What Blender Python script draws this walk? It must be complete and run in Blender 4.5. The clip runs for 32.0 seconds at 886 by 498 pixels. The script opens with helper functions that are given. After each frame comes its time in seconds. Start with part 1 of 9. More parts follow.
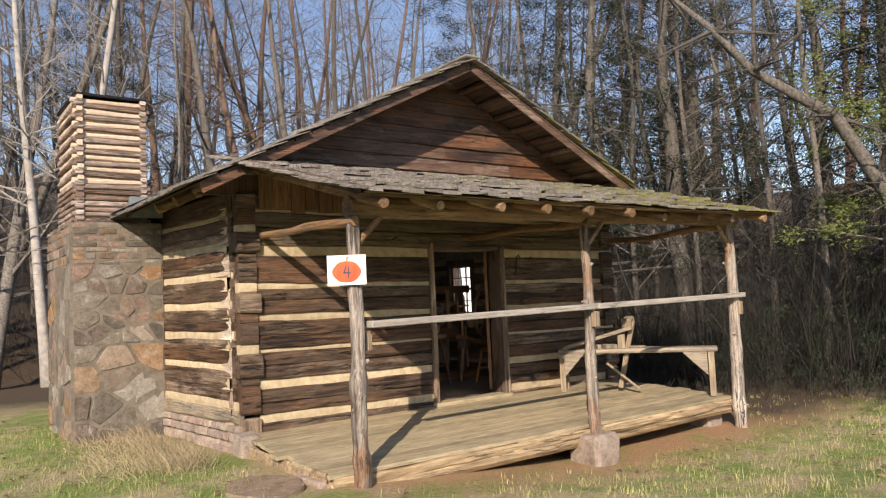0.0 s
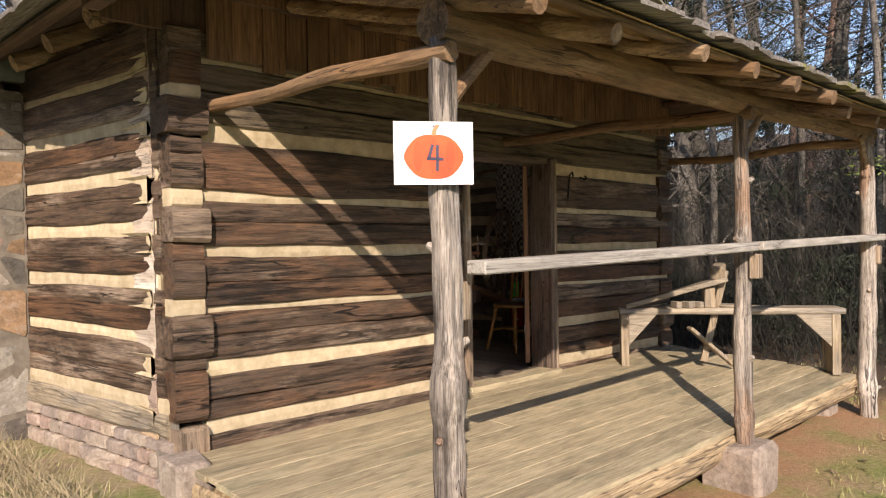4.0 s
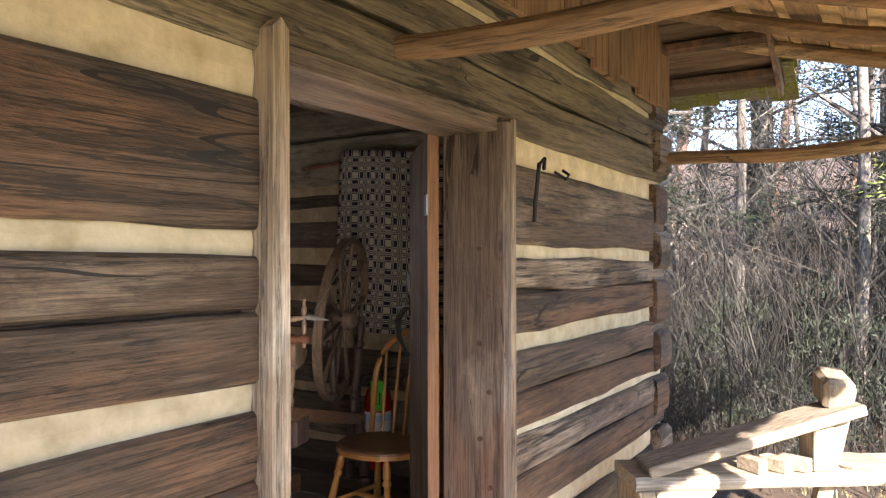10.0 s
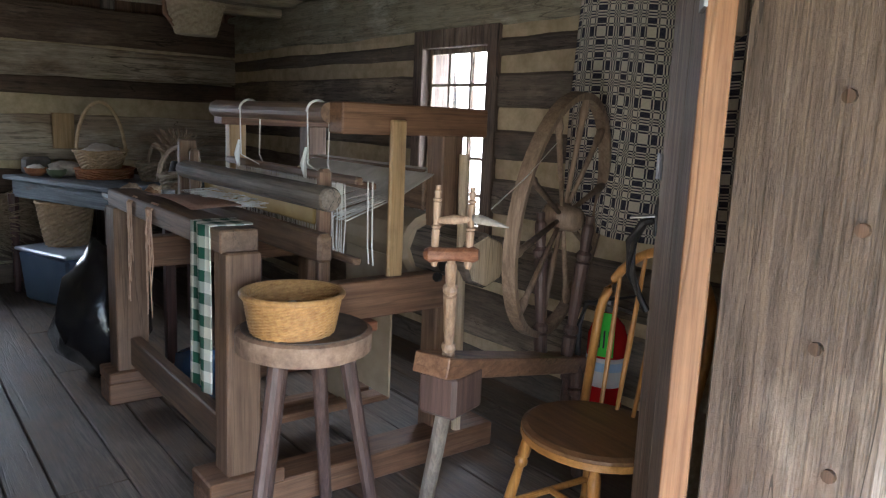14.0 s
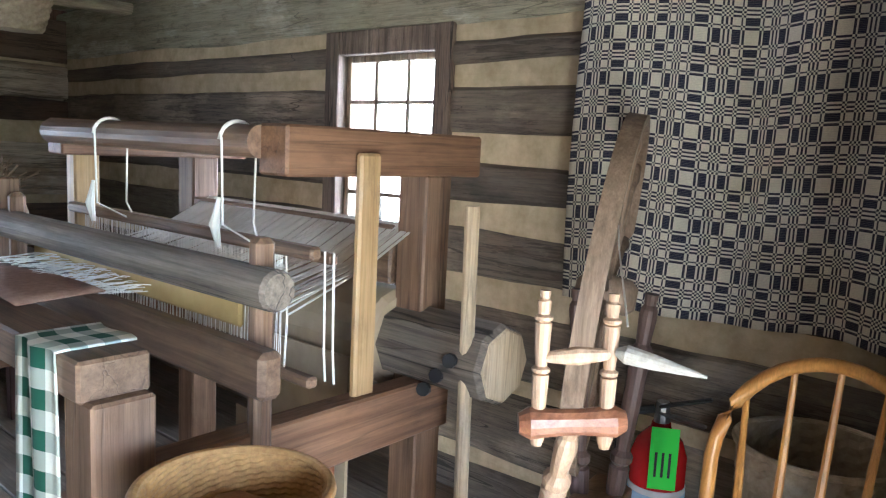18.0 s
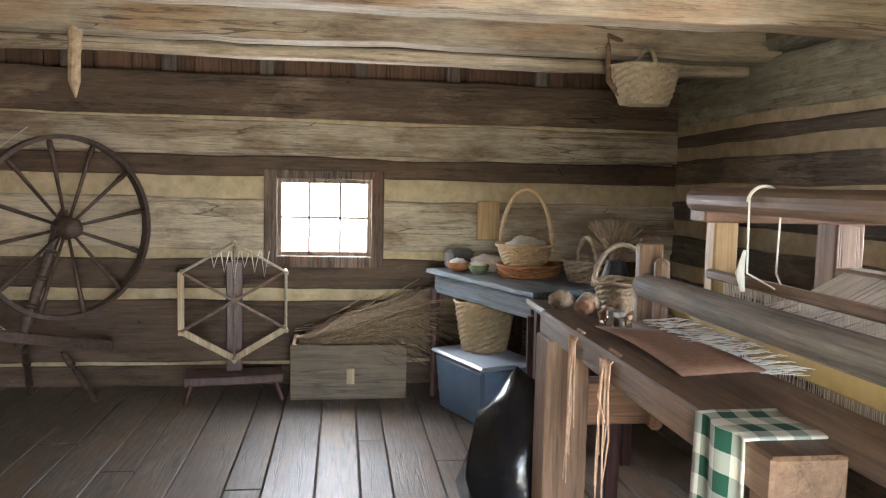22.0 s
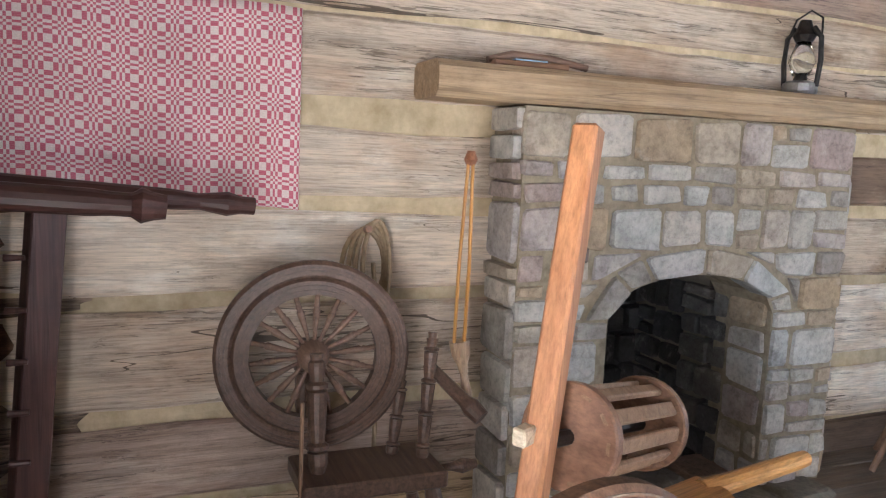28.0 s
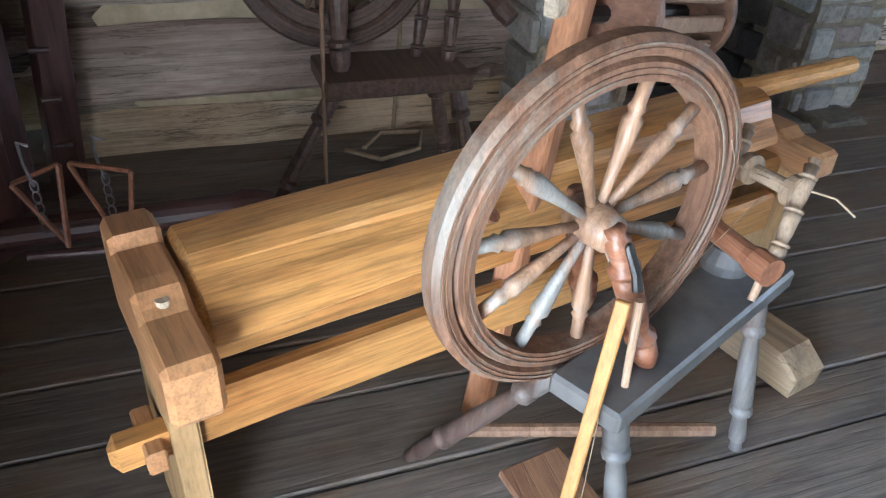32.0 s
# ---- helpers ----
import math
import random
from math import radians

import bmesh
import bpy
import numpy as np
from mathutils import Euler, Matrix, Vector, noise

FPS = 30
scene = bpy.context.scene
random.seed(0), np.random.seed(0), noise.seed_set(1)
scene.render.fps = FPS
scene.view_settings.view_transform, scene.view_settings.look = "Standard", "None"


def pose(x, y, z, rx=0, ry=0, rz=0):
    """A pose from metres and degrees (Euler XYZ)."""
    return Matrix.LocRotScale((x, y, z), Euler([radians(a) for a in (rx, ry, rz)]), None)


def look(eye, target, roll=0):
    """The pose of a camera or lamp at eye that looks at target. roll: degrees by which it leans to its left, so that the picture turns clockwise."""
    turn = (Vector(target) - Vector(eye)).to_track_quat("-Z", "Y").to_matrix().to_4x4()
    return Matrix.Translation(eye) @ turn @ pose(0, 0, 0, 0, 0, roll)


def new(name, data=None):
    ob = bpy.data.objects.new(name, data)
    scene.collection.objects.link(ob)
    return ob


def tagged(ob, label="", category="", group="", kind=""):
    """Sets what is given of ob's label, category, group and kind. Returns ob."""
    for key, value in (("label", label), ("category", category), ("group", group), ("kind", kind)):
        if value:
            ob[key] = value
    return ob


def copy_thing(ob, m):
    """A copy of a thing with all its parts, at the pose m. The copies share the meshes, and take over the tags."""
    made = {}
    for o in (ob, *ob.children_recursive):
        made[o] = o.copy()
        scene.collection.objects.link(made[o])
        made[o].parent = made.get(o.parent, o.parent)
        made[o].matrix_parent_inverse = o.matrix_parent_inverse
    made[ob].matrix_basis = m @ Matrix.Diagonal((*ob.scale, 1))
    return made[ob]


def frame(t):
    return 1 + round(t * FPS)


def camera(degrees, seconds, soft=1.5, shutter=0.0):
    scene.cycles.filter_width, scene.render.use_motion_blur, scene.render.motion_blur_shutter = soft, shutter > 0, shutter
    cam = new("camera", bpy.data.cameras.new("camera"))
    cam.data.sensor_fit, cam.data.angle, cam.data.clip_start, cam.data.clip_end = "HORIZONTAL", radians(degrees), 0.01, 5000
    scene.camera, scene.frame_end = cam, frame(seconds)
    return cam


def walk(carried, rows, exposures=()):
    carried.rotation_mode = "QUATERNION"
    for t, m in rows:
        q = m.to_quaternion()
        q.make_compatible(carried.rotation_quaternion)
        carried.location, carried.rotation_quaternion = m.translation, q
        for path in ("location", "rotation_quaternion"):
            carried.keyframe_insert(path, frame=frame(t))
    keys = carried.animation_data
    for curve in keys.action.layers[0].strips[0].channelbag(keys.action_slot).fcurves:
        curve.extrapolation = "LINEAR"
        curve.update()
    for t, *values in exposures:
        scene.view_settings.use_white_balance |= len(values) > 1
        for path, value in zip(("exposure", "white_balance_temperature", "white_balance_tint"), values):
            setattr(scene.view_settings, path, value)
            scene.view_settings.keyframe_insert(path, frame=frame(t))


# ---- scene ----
cam = camera(61.5, 32.0, 1.2)
PATH = [
    (0, (0.89, 0.311, 1.666), (2.075, 1.917, 1.794), -2.6),
    (0.5, (0.999, 0.589, 1.675), (2.204, 2.181, 1.79), -2.4),
    (1, (1.118, 0.929, 1.658), (2.344, 2.505, 1.772), -2.0),
    (1.5, (1.288, 1.279, 1.633), (2.525, 2.846, 1.747), -1.5),
    (2, (1.386, 1.67, 1.608), (2.623, 3.238, 1.715), -1.2),
    (2.5, (1.536, 2.095, 1.576), (2.777, 3.661, 1.66), -1.0),
    (3, (1.628, 2.552, 1.601), (2.893, 4.101, 1.637), -0.7),
    (3.5, (1.706, 2.981, 1.59), (3.026, 4.484, 1.59), -1.0),
    (5.5, (2.246, 4.912, 1.603), (3.938, 5.978, 1.578), -1.2),
    (6, (2.459, 5.248, 1.627), (4.211, 6.211, 1.633), -1.8),
    (6.5, (2.707, 5.601, 1.613), (4.511, 6.465, 1.655), -1.7),
    (7, (2.929, 5.802, 1.621), (4.766, 6.59, 1.689), -1.8),
    (7.5, (3.216, 5.862, 1.632), (5.079, 6.585, 1.715), -1.6),
    (8, (3.518, 5.957, 1.67), (5.404, 6.618, 1.747), -1.6),
    (8.5, (3.785, 6.067, 1.741), (5.676, 6.716, 1.804), -1.3),
    (9, (4.107, 6.192, 1.812), (5.976, 6.901, 1.86), -1.0),
    (9.5, (4.427, 6.25, 1.817), (6.234, 7.107, 1.856), -0.7),
    (10, (4.769, 6.251, 1.804), (6.476, 7.293, 1.819), -0.1),
    (10.5, (5.066, 6.239, 1.787), (6.632, 7.483, 1.766), 0.7),
    (11, (5.304, 6.28, 1.777), (6.71, 7.7, 1.684), 1.4),
    (11.5, (5.454, 6.311, 1.761), (6.689, 7.874, 1.583), 3.0),
    (12, (5.547, 6.441, 1.745), (6.716, 8.042, 1.481), 2.6),
    (12.5, (5.658, 6.581, 1.745), (6.848, 8.157, 1.426), 2.2),
    (13, (5.776, 6.697, 1.761), (6.975, 8.262, 1.422), 3.0),
    (13.5, (5.902, 6.849, 1.768), (7.102, 8.411, 1.422), 2.8),
    (15.5, (6.197, 7.387, 1.81), (7.48, 8.899, 1.549), 2.1),
    (16, (6.244, 7.451, 1.82), (7.55, 8.947, 1.582), 2.6),
    (16.5, (6.281, 7.57, 1.809), (7.674, 8.986, 1.581), 3.4),
    (17, (6.3, 7.764, 1.809), (7.843, 9.011, 1.559), 3.0),
    (17.5, (6.327, 7.889, 1.81), (7.904, 9.091, 1.549), 2.6),
    (18, (6.339, 8.011, 1.79), (7.851, 9.292, 1.522), 2.8),
    (18.5, (6.303, 8.127, 1.803), (7.782, 9.445, 1.526), 1.1),
    (19, (6.285, 8.198, 1.802), (7.681, 9.604, 1.533), -0.2),
    (19.5, (6.3, 8.21, 1.809), (7.463, 9.82, 1.577), 0.4),
    (20, (6.312, 8.208, 1.807), (7.293, 9.941, 1.614), 0.5),
    (20.5, (6.294, 8.222, 1.815), (7.138, 10.027, 1.64), 0.4),
    (21, (6.247, 8.221, 1.819), (6.93, 10.093, 1.648), 0.5),
    (21.5, (6.227, 8.213, 1.816), (6.727, 10.142, 1.648), 0.9),
    (22, (6.21, 8.212, 1.81), (6.48, 10.186, 1.64), 1.3),
    (22.5, (6.172, 8.209, 1.808), (6.203, 10.201, 1.633), 1.7),
    (23, (6.153, 8.204, 1.806), (5.93, 10.183, 1.622), 1.9),
    (23.5, (6.141, 8.189, 1.808), (5.665, 10.122, 1.613), 1.9),
    (24, (6.116, 8.182, 1.807), (5.402, 10.04, 1.607), 1.6),
    (24.5, (6.106, 8.163, 1.803), (5.167, 9.918, 1.611), 0.9),
    (25, (6.097, 8.141, 1.808), (4.957, 9.775, 1.632), 0.2),
    (25.5, (6.101, 8.125, 1.807), (4.784, 9.622, 1.654), -0.4),
    (26, (6.101, 8.111, 1.802), (4.63, 9.459, 1.67), -0.7),
    (26.5, (6.09, 8.093, 1.796), (4.483, 9.278, 1.678), -0.7),
    (28.5, (6.038, 8.055, 1.761), (4.177, 8.703, 1.417), 3.2),
    (29, (6.03, 8.05, 1.737), (4.184, 8.655, 1.258), 3.5),
    (29.5, (6.03, 8.058, 1.709), (4.218, 8.639, 1.094), 3.5),
    (30, (6.03, 8.062, 1.69), (4.267, 8.64, 0.943), 3.5),
    (30.5, (6.029, 8.069, 1.67), (4.325, 8.655, 0.803), 3.5),
    (31, (6.029, 8.082, 1.648), (4.384, 8.676, 0.678), 3.6),
    (31.5, (6.028, 8.09, 1.635), (4.439, 8.691, 0.58), 3.8),
    (32, (6.024, 8.092, 1.627), (4.48, 8.698, 0.51), 3.9),
]
EXPOSURES = [(0.0, 0.3, 7150, 19), (3.5, 0.4, 7050, 20), (6.0, 0.85, 6900, 22), (8.0, 1.78, 7250, 22), (9.0, 2.25, 6750, 22), (11.0, 3.08, 6350, 20), (12.0, 3.4, 5850, 15), (13.5, 3.5, 5750, 12), (16.0, 4.85, 5450, 8), (18.0, 5.08, 5350, 9), (20.0, 4.97, 5600, 10), (22.0, 5.17, 6450, 13), (23.0, 5.35, 6950, 14), (24.0, 5.42, 7000, 15), (26.0, 5.5, 6250, 15), (29.0, 5.7, 5850, 13), (30.0, 5.58, 5750, 10), (31.0, 5.5, 5050, 5), (32.0, 5.42, 5050, 5)]
walk(cam, [(t, look(eye, target, roll)) for t, eye, target, roll in PATH], EXPOSURES)

# ---- world, sun, exposure ----
world = bpy.data.worlds.new("world")
scene.world = world
world.use_nodes = True
wn = world.node_tree.nodes
sky = wn.new("ShaderNodeTexSky")
sky.sky_type, sky.sun_disc = "NISHITA", False
sky.dust_density, sky.ozone_density = 0.3, 3.0
SUN_WAY = Vector((0.68, 0.655, -0.505)).normalized()
sky.sun_elevation = math.asin(-SUN_WAY.z)
sky.sun_rotation = math.atan2(-SUN_WAY.x, -SUN_WAY.y)
wn["Background"].inputs[1].default_value = 0.14
world.node_tree.links.new(sky.outputs[0], wn["Background"].inputs[0])
sun_data = bpy.data.lights.new("sun", "SUN")
sun_data.energy, sun_data.angle, sun_data.color = 4.8, radians(0.55), (1.0, 0.92, 0.79)
sun = new("sun", sun_data)
sun.matrix_world = look((-20, -18, 25), Vector((-20, -18, 25)) + SUN_WAY)


def opening_light(name, size_x, size_y, watts, colour, m):
    """The daylight that comes in through one opening."""
    d = bpy.data.lights.new(name, "AREA")
    d.shape, d.size, d.size_y, d.energy, d.color = "RECTANGLE", size_x, size_y, watts, colour
    ob = new(name, d)
    ob.matrix_world = m
    return ob


opening_light("window_daylight", 0.6, 1.0, 2.7, (0.93, 0.97, 1.0), look((8.84, 10.24, 1.68), (8.0, 10.24, 1.6)))
opening_light("window_daylight", 0.64, 0.52, 1.7, (0.9, 0.95, 1.0), look((6.095, 13.47, 1.576), (6.095, 12.6, 1.5)))
opening_light("door_daylight", 0.8, 1.3, 2.0, (1.0, 0.95, 0.87), look((6.46, 7.52, 1.15), (6.0, 8.5, 1.3)))

# ---- materials ----
def material(name):
    m = bpy.data.materials.new(name)
    m.use_nodes = True
    t = m.node_tree
    return m, t, t.nodes, t.links, t.nodes["Principled BSDF"]


def vary(n, l, colour, amount):
    """Brightness from object to object."""
    info, rng, hsv = n.new("ShaderNodeObjectInfo"), n.new("ShaderNodeMapRange"), n.new("ShaderNodeHueSaturation")
    rng.inputs["To Min"].default_value, rng.inputs["To Max"].default_value = 1 - amount, 1 + amount
    l.new(info.outputs["Random"], rng.inputs["Value"])
    l.new(rng.outputs[0], hsv.inputs["Value"])
    l.new(colour, hsv.inputs["Color"])
    return hsv.outputs[0]


def place(n, l, scale, shift=True):
    """Object coordinates, shifted from object to object, scaled along x, y, z."""
    co, mp = n.new("ShaderNodeTexCoord"), n.new("ShaderNodeMapping")
    mp.inputs["Scale"].default_value = scale
    l.new(co.outputs["Object"], mp.inputs["Vector"])
    if shift:
        info, mul = n.new("ShaderNodeObjectInfo"), n.new("ShaderNodeMath")
        mul.operation = "MULTIPLY"
        mul.inputs[1].default_value = 53.7
        l.new(info.outputs["Random"], mul.inputs[0])
        l.new(mul.outputs[0], mp.inputs["Location"])
    return mp.outputs[0]


def noise_tex(n, l, vec, scale=1.0, detail=5.0, rough=0.6, distort=0.0):
    t = n.new("ShaderNodeTexNoise")
    t.inputs["Scale"].default_value, t.inputs["Detail"].default_value = scale, detail
    t.inputs["Roughness"].default_value, t.inputs["Distortion"].default_value = rough, distort
    l.new(vec, t.inputs["Vector"])
    return t.outputs[0]


def ramp(n, l, fac, stops):
    r = n.new("ShaderNodeValToRGB")
    e = r.color_ramp.elements
    for k, (p, c) in enumerate(stops):
        q = e[k] if k < 2 else e.new(p)
        q.position, q.color = p, (*c, 1)
    l.new(fac, r.inputs[0])
    return r.outputs[0]


def blend(n, l, fac, a, b, mode="MIX"):
    x = n.new("ShaderNodeMix")
    x.data_type, x.blend_type = "RGBA", mode
    for socket, value in ((x.inputs[0], fac), (x.inputs[6], a), (x.inputs[7], b)):
        if isinstance(value, (int, float)):
            socket.default_value = value
        elif isinstance(value, tuple):
            socket.default_value = (*value, 1)
        else:
            l.new(value, socket)
    return x.outputs[2]


def bump(n, l, height, p, strength, distance=0.01):
    b = n.new("ShaderNodeBump")
    b.inputs["Strength"].default_value, b.inputs["Distance"].default_value = strength, distance
    l.new(height, b.inputs["Height"])
    l.new(b.outputs[0], p.inputs["Normal"])


WOODS = {}


def wood(dark, light, axis="x", rough=0.7, grain=70.0, relief=0.35, crack=0.0, patch=None, vari=0.18, patch_at=(0.5, 0.66)):
    """Wood with its grain along one axis. patch: a second tone in broad stains; crack: how dark the long drying cracks are."""
    key = (dark, light, axis, rough, grain, relief, crack, patch, vari, patch_at)
    if key in WOODS:
        return WOODS[key]
    m, t, n, l, p = material("wood")
    k = "xyz".index(axis)
    s = [grain] * 3
    s[k] = grain * 0.05
    g = noise_tex(n, l, place(n, l, s), 1.0, 6, 0.65, 0.12)
    colour = ramp(n, l, g, [(0.32, dark), (0.68, light)])
    if patch:
        s = [5.5] * 3
        s[k] = 1.6
        f = noise_tex(n, l, place(n, l, s), 1.0, 6, 0.68, 0.3)
        colour = blend(n, l, ramp(n, l, f, [(patch_at[0], (0, 0, 0)), (patch_at[1], (1, 1, 1))]), colour, patch)
        g2 = ramp(n, l, g, [(0.3, (0.55, 0.55, 0.55)), (0.62, (1, 1, 1))])
        colour = blend(n, l, 0.6, colour, g2, "MULTIPLY")
    s = [grain * 4.5] * 3
    s[k] = grain * 0.09
    fine = noise_tex(n, l, place(n, l, s), 1.0, 4, 0.7)
    colour = blend(n, l, 0.8, colour, ramp(n, l, fine, [(0.34, (0.72, 0.72, 0.72)), (0.52, (1, 1, 1)), (0.7, (1.16, 1.15, 1.13))]), "MULTIPLY")
    s = [13.0] * 3
    s[k] = 5.0
    mottle = noise_tex(n, l, place(n, l, s), 1.0, 8, 0.75)
    colour = blend(n, l, 0.85, colour, ramp(n, l, mottle, [(0.3, (0.62, 0.6, 0.58)), (0.46, (0.97, 0.97, 0.97)), (0.7, (1.15, 1.14, 1.12))]), "MULTIPLY")
    height = blend(n, l, 0.35, g, fine)
    if crack:
        s = [13.0] * 3
        s[k] = 0.55
        c = noise_tex(n, l, place(n, l, s), 1.0, 3, 0.5, 0.2)
        lines = ramp(n, l, c, [(0.484, (1, 1, 1)), (0.497, (0.05, 0.05, 0.05)), (0.503, (0.05, 0.05, 0.05)), (0.512, (1, 1, 1)), (0.56, (1, 1, 1)), (0.565, (0.3, 0.3, 0.3)), (0.57, (1, 1, 1))])
        colour = blend(n, l, crack, colour, lines, "MULTIPLY")
        height = blend(n, l, 0.5, height, lines)
    big = noise_tex(n, l, place(n, l, (2.3, 2.3, 2.3)), 1.0, 5, 0.6)
    colour = blend(n, l, 0.55, colour, ramp(n, l, big, [(0.3, (0.62, 0.62, 0.62)), (0.65, (1.0, 1.0, 1.0))]), "MULTIPLY")
    l.new(vary(n, l, colour, vari), p.inputs["Base Color"])
    p.inputs["Roughness"].default_value = rough
    bump(n, l, height, p, relief, 0.011)
    WOODS[key] = m
    return m


def hewn(dark, mid, pale, stain, axis="x", rough=0.72, stain_at=(0.54, 0.64), crack=0.85, spread=0.16, flake=0.35, relief=0.5, sharp=0.42):
    """A hewn log face: weathered blotches, fine grain, broken drying cracks, knots and flaked patches."""
    m, t, n, l, p = material("hewn_log")
    k = "xyz".index(axis)

    def along(across, lengthwise):
        v = [across] * 3
        v[k] = lengthwise
        return place(n, l, v)

    def math_node(kind, a, b):
        x = n.new("ShaderNodeMath")
        x.operation = kind
        for socket, value in zip(x.inputs, (a, b)):
            if isinstance(value, (int, float)):
                socket.default_value = value
            else:
                l.new(value, socket)
        return x.outputs[0]

    own = n.new("ShaderNodeObjectInfo").outputs["Random"]
    tone = math_node("MULTIPLY", math_node("SUBTRACT", own, 0.5), spread)
    broad = noise_tex(n, l, along(4.2, 1.5), 1.0, 9, 0.68, 0.25)
    colour = ramp(n, l, math_node("ADD", broad, tone), [(0.3, dark), (0.46, mid), (0.56, mid), (0.7, pale)])
    tint = noise_tex(n, l, along(3.4, 1.1), 1.0, 6, 0.62, 0.4)
    colour = blend(n, l, ramp(n, l, math_node("SUBTRACT", tint, tone), [(stain_at[0], (0, 0, 0)), (stain_at[1], (0.6, 0.6, 0.6))]), colour, stain)
    streak = noise_tex(n, l, along(34, 1.7), 1.0, 6, 0.6, 0.1)
    colour = blend(n, l, sharp, colour, ramp(n, l, streak, [(0.34, (0.45, 0.43, 0.41)), (0.49, (1, 1, 1)), (0.66, (1.35, 1.32, 1.28))]), "MULTIPLY")
    grain = noise_tex(n, l, along(190, 7.0), 1.0, 4, 0.65)
    colour = blend(n, l, sharp, colour, ramp(n, l, grain, [(0.36, (0.4, 0.39, 0.38)), (0.5, (1, 1, 1)), (0.66, (1.35, 1.33, 1.3))]), "MULTIPLY")
    chips = noise_tex(n, l, along(26, 9.0), 1.0, 8, 0.75)
    colour = blend(n, l, flake, colour, ramp(n, l, chips, [(0.36, (0.45, 0.43, 0.4)), (0.47, (1, 1, 1)), (0.6, (1, 1, 1)), (0.72, (1.45, 1.42, 1.38))]), "MULTIPLY")
    # drying cracks that come and go
    wander = noise_tex(n, l, along(6.5, 0.42), 1.0, 3, 0.45, 0.1)
    gap = math_node("ABSOLUTE", math_node("SUBTRACT", wander, 0.5), 0.0)
    where = noise_tex(n, l, along(3.0, 1.3), 1.0, 2, 0.5)
    width = math_node("MULTIPLY", math_node("MAXIMUM", math_node("SUBTRACT", where, 0.42), 0.0), 0.026)
    open_crack = math_node("LESS_THAN", gap, width)
    fine = math_node("LESS_THAN", math_node("ABSOLUTE", math_node("SUBTRACT", streak, 0.43), 0.0), math_node("MULTIPLY", width, 4.6))
    cut = math_node("MAXIMUM", open_crack, math_node("MULTIPLY", fine, 0.7))
    colour = blend(n, l, math_node("MULTIPLY", cut, crack), colour, tuple(c * 0.22 for c in dark))
    knots = n.new("ShaderNodeTexVoronoi")
    knots.inputs["Scale"].default_value = 1.0
    l.new(along(3.2, 1.4), knots.inputs["Vector"])
    wob = math_node("ADD", knots.outputs["Distance"], math_node("MULTIPLY", math_node("SUBTRACT", chips, 0.5), 0.02))
    knot = ramp(n, l, wob, [(0.02, (1, 1, 1)), (0.05, (0.1, 0.1, 0.1)), (0.065, (0.45, 0.45, 0.45)), (0.085, (0, 0, 0))])
    colour = blend(n, l, math_node("MULTIPLY", knot, 0.75), colour, tuple(c * 0.45 for c in dark))
    l.new(vary(n, l, colour, 0.14), p.inputs["Base Color"])
    p.inputs["Roughness"].default_value = rough
    height = blend(n, l, 0.45, blend(n, l, 0.5, streak, grain), chips)
    height = blend(n, l, math_node("MULTIPLY", cut, 0.9), height, (0.0, 0.0, 0.0))
    bump(n, l, height, p, relief, 0.014)
    return m


def plain(name, c1, c2, scale=20.0, rough=0.8, relief=0.2, metal=0.0, vari=0.08, coat=0.0):
    """An even surface with fine mottling."""
    m, t, n, l, p = material(name)
    f = noise_tex(n, l, place(n, l, (scale,) * 3), 1.0, 7, 0.65)
    colour = ramp(n, l, f, [(0.3, c1), (0.7, c2)])
    l.new(vary(n, l, colour, vari), p.inputs["Base Color"])
    p.inputs["Roughness"].default_value, p.inputs["Metallic"].default_value = rough, metal
    p.inputs["Coat Weight"].default_value = coat
    if relief:
        bump(n, l, f, p, relief, 0.006)
    return m


def stone_mat(name, tones, rough=0.85):
    """Field stone: each stone its own tone, with blotches and grit."""
    m, t, n, l, p = material(name)
    info = n.new("ShaderNodeObjectInfo")
    base = ramp(n, l, info.outputs["Random"], [(i / max(1, len(tones) - 1), c) for i, c in enumerate(tones)])
    f = noise_tex(n, l, place(n, l, (9, 9, 9)), 1.0, 8, 0.7)
    colour = blend(n, l, 0.75, base, ramp(n, l, f, [(0.3, (0.42, 0.4, 0.37)), (0.5, (0.95, 0.93, 0.9)), (0.72, (1.35, 1.3, 1.25))]), "MULTIPLY")
    g = noise_tex(n, l, place(n, l, (38, 38, 38)), 1.0, 8, 0.75)
    lime = noise_tex(n, l, place(n, l, (6.5, 6.5, 6.5)), 1.0, 9, 0.72, 0.3)
    colour = blend(n, l, ramp(n, l, lime, [(0.55, (0, 0, 0)), (0.66, (0.55, 0.55, 0.55))]), colour, blend(n, l, 0.5, colour, (0.62, 0.59, 0.53)))
    colour = blend(n, l, 0.6, colour, ramp(n, l, g, [(0.36, (0.5, 0.48, 0.46)), (0.5, (1, 1, 1)), (0.66, (1.3, 1.28, 1.25))]), "MULTIPLY")
    l.new(colour, p.inputs["Base Color"])
    p.inputs["Roughness"].default_value = rough
    bump(n, l, blend(n, l, 0.5, f, g), p, 0.9, 0.018)
    return m


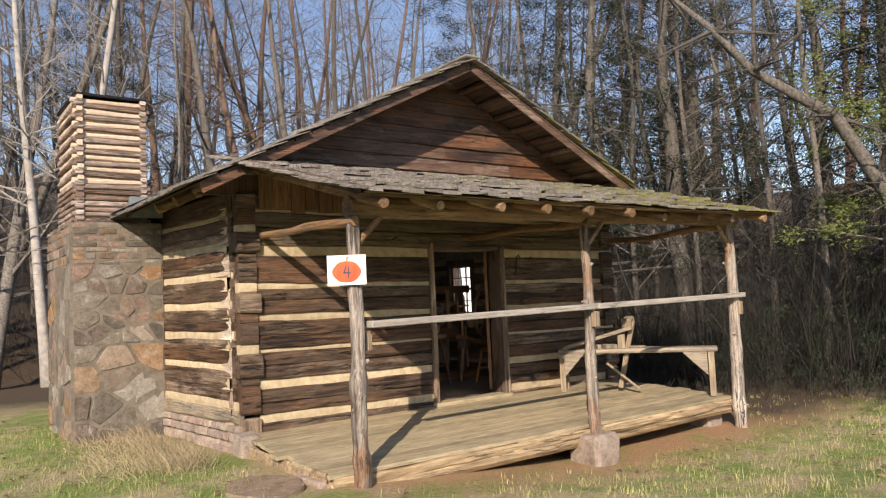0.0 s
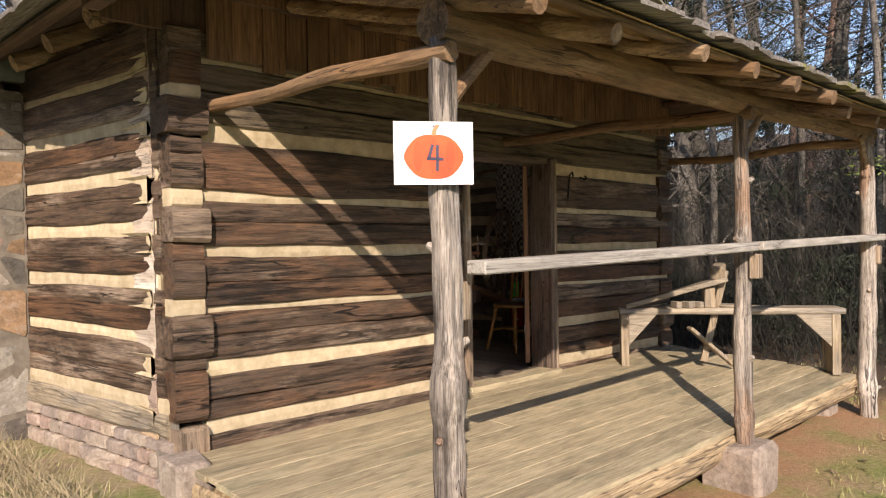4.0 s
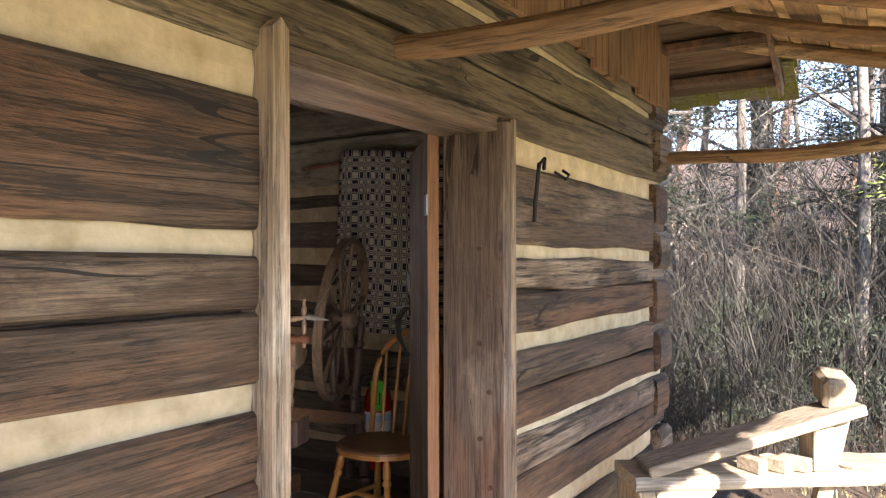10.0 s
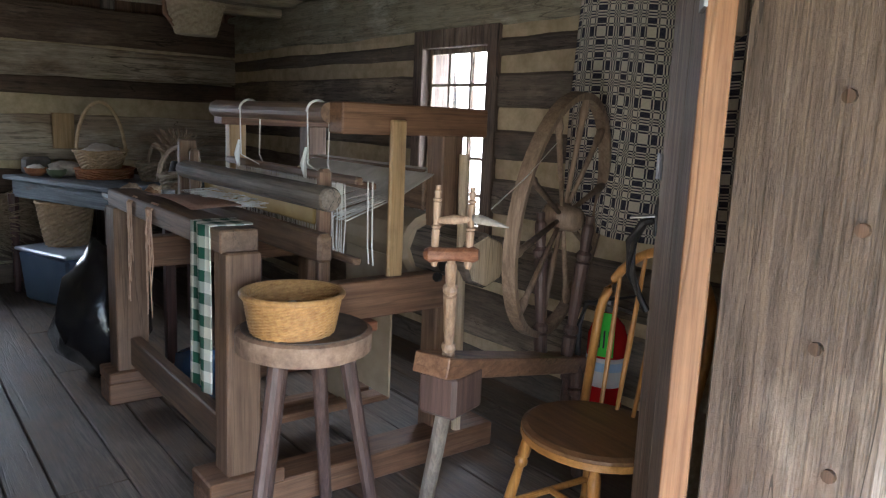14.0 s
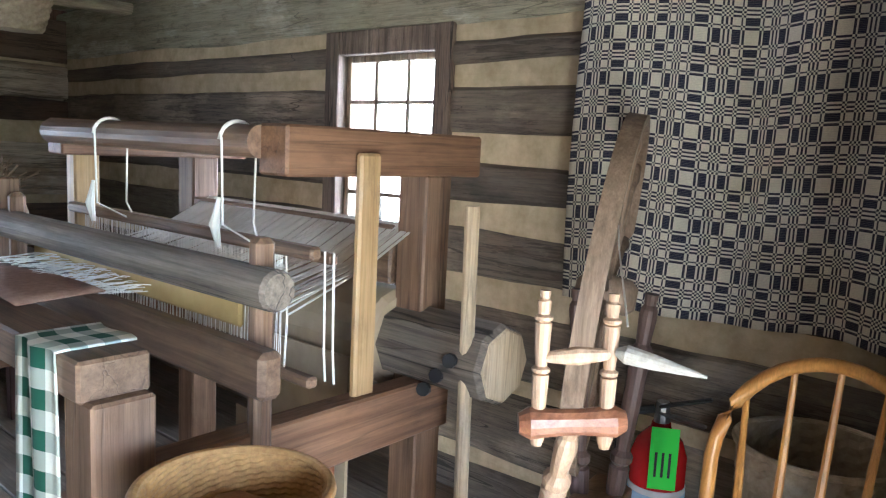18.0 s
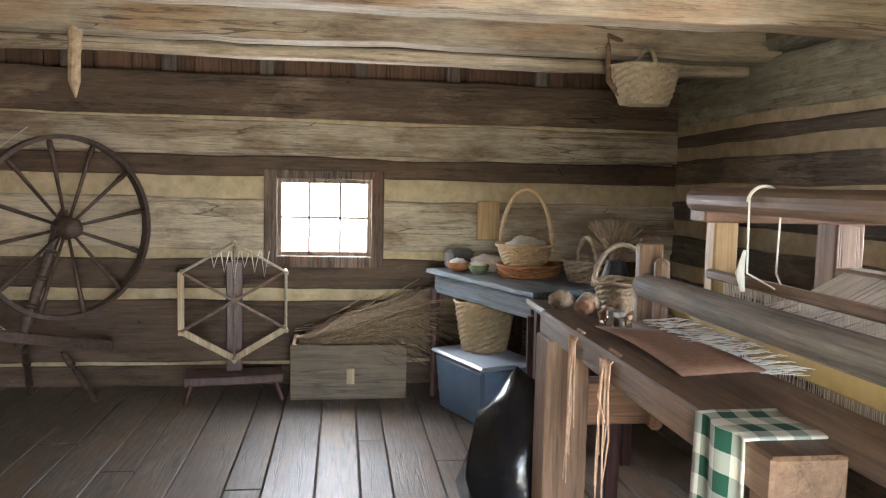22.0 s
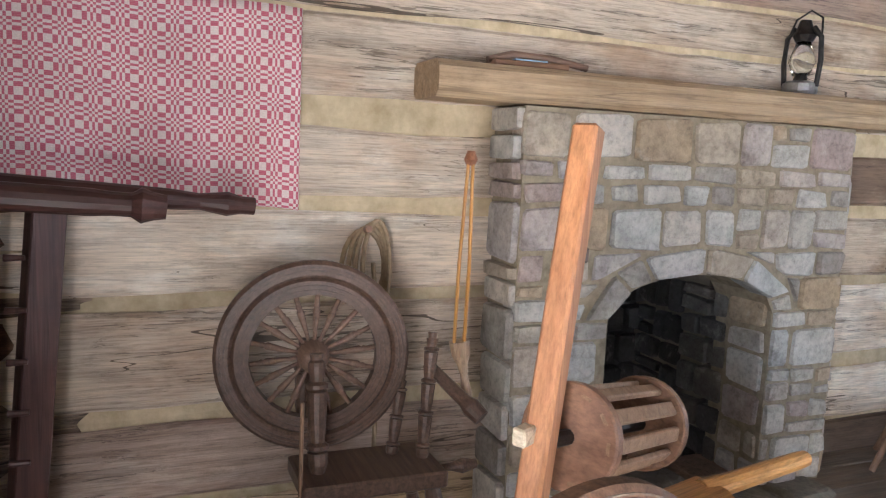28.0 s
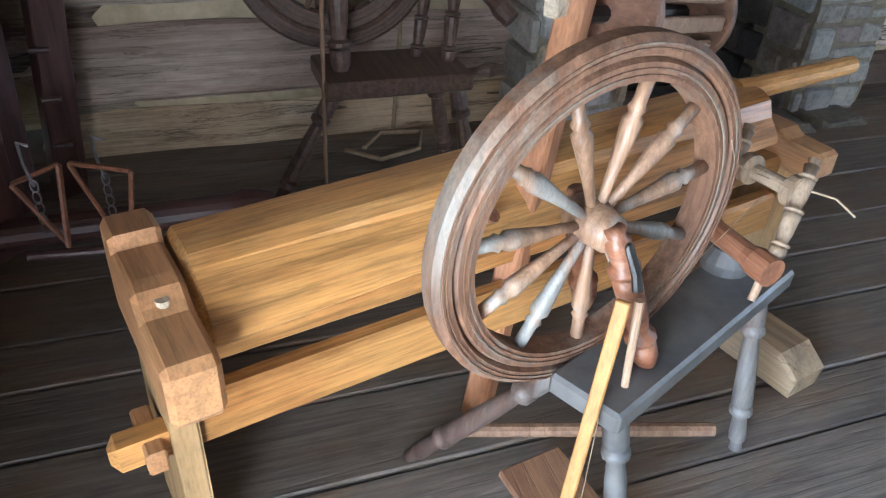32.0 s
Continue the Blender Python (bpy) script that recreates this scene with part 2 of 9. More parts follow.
def ground_mat():
    """Winter grass near the cabin, red clay by the porch, leaf litter in the wood."""
    m, t, n, l, p = material("ground")
    co = n.new("ShaderNodeTexCoord").outputs["Object"]
    fine = noise_tex(n, l, co, 34.0, 8, 0.75)
    mid = noise_tex(n, l, co, 1.7, 6, 0.65)
    grass = ramp(n, l, fine, [(0.3, (0.07, 0.13, 0.025)), (0.5, (0.2, 0.28, 0.06)), (0.72, (0.42, 0.42, 0.17))])
    straw = ramp(n, l, fine, [(0.3, (0.28, 0.21, 0.11)), (0.7, (0.62, 0.52, 0.32))])
    lawn = blend(n, l, ramp(n, l, mid, [(0.42, (0, 0, 0)), (0.6, (1, 1, 1))]), grass, straw)
    clay = ramp(n, l, fine, [(0.3, (0.3, 0.15, 0.07)), (0.7, (0.55, 0.33, 0.18))])
    sep = n.new("ShaderNodeSeparateXYZ")
    l.new(co, sep.inputs[0])

    def band(socket, a, b):
        r = n.new("ShaderNodeMapRange")
        r.inputs["From Min"].default_value, r.inputs["From Max"].default_value = a, b
        l.new(socket, r.inputs["Value"])
        return r.outputs[0]

    def mul(a, b):
        x = n.new("ShaderNodeMath")
        x.operation = "MULTIPLY"
        l.new(a, x.inputs[0])
        l.new(b, x.inputs[1])
        return x.outputs[0]

    near_porch = mul(mul(band(sep.outputs[1], 4.6, 5.5), band(sep.outputs[0], 3.2, 4.6)), band(sep.outputs[0], 12.5, 9.6))
    near_porch = mul(near_porch, ramp(n, l, mid, [(0.3, (0.35, 0.35, 0.35)), (0.55, (1, 1, 1))]))
    c = blend(n, l, near_porch, lawn, clay)
    litter = ramp(n, l, fine, [(0.28, (0.03, 0.022, 0.015)), (0.5, (0.09, 0.06, 0.036)), (0.72, (0.19, 0.13, 0.08))])
    wx, wy = mul(band(sep.outputs[0], 9.0, 10.2), band(sep.outputs[1], 5.0, 5.8)), band(sep.outputs[1], 12.5, 14.5)
    far = band(sep.outputs[0], 11.0, 12.6)
    wl = band(sep.outputs[0], -2.5, -5.0)
    mx = n.new("ShaderNodeMath")
    mx.operation = "MAXIMUM"
    l.new(wx, mx.inputs[0])
    l.new(wy, mx.inputs[1])
    mx2 = n.new("ShaderNodeMath")
    mx2.operation = "MAXIMUM"
    l.new(mx.outputs[0], mx2.inputs[0])
    l.new(wl, mx2.inputs[1])
    mx3 = n.new("ShaderNodeMath")
    mx3.operation = "MAXIMUM"
    l.new(mx2.outputs[0], mx3.inputs[0])
    l.new(far, mx3.inputs[1])
    c = blend(n, l, mx3.outputs[0], c, litter)
    l.new(c, p.inputs["Base Color"])
    p.inputs["Roughness"].default_value = 0.95
    bump(n, l, fine, p, 0.9, 0.03)
    return m


LOG_OUT = hewn((0.03, 0.02, 0.014), (0.1, 0.066, 0.044), (0.25, 0.19, 0.14), (0.19, 0.095, 0.048), "x", 0.52, (0.51, 0.66), 0.95, 0.3, 0.7, 1.4, 1.0)
LOG_HIGH = hewn((0.05, 0.038, 0.026), (0.15, 0.118, 0.08), (0.3, 0.25, 0.18), (0.19, 0.15, 0.08), "x", 0.7, (0.52, 0.64), 0.9, 0.16, 0.5, 0.9, 0.8)
LOG_OUT_Y = hewn((0.03, 0.02, 0.014), (0.1, 0.066, 0.044), (0.25, 0.19, 0.14), (0.19, 0.095, 0.048), "y", 0.52, (0.51, 0.66), 0.95, 0.3, 0.7, 1.4, 1.0)
LOG_SILL_Y = wood((0.3, 0.24, 0.16), (0.5, 0.42, 0.3), "y", 0.8, 95, 0.7, 0.6, (0.34, 0.3, 0.25), 0.1, (0.5, 0.66))
LOG_PALE_Y = hewn((0.28, 0.2, 0.135), (0.56, 0.47, 0.375), (0.76, 0.71, 0.63), (0.38, 0.25, 0.16), "y", 0.8, (0.53, 0.66), 0.85, 0.24)
LOG_BROWN_Y = hewn((0.085, 0.056, 0.038), (0.17, 0.115, 0.08), (0.32, 0.245, 0.18), (0.22, 0.13, 0.08), "y", 0.8, (0.55, 0.66), 0.75, 0.14)
LOG_PALE_X = hewn((0.26, 0.195, 0.13), (0.56, 0.48, 0.37), (0.74, 0.68, 0.57), (0.27, 0.18, 0.115), "x", 0.8, (0.56, 0.66), 0.7, 0.14)
LOG_BROWN_X = hewn((0.06, 0.04, 0.027), (0.13, 0.088, 0.06), (0.27, 0.2, 0.14), (0.17, 0.1, 0.06), "x", 0.8, (0.56, 0.66), 0.7, 0.14)
LOG_LIME_Y = hewn((0.17, 0.15, 0.105), (0.3, 0.275, 0.2), (0.52, 0.5, 0.42), (0.22, 0.2, 0.13), "y", 0.85, (0.56, 0.66), 0.5, 0.1, 0.6)
LOG_GREY_Y = hewn((0.065, 0.052, 0.04), (0.14, 0.112, 0.085), (0.29, 0.24, 0.18), (0.19, 0.125, 0.08), "y", 0.8, (0.56, 0.66), 0.7, 0.14)
BEAM_X = hewn((0.22, 0.155, 0.1), (0.46, 0.38, 0.28), (0.63, 0.55, 0.43), (0.4, 0.24, 0.12), "x", 0.8, (0.54, 0.66), 0.7, 0.1)
CHINK = plain("chinking", (0.4, 0.315, 0.19), (0.66, 0.55, 0.37), 11, 0.9, 0.8, 0, 0.14)
FLOOR_Y = wood((0.13, 0.106, 0.087), (0.225, 0.187, 0.154), "y", 0.52, 95, 0.25, 0.22, (0.19, 0.13, 0.085), 0.2, (0.46, 0.62))
DECK_X = wood((0.44, 0.355, 0.215), (0.62, 0.52, 0.34), "x", 0.7, 95, 0.4, 0.3, (0.33, 0.3, 0.19), 0.14, (0.5, 0.68))
DECK_EDGE = wood((0.32, 0.22, 0.12), (0.6, 0.46, 0.28), "x", 0.8, 40, 0.5, 0.7, (0.26, 0.21, 0.15), 0.15)
POST_Z = hewn((0.1, 0.08, 0.065), (0.36, 0.315, 0.27), (0.6, 0.56, 0.51), (0.3, 0.15, 0.07), "z", 0.75, (0.55, 0.64), 0.95, 0.16, 0.6, relief=1.2, sharp=0.95)
POLE_Y = hewn((0.09, 0.055, 0.03), (0.23, 0.145, 0.08), (0.44, 0.31, 0.19), (0.27, 0.15, 0.07), "y", 0.7, (0.52, 0.64), 0.8, 0.2, 0.3, relief=0.5, sharp=0.5)
POLE_X = hewn((0.09, 0.055, 0.03), (0.25, 0.16, 0.09), (0.46, 0.33, 0.21), (0.29, 0.16, 0.075), "x", 0.7, (0.52, 0.64), 0.8, 0.2, 0.3, relief=0.5, sharp=0.5)
RAIL_X = wood((0.3, 0.27, 0.23), (0.55, 0.51, 0.45), "x", 0.8, 55, 0.4, 0.6, None, 0.1)
BOARD_X = hewn((0.035, 0.02, 0.014), (0.13, 0.078, 0.053), (0.27, 0.19, 0.145), (0.23, 0.1, 0.045), "x", 0.6, (0.54, 0.66), 0.8, 0.3, 0.4, relief=0.5, sharp=0.7)
BOARD_Z = wood((0.13, 0.07, 0.036), (0.33, 0.19, 0.1), "z", 0.75, 55, 0.4, 0.5, None, 0.25)
BOARD_DK_Z = wood((0.065, 0.04, 0.026), (0.18, 0.105, 0.066), "z", 0.8, 55, 0.4, 0.5, None, 0.3)
SHEATH_X = wood((0.2, 0.125, 0.07), (0.43, 0.285, 0.165), "x", 0.8, 50, 0.4, 0.5, None, 0.4)
SHAKE_TAN_LIT = wood((0.52, 0.34, 0.165), (0.74, 0.53, 0.29), "y", 0.8, 60, 0.35, 0.3, None, 0.25)
CASING_Z = hewn((0.06, 0.042, 0.032), (0.155, 0.112, 0.085), (0.31, 0.25, 0.2), (0.22, 0.105, 0.06), "z", 0.7, (0.55, 0.66), 0.8, 0.1, 0.3, relief=0.8, sharp=0.7)
CASING_X = hewn((0.06, 0.042, 0.032), (0.155, 0.112, 0.085), (0.31, 0.25, 0.2), (0.22, 0.105, 0.06), "x", 0.7, (0.55, 0.66), 0.8, 0.1, 0.3, relief=0.8, sharp=0.7)
CASING_PALE = hewn((0.13, 0.09, 0.06), (0.31, 0.235, 0.165), (0.52, 0.44, 0.35), (0.25, 0.16, 0.1), "z", 0.75, (0.55, 0.66), 0.8, 0.1, 0.3, relief=0.8, sharp=0.65)
DOOR_Z = hewn((0.08, 0.056, 0.042), (0.19, 0.14, 0.108), (0.33, 0.26, 0.2), (0.2, 0.12, 0.08), "z", 0.6, (0.56, 0.66), 0.7, 0.1, 0.3, relief=0.4, sharp=0.6)
DOOR_EDGE = wood((0.22, 0.1, 0.045), (0.35, 0.18, 0.09), "z", 0.7, 60, 0.3, 0.3, None, 0.1)
STONE = stone_mat("field_stone", [(0.14, 0.125, 0.1), (0.24, 0.215, 0.175), (0.16, 0.13, 0.1), (0.33, 0.31, 0.27), (0.31, 0.19, 0.1), (0.11, 0.1, 0.085), (0.3, 0.205, 0.16), (0.19, 0.17, 0.135)])
STONE_IN = stone_mat("hearth_stone", [(0.36, 0.36, 0.35), (0.52, 0.51, 0.485), (0.27, 0.245, 0.225), (0.55, 0.53, 0.48), (0.34, 0.27, 0.255), (0.46, 0.475, 0.475), (0.38, 0.29, 0.19), (0.44, 0.41, 0.38)])
STONE_SOOT = stone_mat("sooty_stone", [(0.03, 0.03, 0.03), (0.07, 0.07, 0.07), (0.045, 0.042, 0.04)])
STONE_SMOKED = stone_mat("smoked_stone", [(0.1, 0.1, 0.095), (0.17, 0.165, 0.155), (0.13, 0.115, 0.1), (0.07, 0.07, 0.07)])
STONE_RED = stone_mat("foundation_stone", [(0.36, 0.26, 0.22), (0.42, 0.35, 0.28), (0.3, 0.25, 0.22), (0.45, 0.36, 0.27)])
MORTAR = plain("mortar", (0.12, 0.1, 0.078), (0.27, 0.235, 0.185), 9, 0.95, 0.8)
MORTAR_IN = plain("hearth_mortar", (0.17, 0.138, 0.095), (0.33, 0.28, 0.2), 24, 0.95, 0.5)
GROUND = ground_mat()
IRON = plain("iron", (0.02, 0.02, 0.022), (0.06, 0.055, 0.05), 30, 0.5, 0.2, 0.85)
STEEL = plain("steel", (0.22, 0.22, 0.225), (0.42, 0.42, 0.43), 30, 0.4, 0.05, 1.0)


def shake_mat():
    """Grey split shakes with moss that thickens toward the wood side."""
    m, t, n, l, p = material("mossy_shake")
    g = noise_tex(n, l, place(n, l, (60, 4, 60)), 1.0, 5, 0.6)
    grey = ramp(n, l, g, [(0.3, (0.08, 0.068, 0.056)), (0.7, (0.34, 0.31, 0.27))])
    geo = n.new("ShaderNodeNewGeometry")
    sep, rng = n.new("ShaderNodeSeparateXYZ"), n.new("ShaderNodeMapRange")
    l.new(geo.outputs["Position"], sep.inputs[0])
    rng.inputs["From Min"].default_value, rng.inputs["From Max"].default_value = 3.5, 9.5
    rng.inputs["To Min"].default_value, rng.inputs["To Max"].default_value = -0.08, 0.17
    l.new(sep.outputs[0], rng.inputs["Value"])
    f = noise_tex(n, l, geo.outputs["Position"], 7.0, 6, 0.7)
    add = n.new("ShaderNodeMath")
    l.new(f, add.inputs[0])
    l.new(rng.outputs[0], add.inputs[1])
    moss = ramp(n, l, noise_tex(n, l, geo.outputs["Position"], 60.0, 4, 0.7), [(0.3, (0.08, 0.085, 0.02)), (0.7, (0.27, 0.26, 0.07))])
    c = blend(n, l, ramp(n, l, add.outputs[0], [(0.56, (0, 0, 0)), (0.68, (1, 1, 1))]), grey, moss)
    l.new(vary(n, l, c, 0.22), p.inputs["Base Color"])
    p.inputs["Roughness"].default_value = 0.9
    bump(n, l, g, p, 0.6, 0.01)
    return m


SHAKE = shake_mat()


def glass_mat(name="glass", tint=(1, 1, 1), rough=0.0):
    m, t, n, l, p = material(name)
    p.inputs["Base Color"].default_value = (*tint, 1)
    p.inputs["Transmission Weight"].default_value, p.inputs["Roughness"].default_value = 1.0, rough
    p.inputs["IOR"].default_value = 1.45
    return m


GLASS = glass_mat()


# ---- mesh helpers ----
def mesh_ob(name, bm, mat, parent=None, label="", smooth=False):
    me = bpy.data.meshes.new(name)
    bmesh.ops.recalc_face_normals(bm, faces=bm.faces[:])
    bm.to_mesh(me)
    bm.free()
    if smooth:
        me.shade_smooth()
    me.materials.append(mat)
    ob = new(name, me)
    if parent is not None:
        ob.parent = parent
    if label:
        ob["label"] = label
    return ob


def part(name, bm, mat, parent, label="", smooth=False):
    return mesh_ob(name, bm, mat, parent, label, smooth)


def thing(name, label, category, at=(0, 0, 0), rz=0.0, group="", kind=""):
    ob = new(name)
    ob.empty_display_size = 0.1
    ob.matrix_basis = pose(*at, 0, 0, rz)
    return tagged(ob, label, category, group, kind)


def box(x0, x1, y0, y1, z0, z1, bm=None, bevel=0.0):
    """A box between two corners, its edges cut by bevel."""
    own = bmesh.new()
    c = [own.verts.new((x, y, z)) for z in (z0, z1) for y in (y0, y1) for x in (x0, x1)]
    for f in ((0, 1, 3, 2), (4, 6, 7, 5), (0, 4, 5, 1), (2, 3, 7, 6), (0, 2, 6, 4), (1, 5, 7, 3)):
        own.faces.new([c[i] for i in f])
    if bevel:
        bmesh.ops.bevel(own, geom=own.edges[:], offset=bevel, segments=1, affect="EDGES")
    return join(bm, own)


def join(bm, own, m=None):
    if m is not None:
        bmesh.ops.transform(own, matrix=m, verts=own.verts[:])
    if bm is None:
        return own
    me = bpy.data.meshes.new("scrap")
    own.to_mesh(me)
    own.free()
    bm.from_mesh(me)
    bpy.data.meshes.remove(me)
    return bm


def block(p0, p1, w, h, bm=None, bevel=0.004, roll=0.0):
    """A bar of section w by h from p0 to p1."""
    p0, p1 = Vector(p0), Vector(p1)
    d = p1 - p0
    own = box(-w / 2, w / 2, -h / 2, h / 2, 0, d.length, None, bevel)
    q = d.to_track_quat("Z", "Y" if abs(d.normalized().z) < 0.99 else "X").to_matrix().to_4x4()
    return join(bm, own, Matrix.Translation(p0) @ q @ pose(0, 0, 0, 0, 0, roll))


def lathe(profile, p0, p1, bm=None, seg=14, close=True):
    """A turned piece from p0 to p1; profile: rows of (share of the way, radius)."""
    p0, p1 = Vector(p0), Vector(p1)
    d = p1 - p0
    own = bmesh.new()
    rings = []
    for s, r in profile:
        rings.append([own.verts.new((r * math.cos(a), r * math.sin(a), s * d.length)) for a in (2 * math.pi * k / seg for k in range(seg))])
    for a, b in zip(rings, rings[1:]):
        for k in range(seg):
            own.faces.new((a[k], a[(k + 1) % seg], b[(k + 1) % seg], b[k]))
    if close:
        own.faces.new(rings[0][::-1])
        own.faces.new(rings[-1])
    q = d.to_track_quat("Z", "Y" if abs(d.normalized().z) < 0.99 else "X").to_matrix().to_4x4()
    return join(bm, own, Matrix.Translation(p0) @ q)


def rod(p0, p1, r0, r1=None, bm=None, seg=10):
    return lathe([(0, r0), (1, r0 if r1 is None else r1)], p0, p1, bm, seg)


def tube(points, radius, bm=None, seg=8, wobble=0.0):
    """A round pipe along points; radius: one, or one for each point."""
    own = bm or bmesh.new()
    pts = [Vector(p) for p in points]
    rings = []
    up = Vector((0.31, 0.17, 0.93))
    for i, p in enumerate(pts):
        d = (pts[min(i + 1, len(pts) - 1)] - pts[max(i - 1, 0)]).normalized()
        a = d.cross(up)
        if a.length < 0.05:
            a = d.cross(Vector((1, 0, 0)))
        a.normalize()
        b = d.cross(a)
        r = radius[i] if isinstance(radius, (list, tuple)) else radius
        ring = []
        for k in range(seg):
            w = 2 * math.pi * k / seg
            rr = r * (1 + wobble * noise.noise(p * 3 + Vector((math.cos(w), math.sin(w), 0)) * 1.5))
            ring.append(own.verts.new(p + a * rr * math.cos(w) + b * rr * math.sin(w)))
        rings.append(ring)
    for x, y in zip(rings, rings[1:]):
        for k in range(seg):
            own.faces.new((x[k], x[(k + 1) % seg], y[(k + 1) % seg], y[k]))
    own.faces.new(rings[0][::-1])
    own.faces.new(rings[-1])
    return own


def pole(p0, p1, r0, r1, bm=None, seg=10, bend=0.03, steps=9, seed=0.0):
    """A peeled pole: slightly bent, knobbly."""
    p0, p1 = Vector(p0), Vector(p1)
    pts, rad = [], []
    for i in range(steps):
        s = i / (steps - 1)
        off = Vector((noise.noise((s * 2.2 + seed, 1, 0)), noise.noise((s * 2.2 + seed, 5, 0)), noise.noise((s * 2.2 + seed, 9, 0)))) * bend * math.sin(math.pi * s)
        pts.append(p0.lerp(p1, s) + off)
        rad.append((r0 + (r1 - r0) * s) * (1 + 0.12 * noise.noise((s * 6 + seed, 3, 7))))
    return tube(pts, rad, bm, seg, 0.16)


def ring(radius, depth, width, bm=None, seg=40, at=(0, 0, 0), axis="x", lip=0.0):
    """A wheel rim round an axis: its outer radius, its depth toward the hub and its width along the axis."""
    own = bmesh.new()
    prof = [(radius, -width / 2), (radius, width / 2), (radius - depth, width / 2), (radius - depth, -width / 2)]
    if lip:
        prof = [(radius, -width / 2 + lip), (radius, width / 2 - lip), (radius - lip, width / 2), (radius - depth * 0.42, width / 2), (radius - depth * 0.5, width / 2 - lip),
                (radius - depth * 0.58, width / 2), (radius - depth, width / 2), (radius - depth, -width / 2), (radius - depth * 0.58, -width / 2), (radius - depth * 0.5, -width / 2 + lip), (radius - depth * 0.42, -width / 2), (radius - lip, -width / 2)]
    rows = []
    for k in range(seg):
        w = 2 * math.pi * k / seg
        rows.append([own.verts.new((h, r * math.cos(w), r * math.sin(w))) for r, h in prof])
    for k in range(seg):
        a, b = rows[k], rows[(k + 1) % seg]
        for i in range(len(prof)):
            j = (i + 1) % len(prof)
            own.faces.new((a[i], a[j], b[j], b[i]))
    m = Matrix.Translation(at)
    if axis == "y":
        m = m @ pose(0, 0, 0, 0, 0, 90)
    return join(bm, own, m)


def prism(outline, y0, y1, bevel=0.004):
    """A bar along y with the given x, z outline."""
    bm = bmesh.new()
    a = [bm.verts.new((x, y0, z)) for x, z in outline]
    c = [bm.verts.new((x, y1, z)) for x, z in outline]
    bm.faces.new(a[::-1])
    bm.faces.new(c)
    for k in range(len(a)):
        j = (k + 1) % len(a)
        bm.faces.new((a[k], a[j], c[j], c[k]))
    bmesh.ops.recalc_face_normals(bm, faces=bm.faces[:])
    ends = [e for e in bm.edges if abs(e.verts[0].co.y - e.verts[1].co.y) < 1e-6]
    bmesh.ops.bevel(bm, geom=ends, offset=bevel, segments=1, affect="EDGES")
    return bm


def log_piece(a, b, t0, t1, z0, z1, axis, slope=0.0, ref=0.0, seed=0.0, rough=0.012, arris=0.022):
    """A hewn log along x or y: from a to b, across t0 to t1, from z0 to z1, with wavy arrises."""
    bm = bmesh.new()
    n = max(2, int((b - a) / 0.16))
    rows = []
    mid, hh = (z0 + z1) / 2, (z1 - z0) / 2
    c = min(arris, hh * 0.4)
    for i in range(n + 1):
        s = a + (b - a) * i / n
        dz = slope * (s - ref)
        up = z1 + dz + rough * 1.6 * noise.noise((s * 1.3 + seed, 2, 0)) + rough * 0.7 * noise.noise((s * 7 + seed, 4, 0))
        dn = z0 + dz + rough * 1.6 * noise.noise((s * 1.3 + seed, 8, 0)) + rough * 0.7 * noise.noise((s * 7 + seed, 11, 0))
        f0 = t0 + rough * 0.7 * noise.noise((s * 2.5 + seed, 14, 0))
        f1 = t1 + rough * 0.7 * noise.noise((s * 2.5 + seed, 17, 0))
        m1 = rough * 0.8 * noise.noise((s * 4 + seed, 21, 0))
        prof = [(f0, dn + c), (f0 - 0.004 + m1, (up + dn) / 2), (f0, up - c), (f0 + c, up), (f1 - c, up), (f1, up - c), (f1 + 0.004 + m1, (up + dn) / 2), (f1, dn + c), (f1 - c, dn), (f0 + c, dn)]
        rows.append([bm.verts.new((s, t, z) if axis == "x" else (t, s, z)) for t, z in prof])
    k = len(rows[0])
    for r, q in zip(rows, rows[1:]):
        for i in range(k):
            bm.faces.new((r[i], r[(i + 1) % k], q[(i + 1) % k], q[i]))
    bm.faces.new(rows[0][::-1])
    bm.faces.new(rows[-1])
    return bm


def spans(a, b, z0, z1, holes):
    """What is left of a..b at that height once the openings (a, b, z0, z1) are cut out."""
    out = [(a, b)]
    for h0, h1, k0, k1 in holes:
        if k1 <= z0 + 0.02 or k0 >= z1 - 0.02:
            continue
        out = [q for s, e in out for q in ((s, min(e, h0)), (max(s, h1), e)) if q[1] - q[0] > 0.02]
    return out


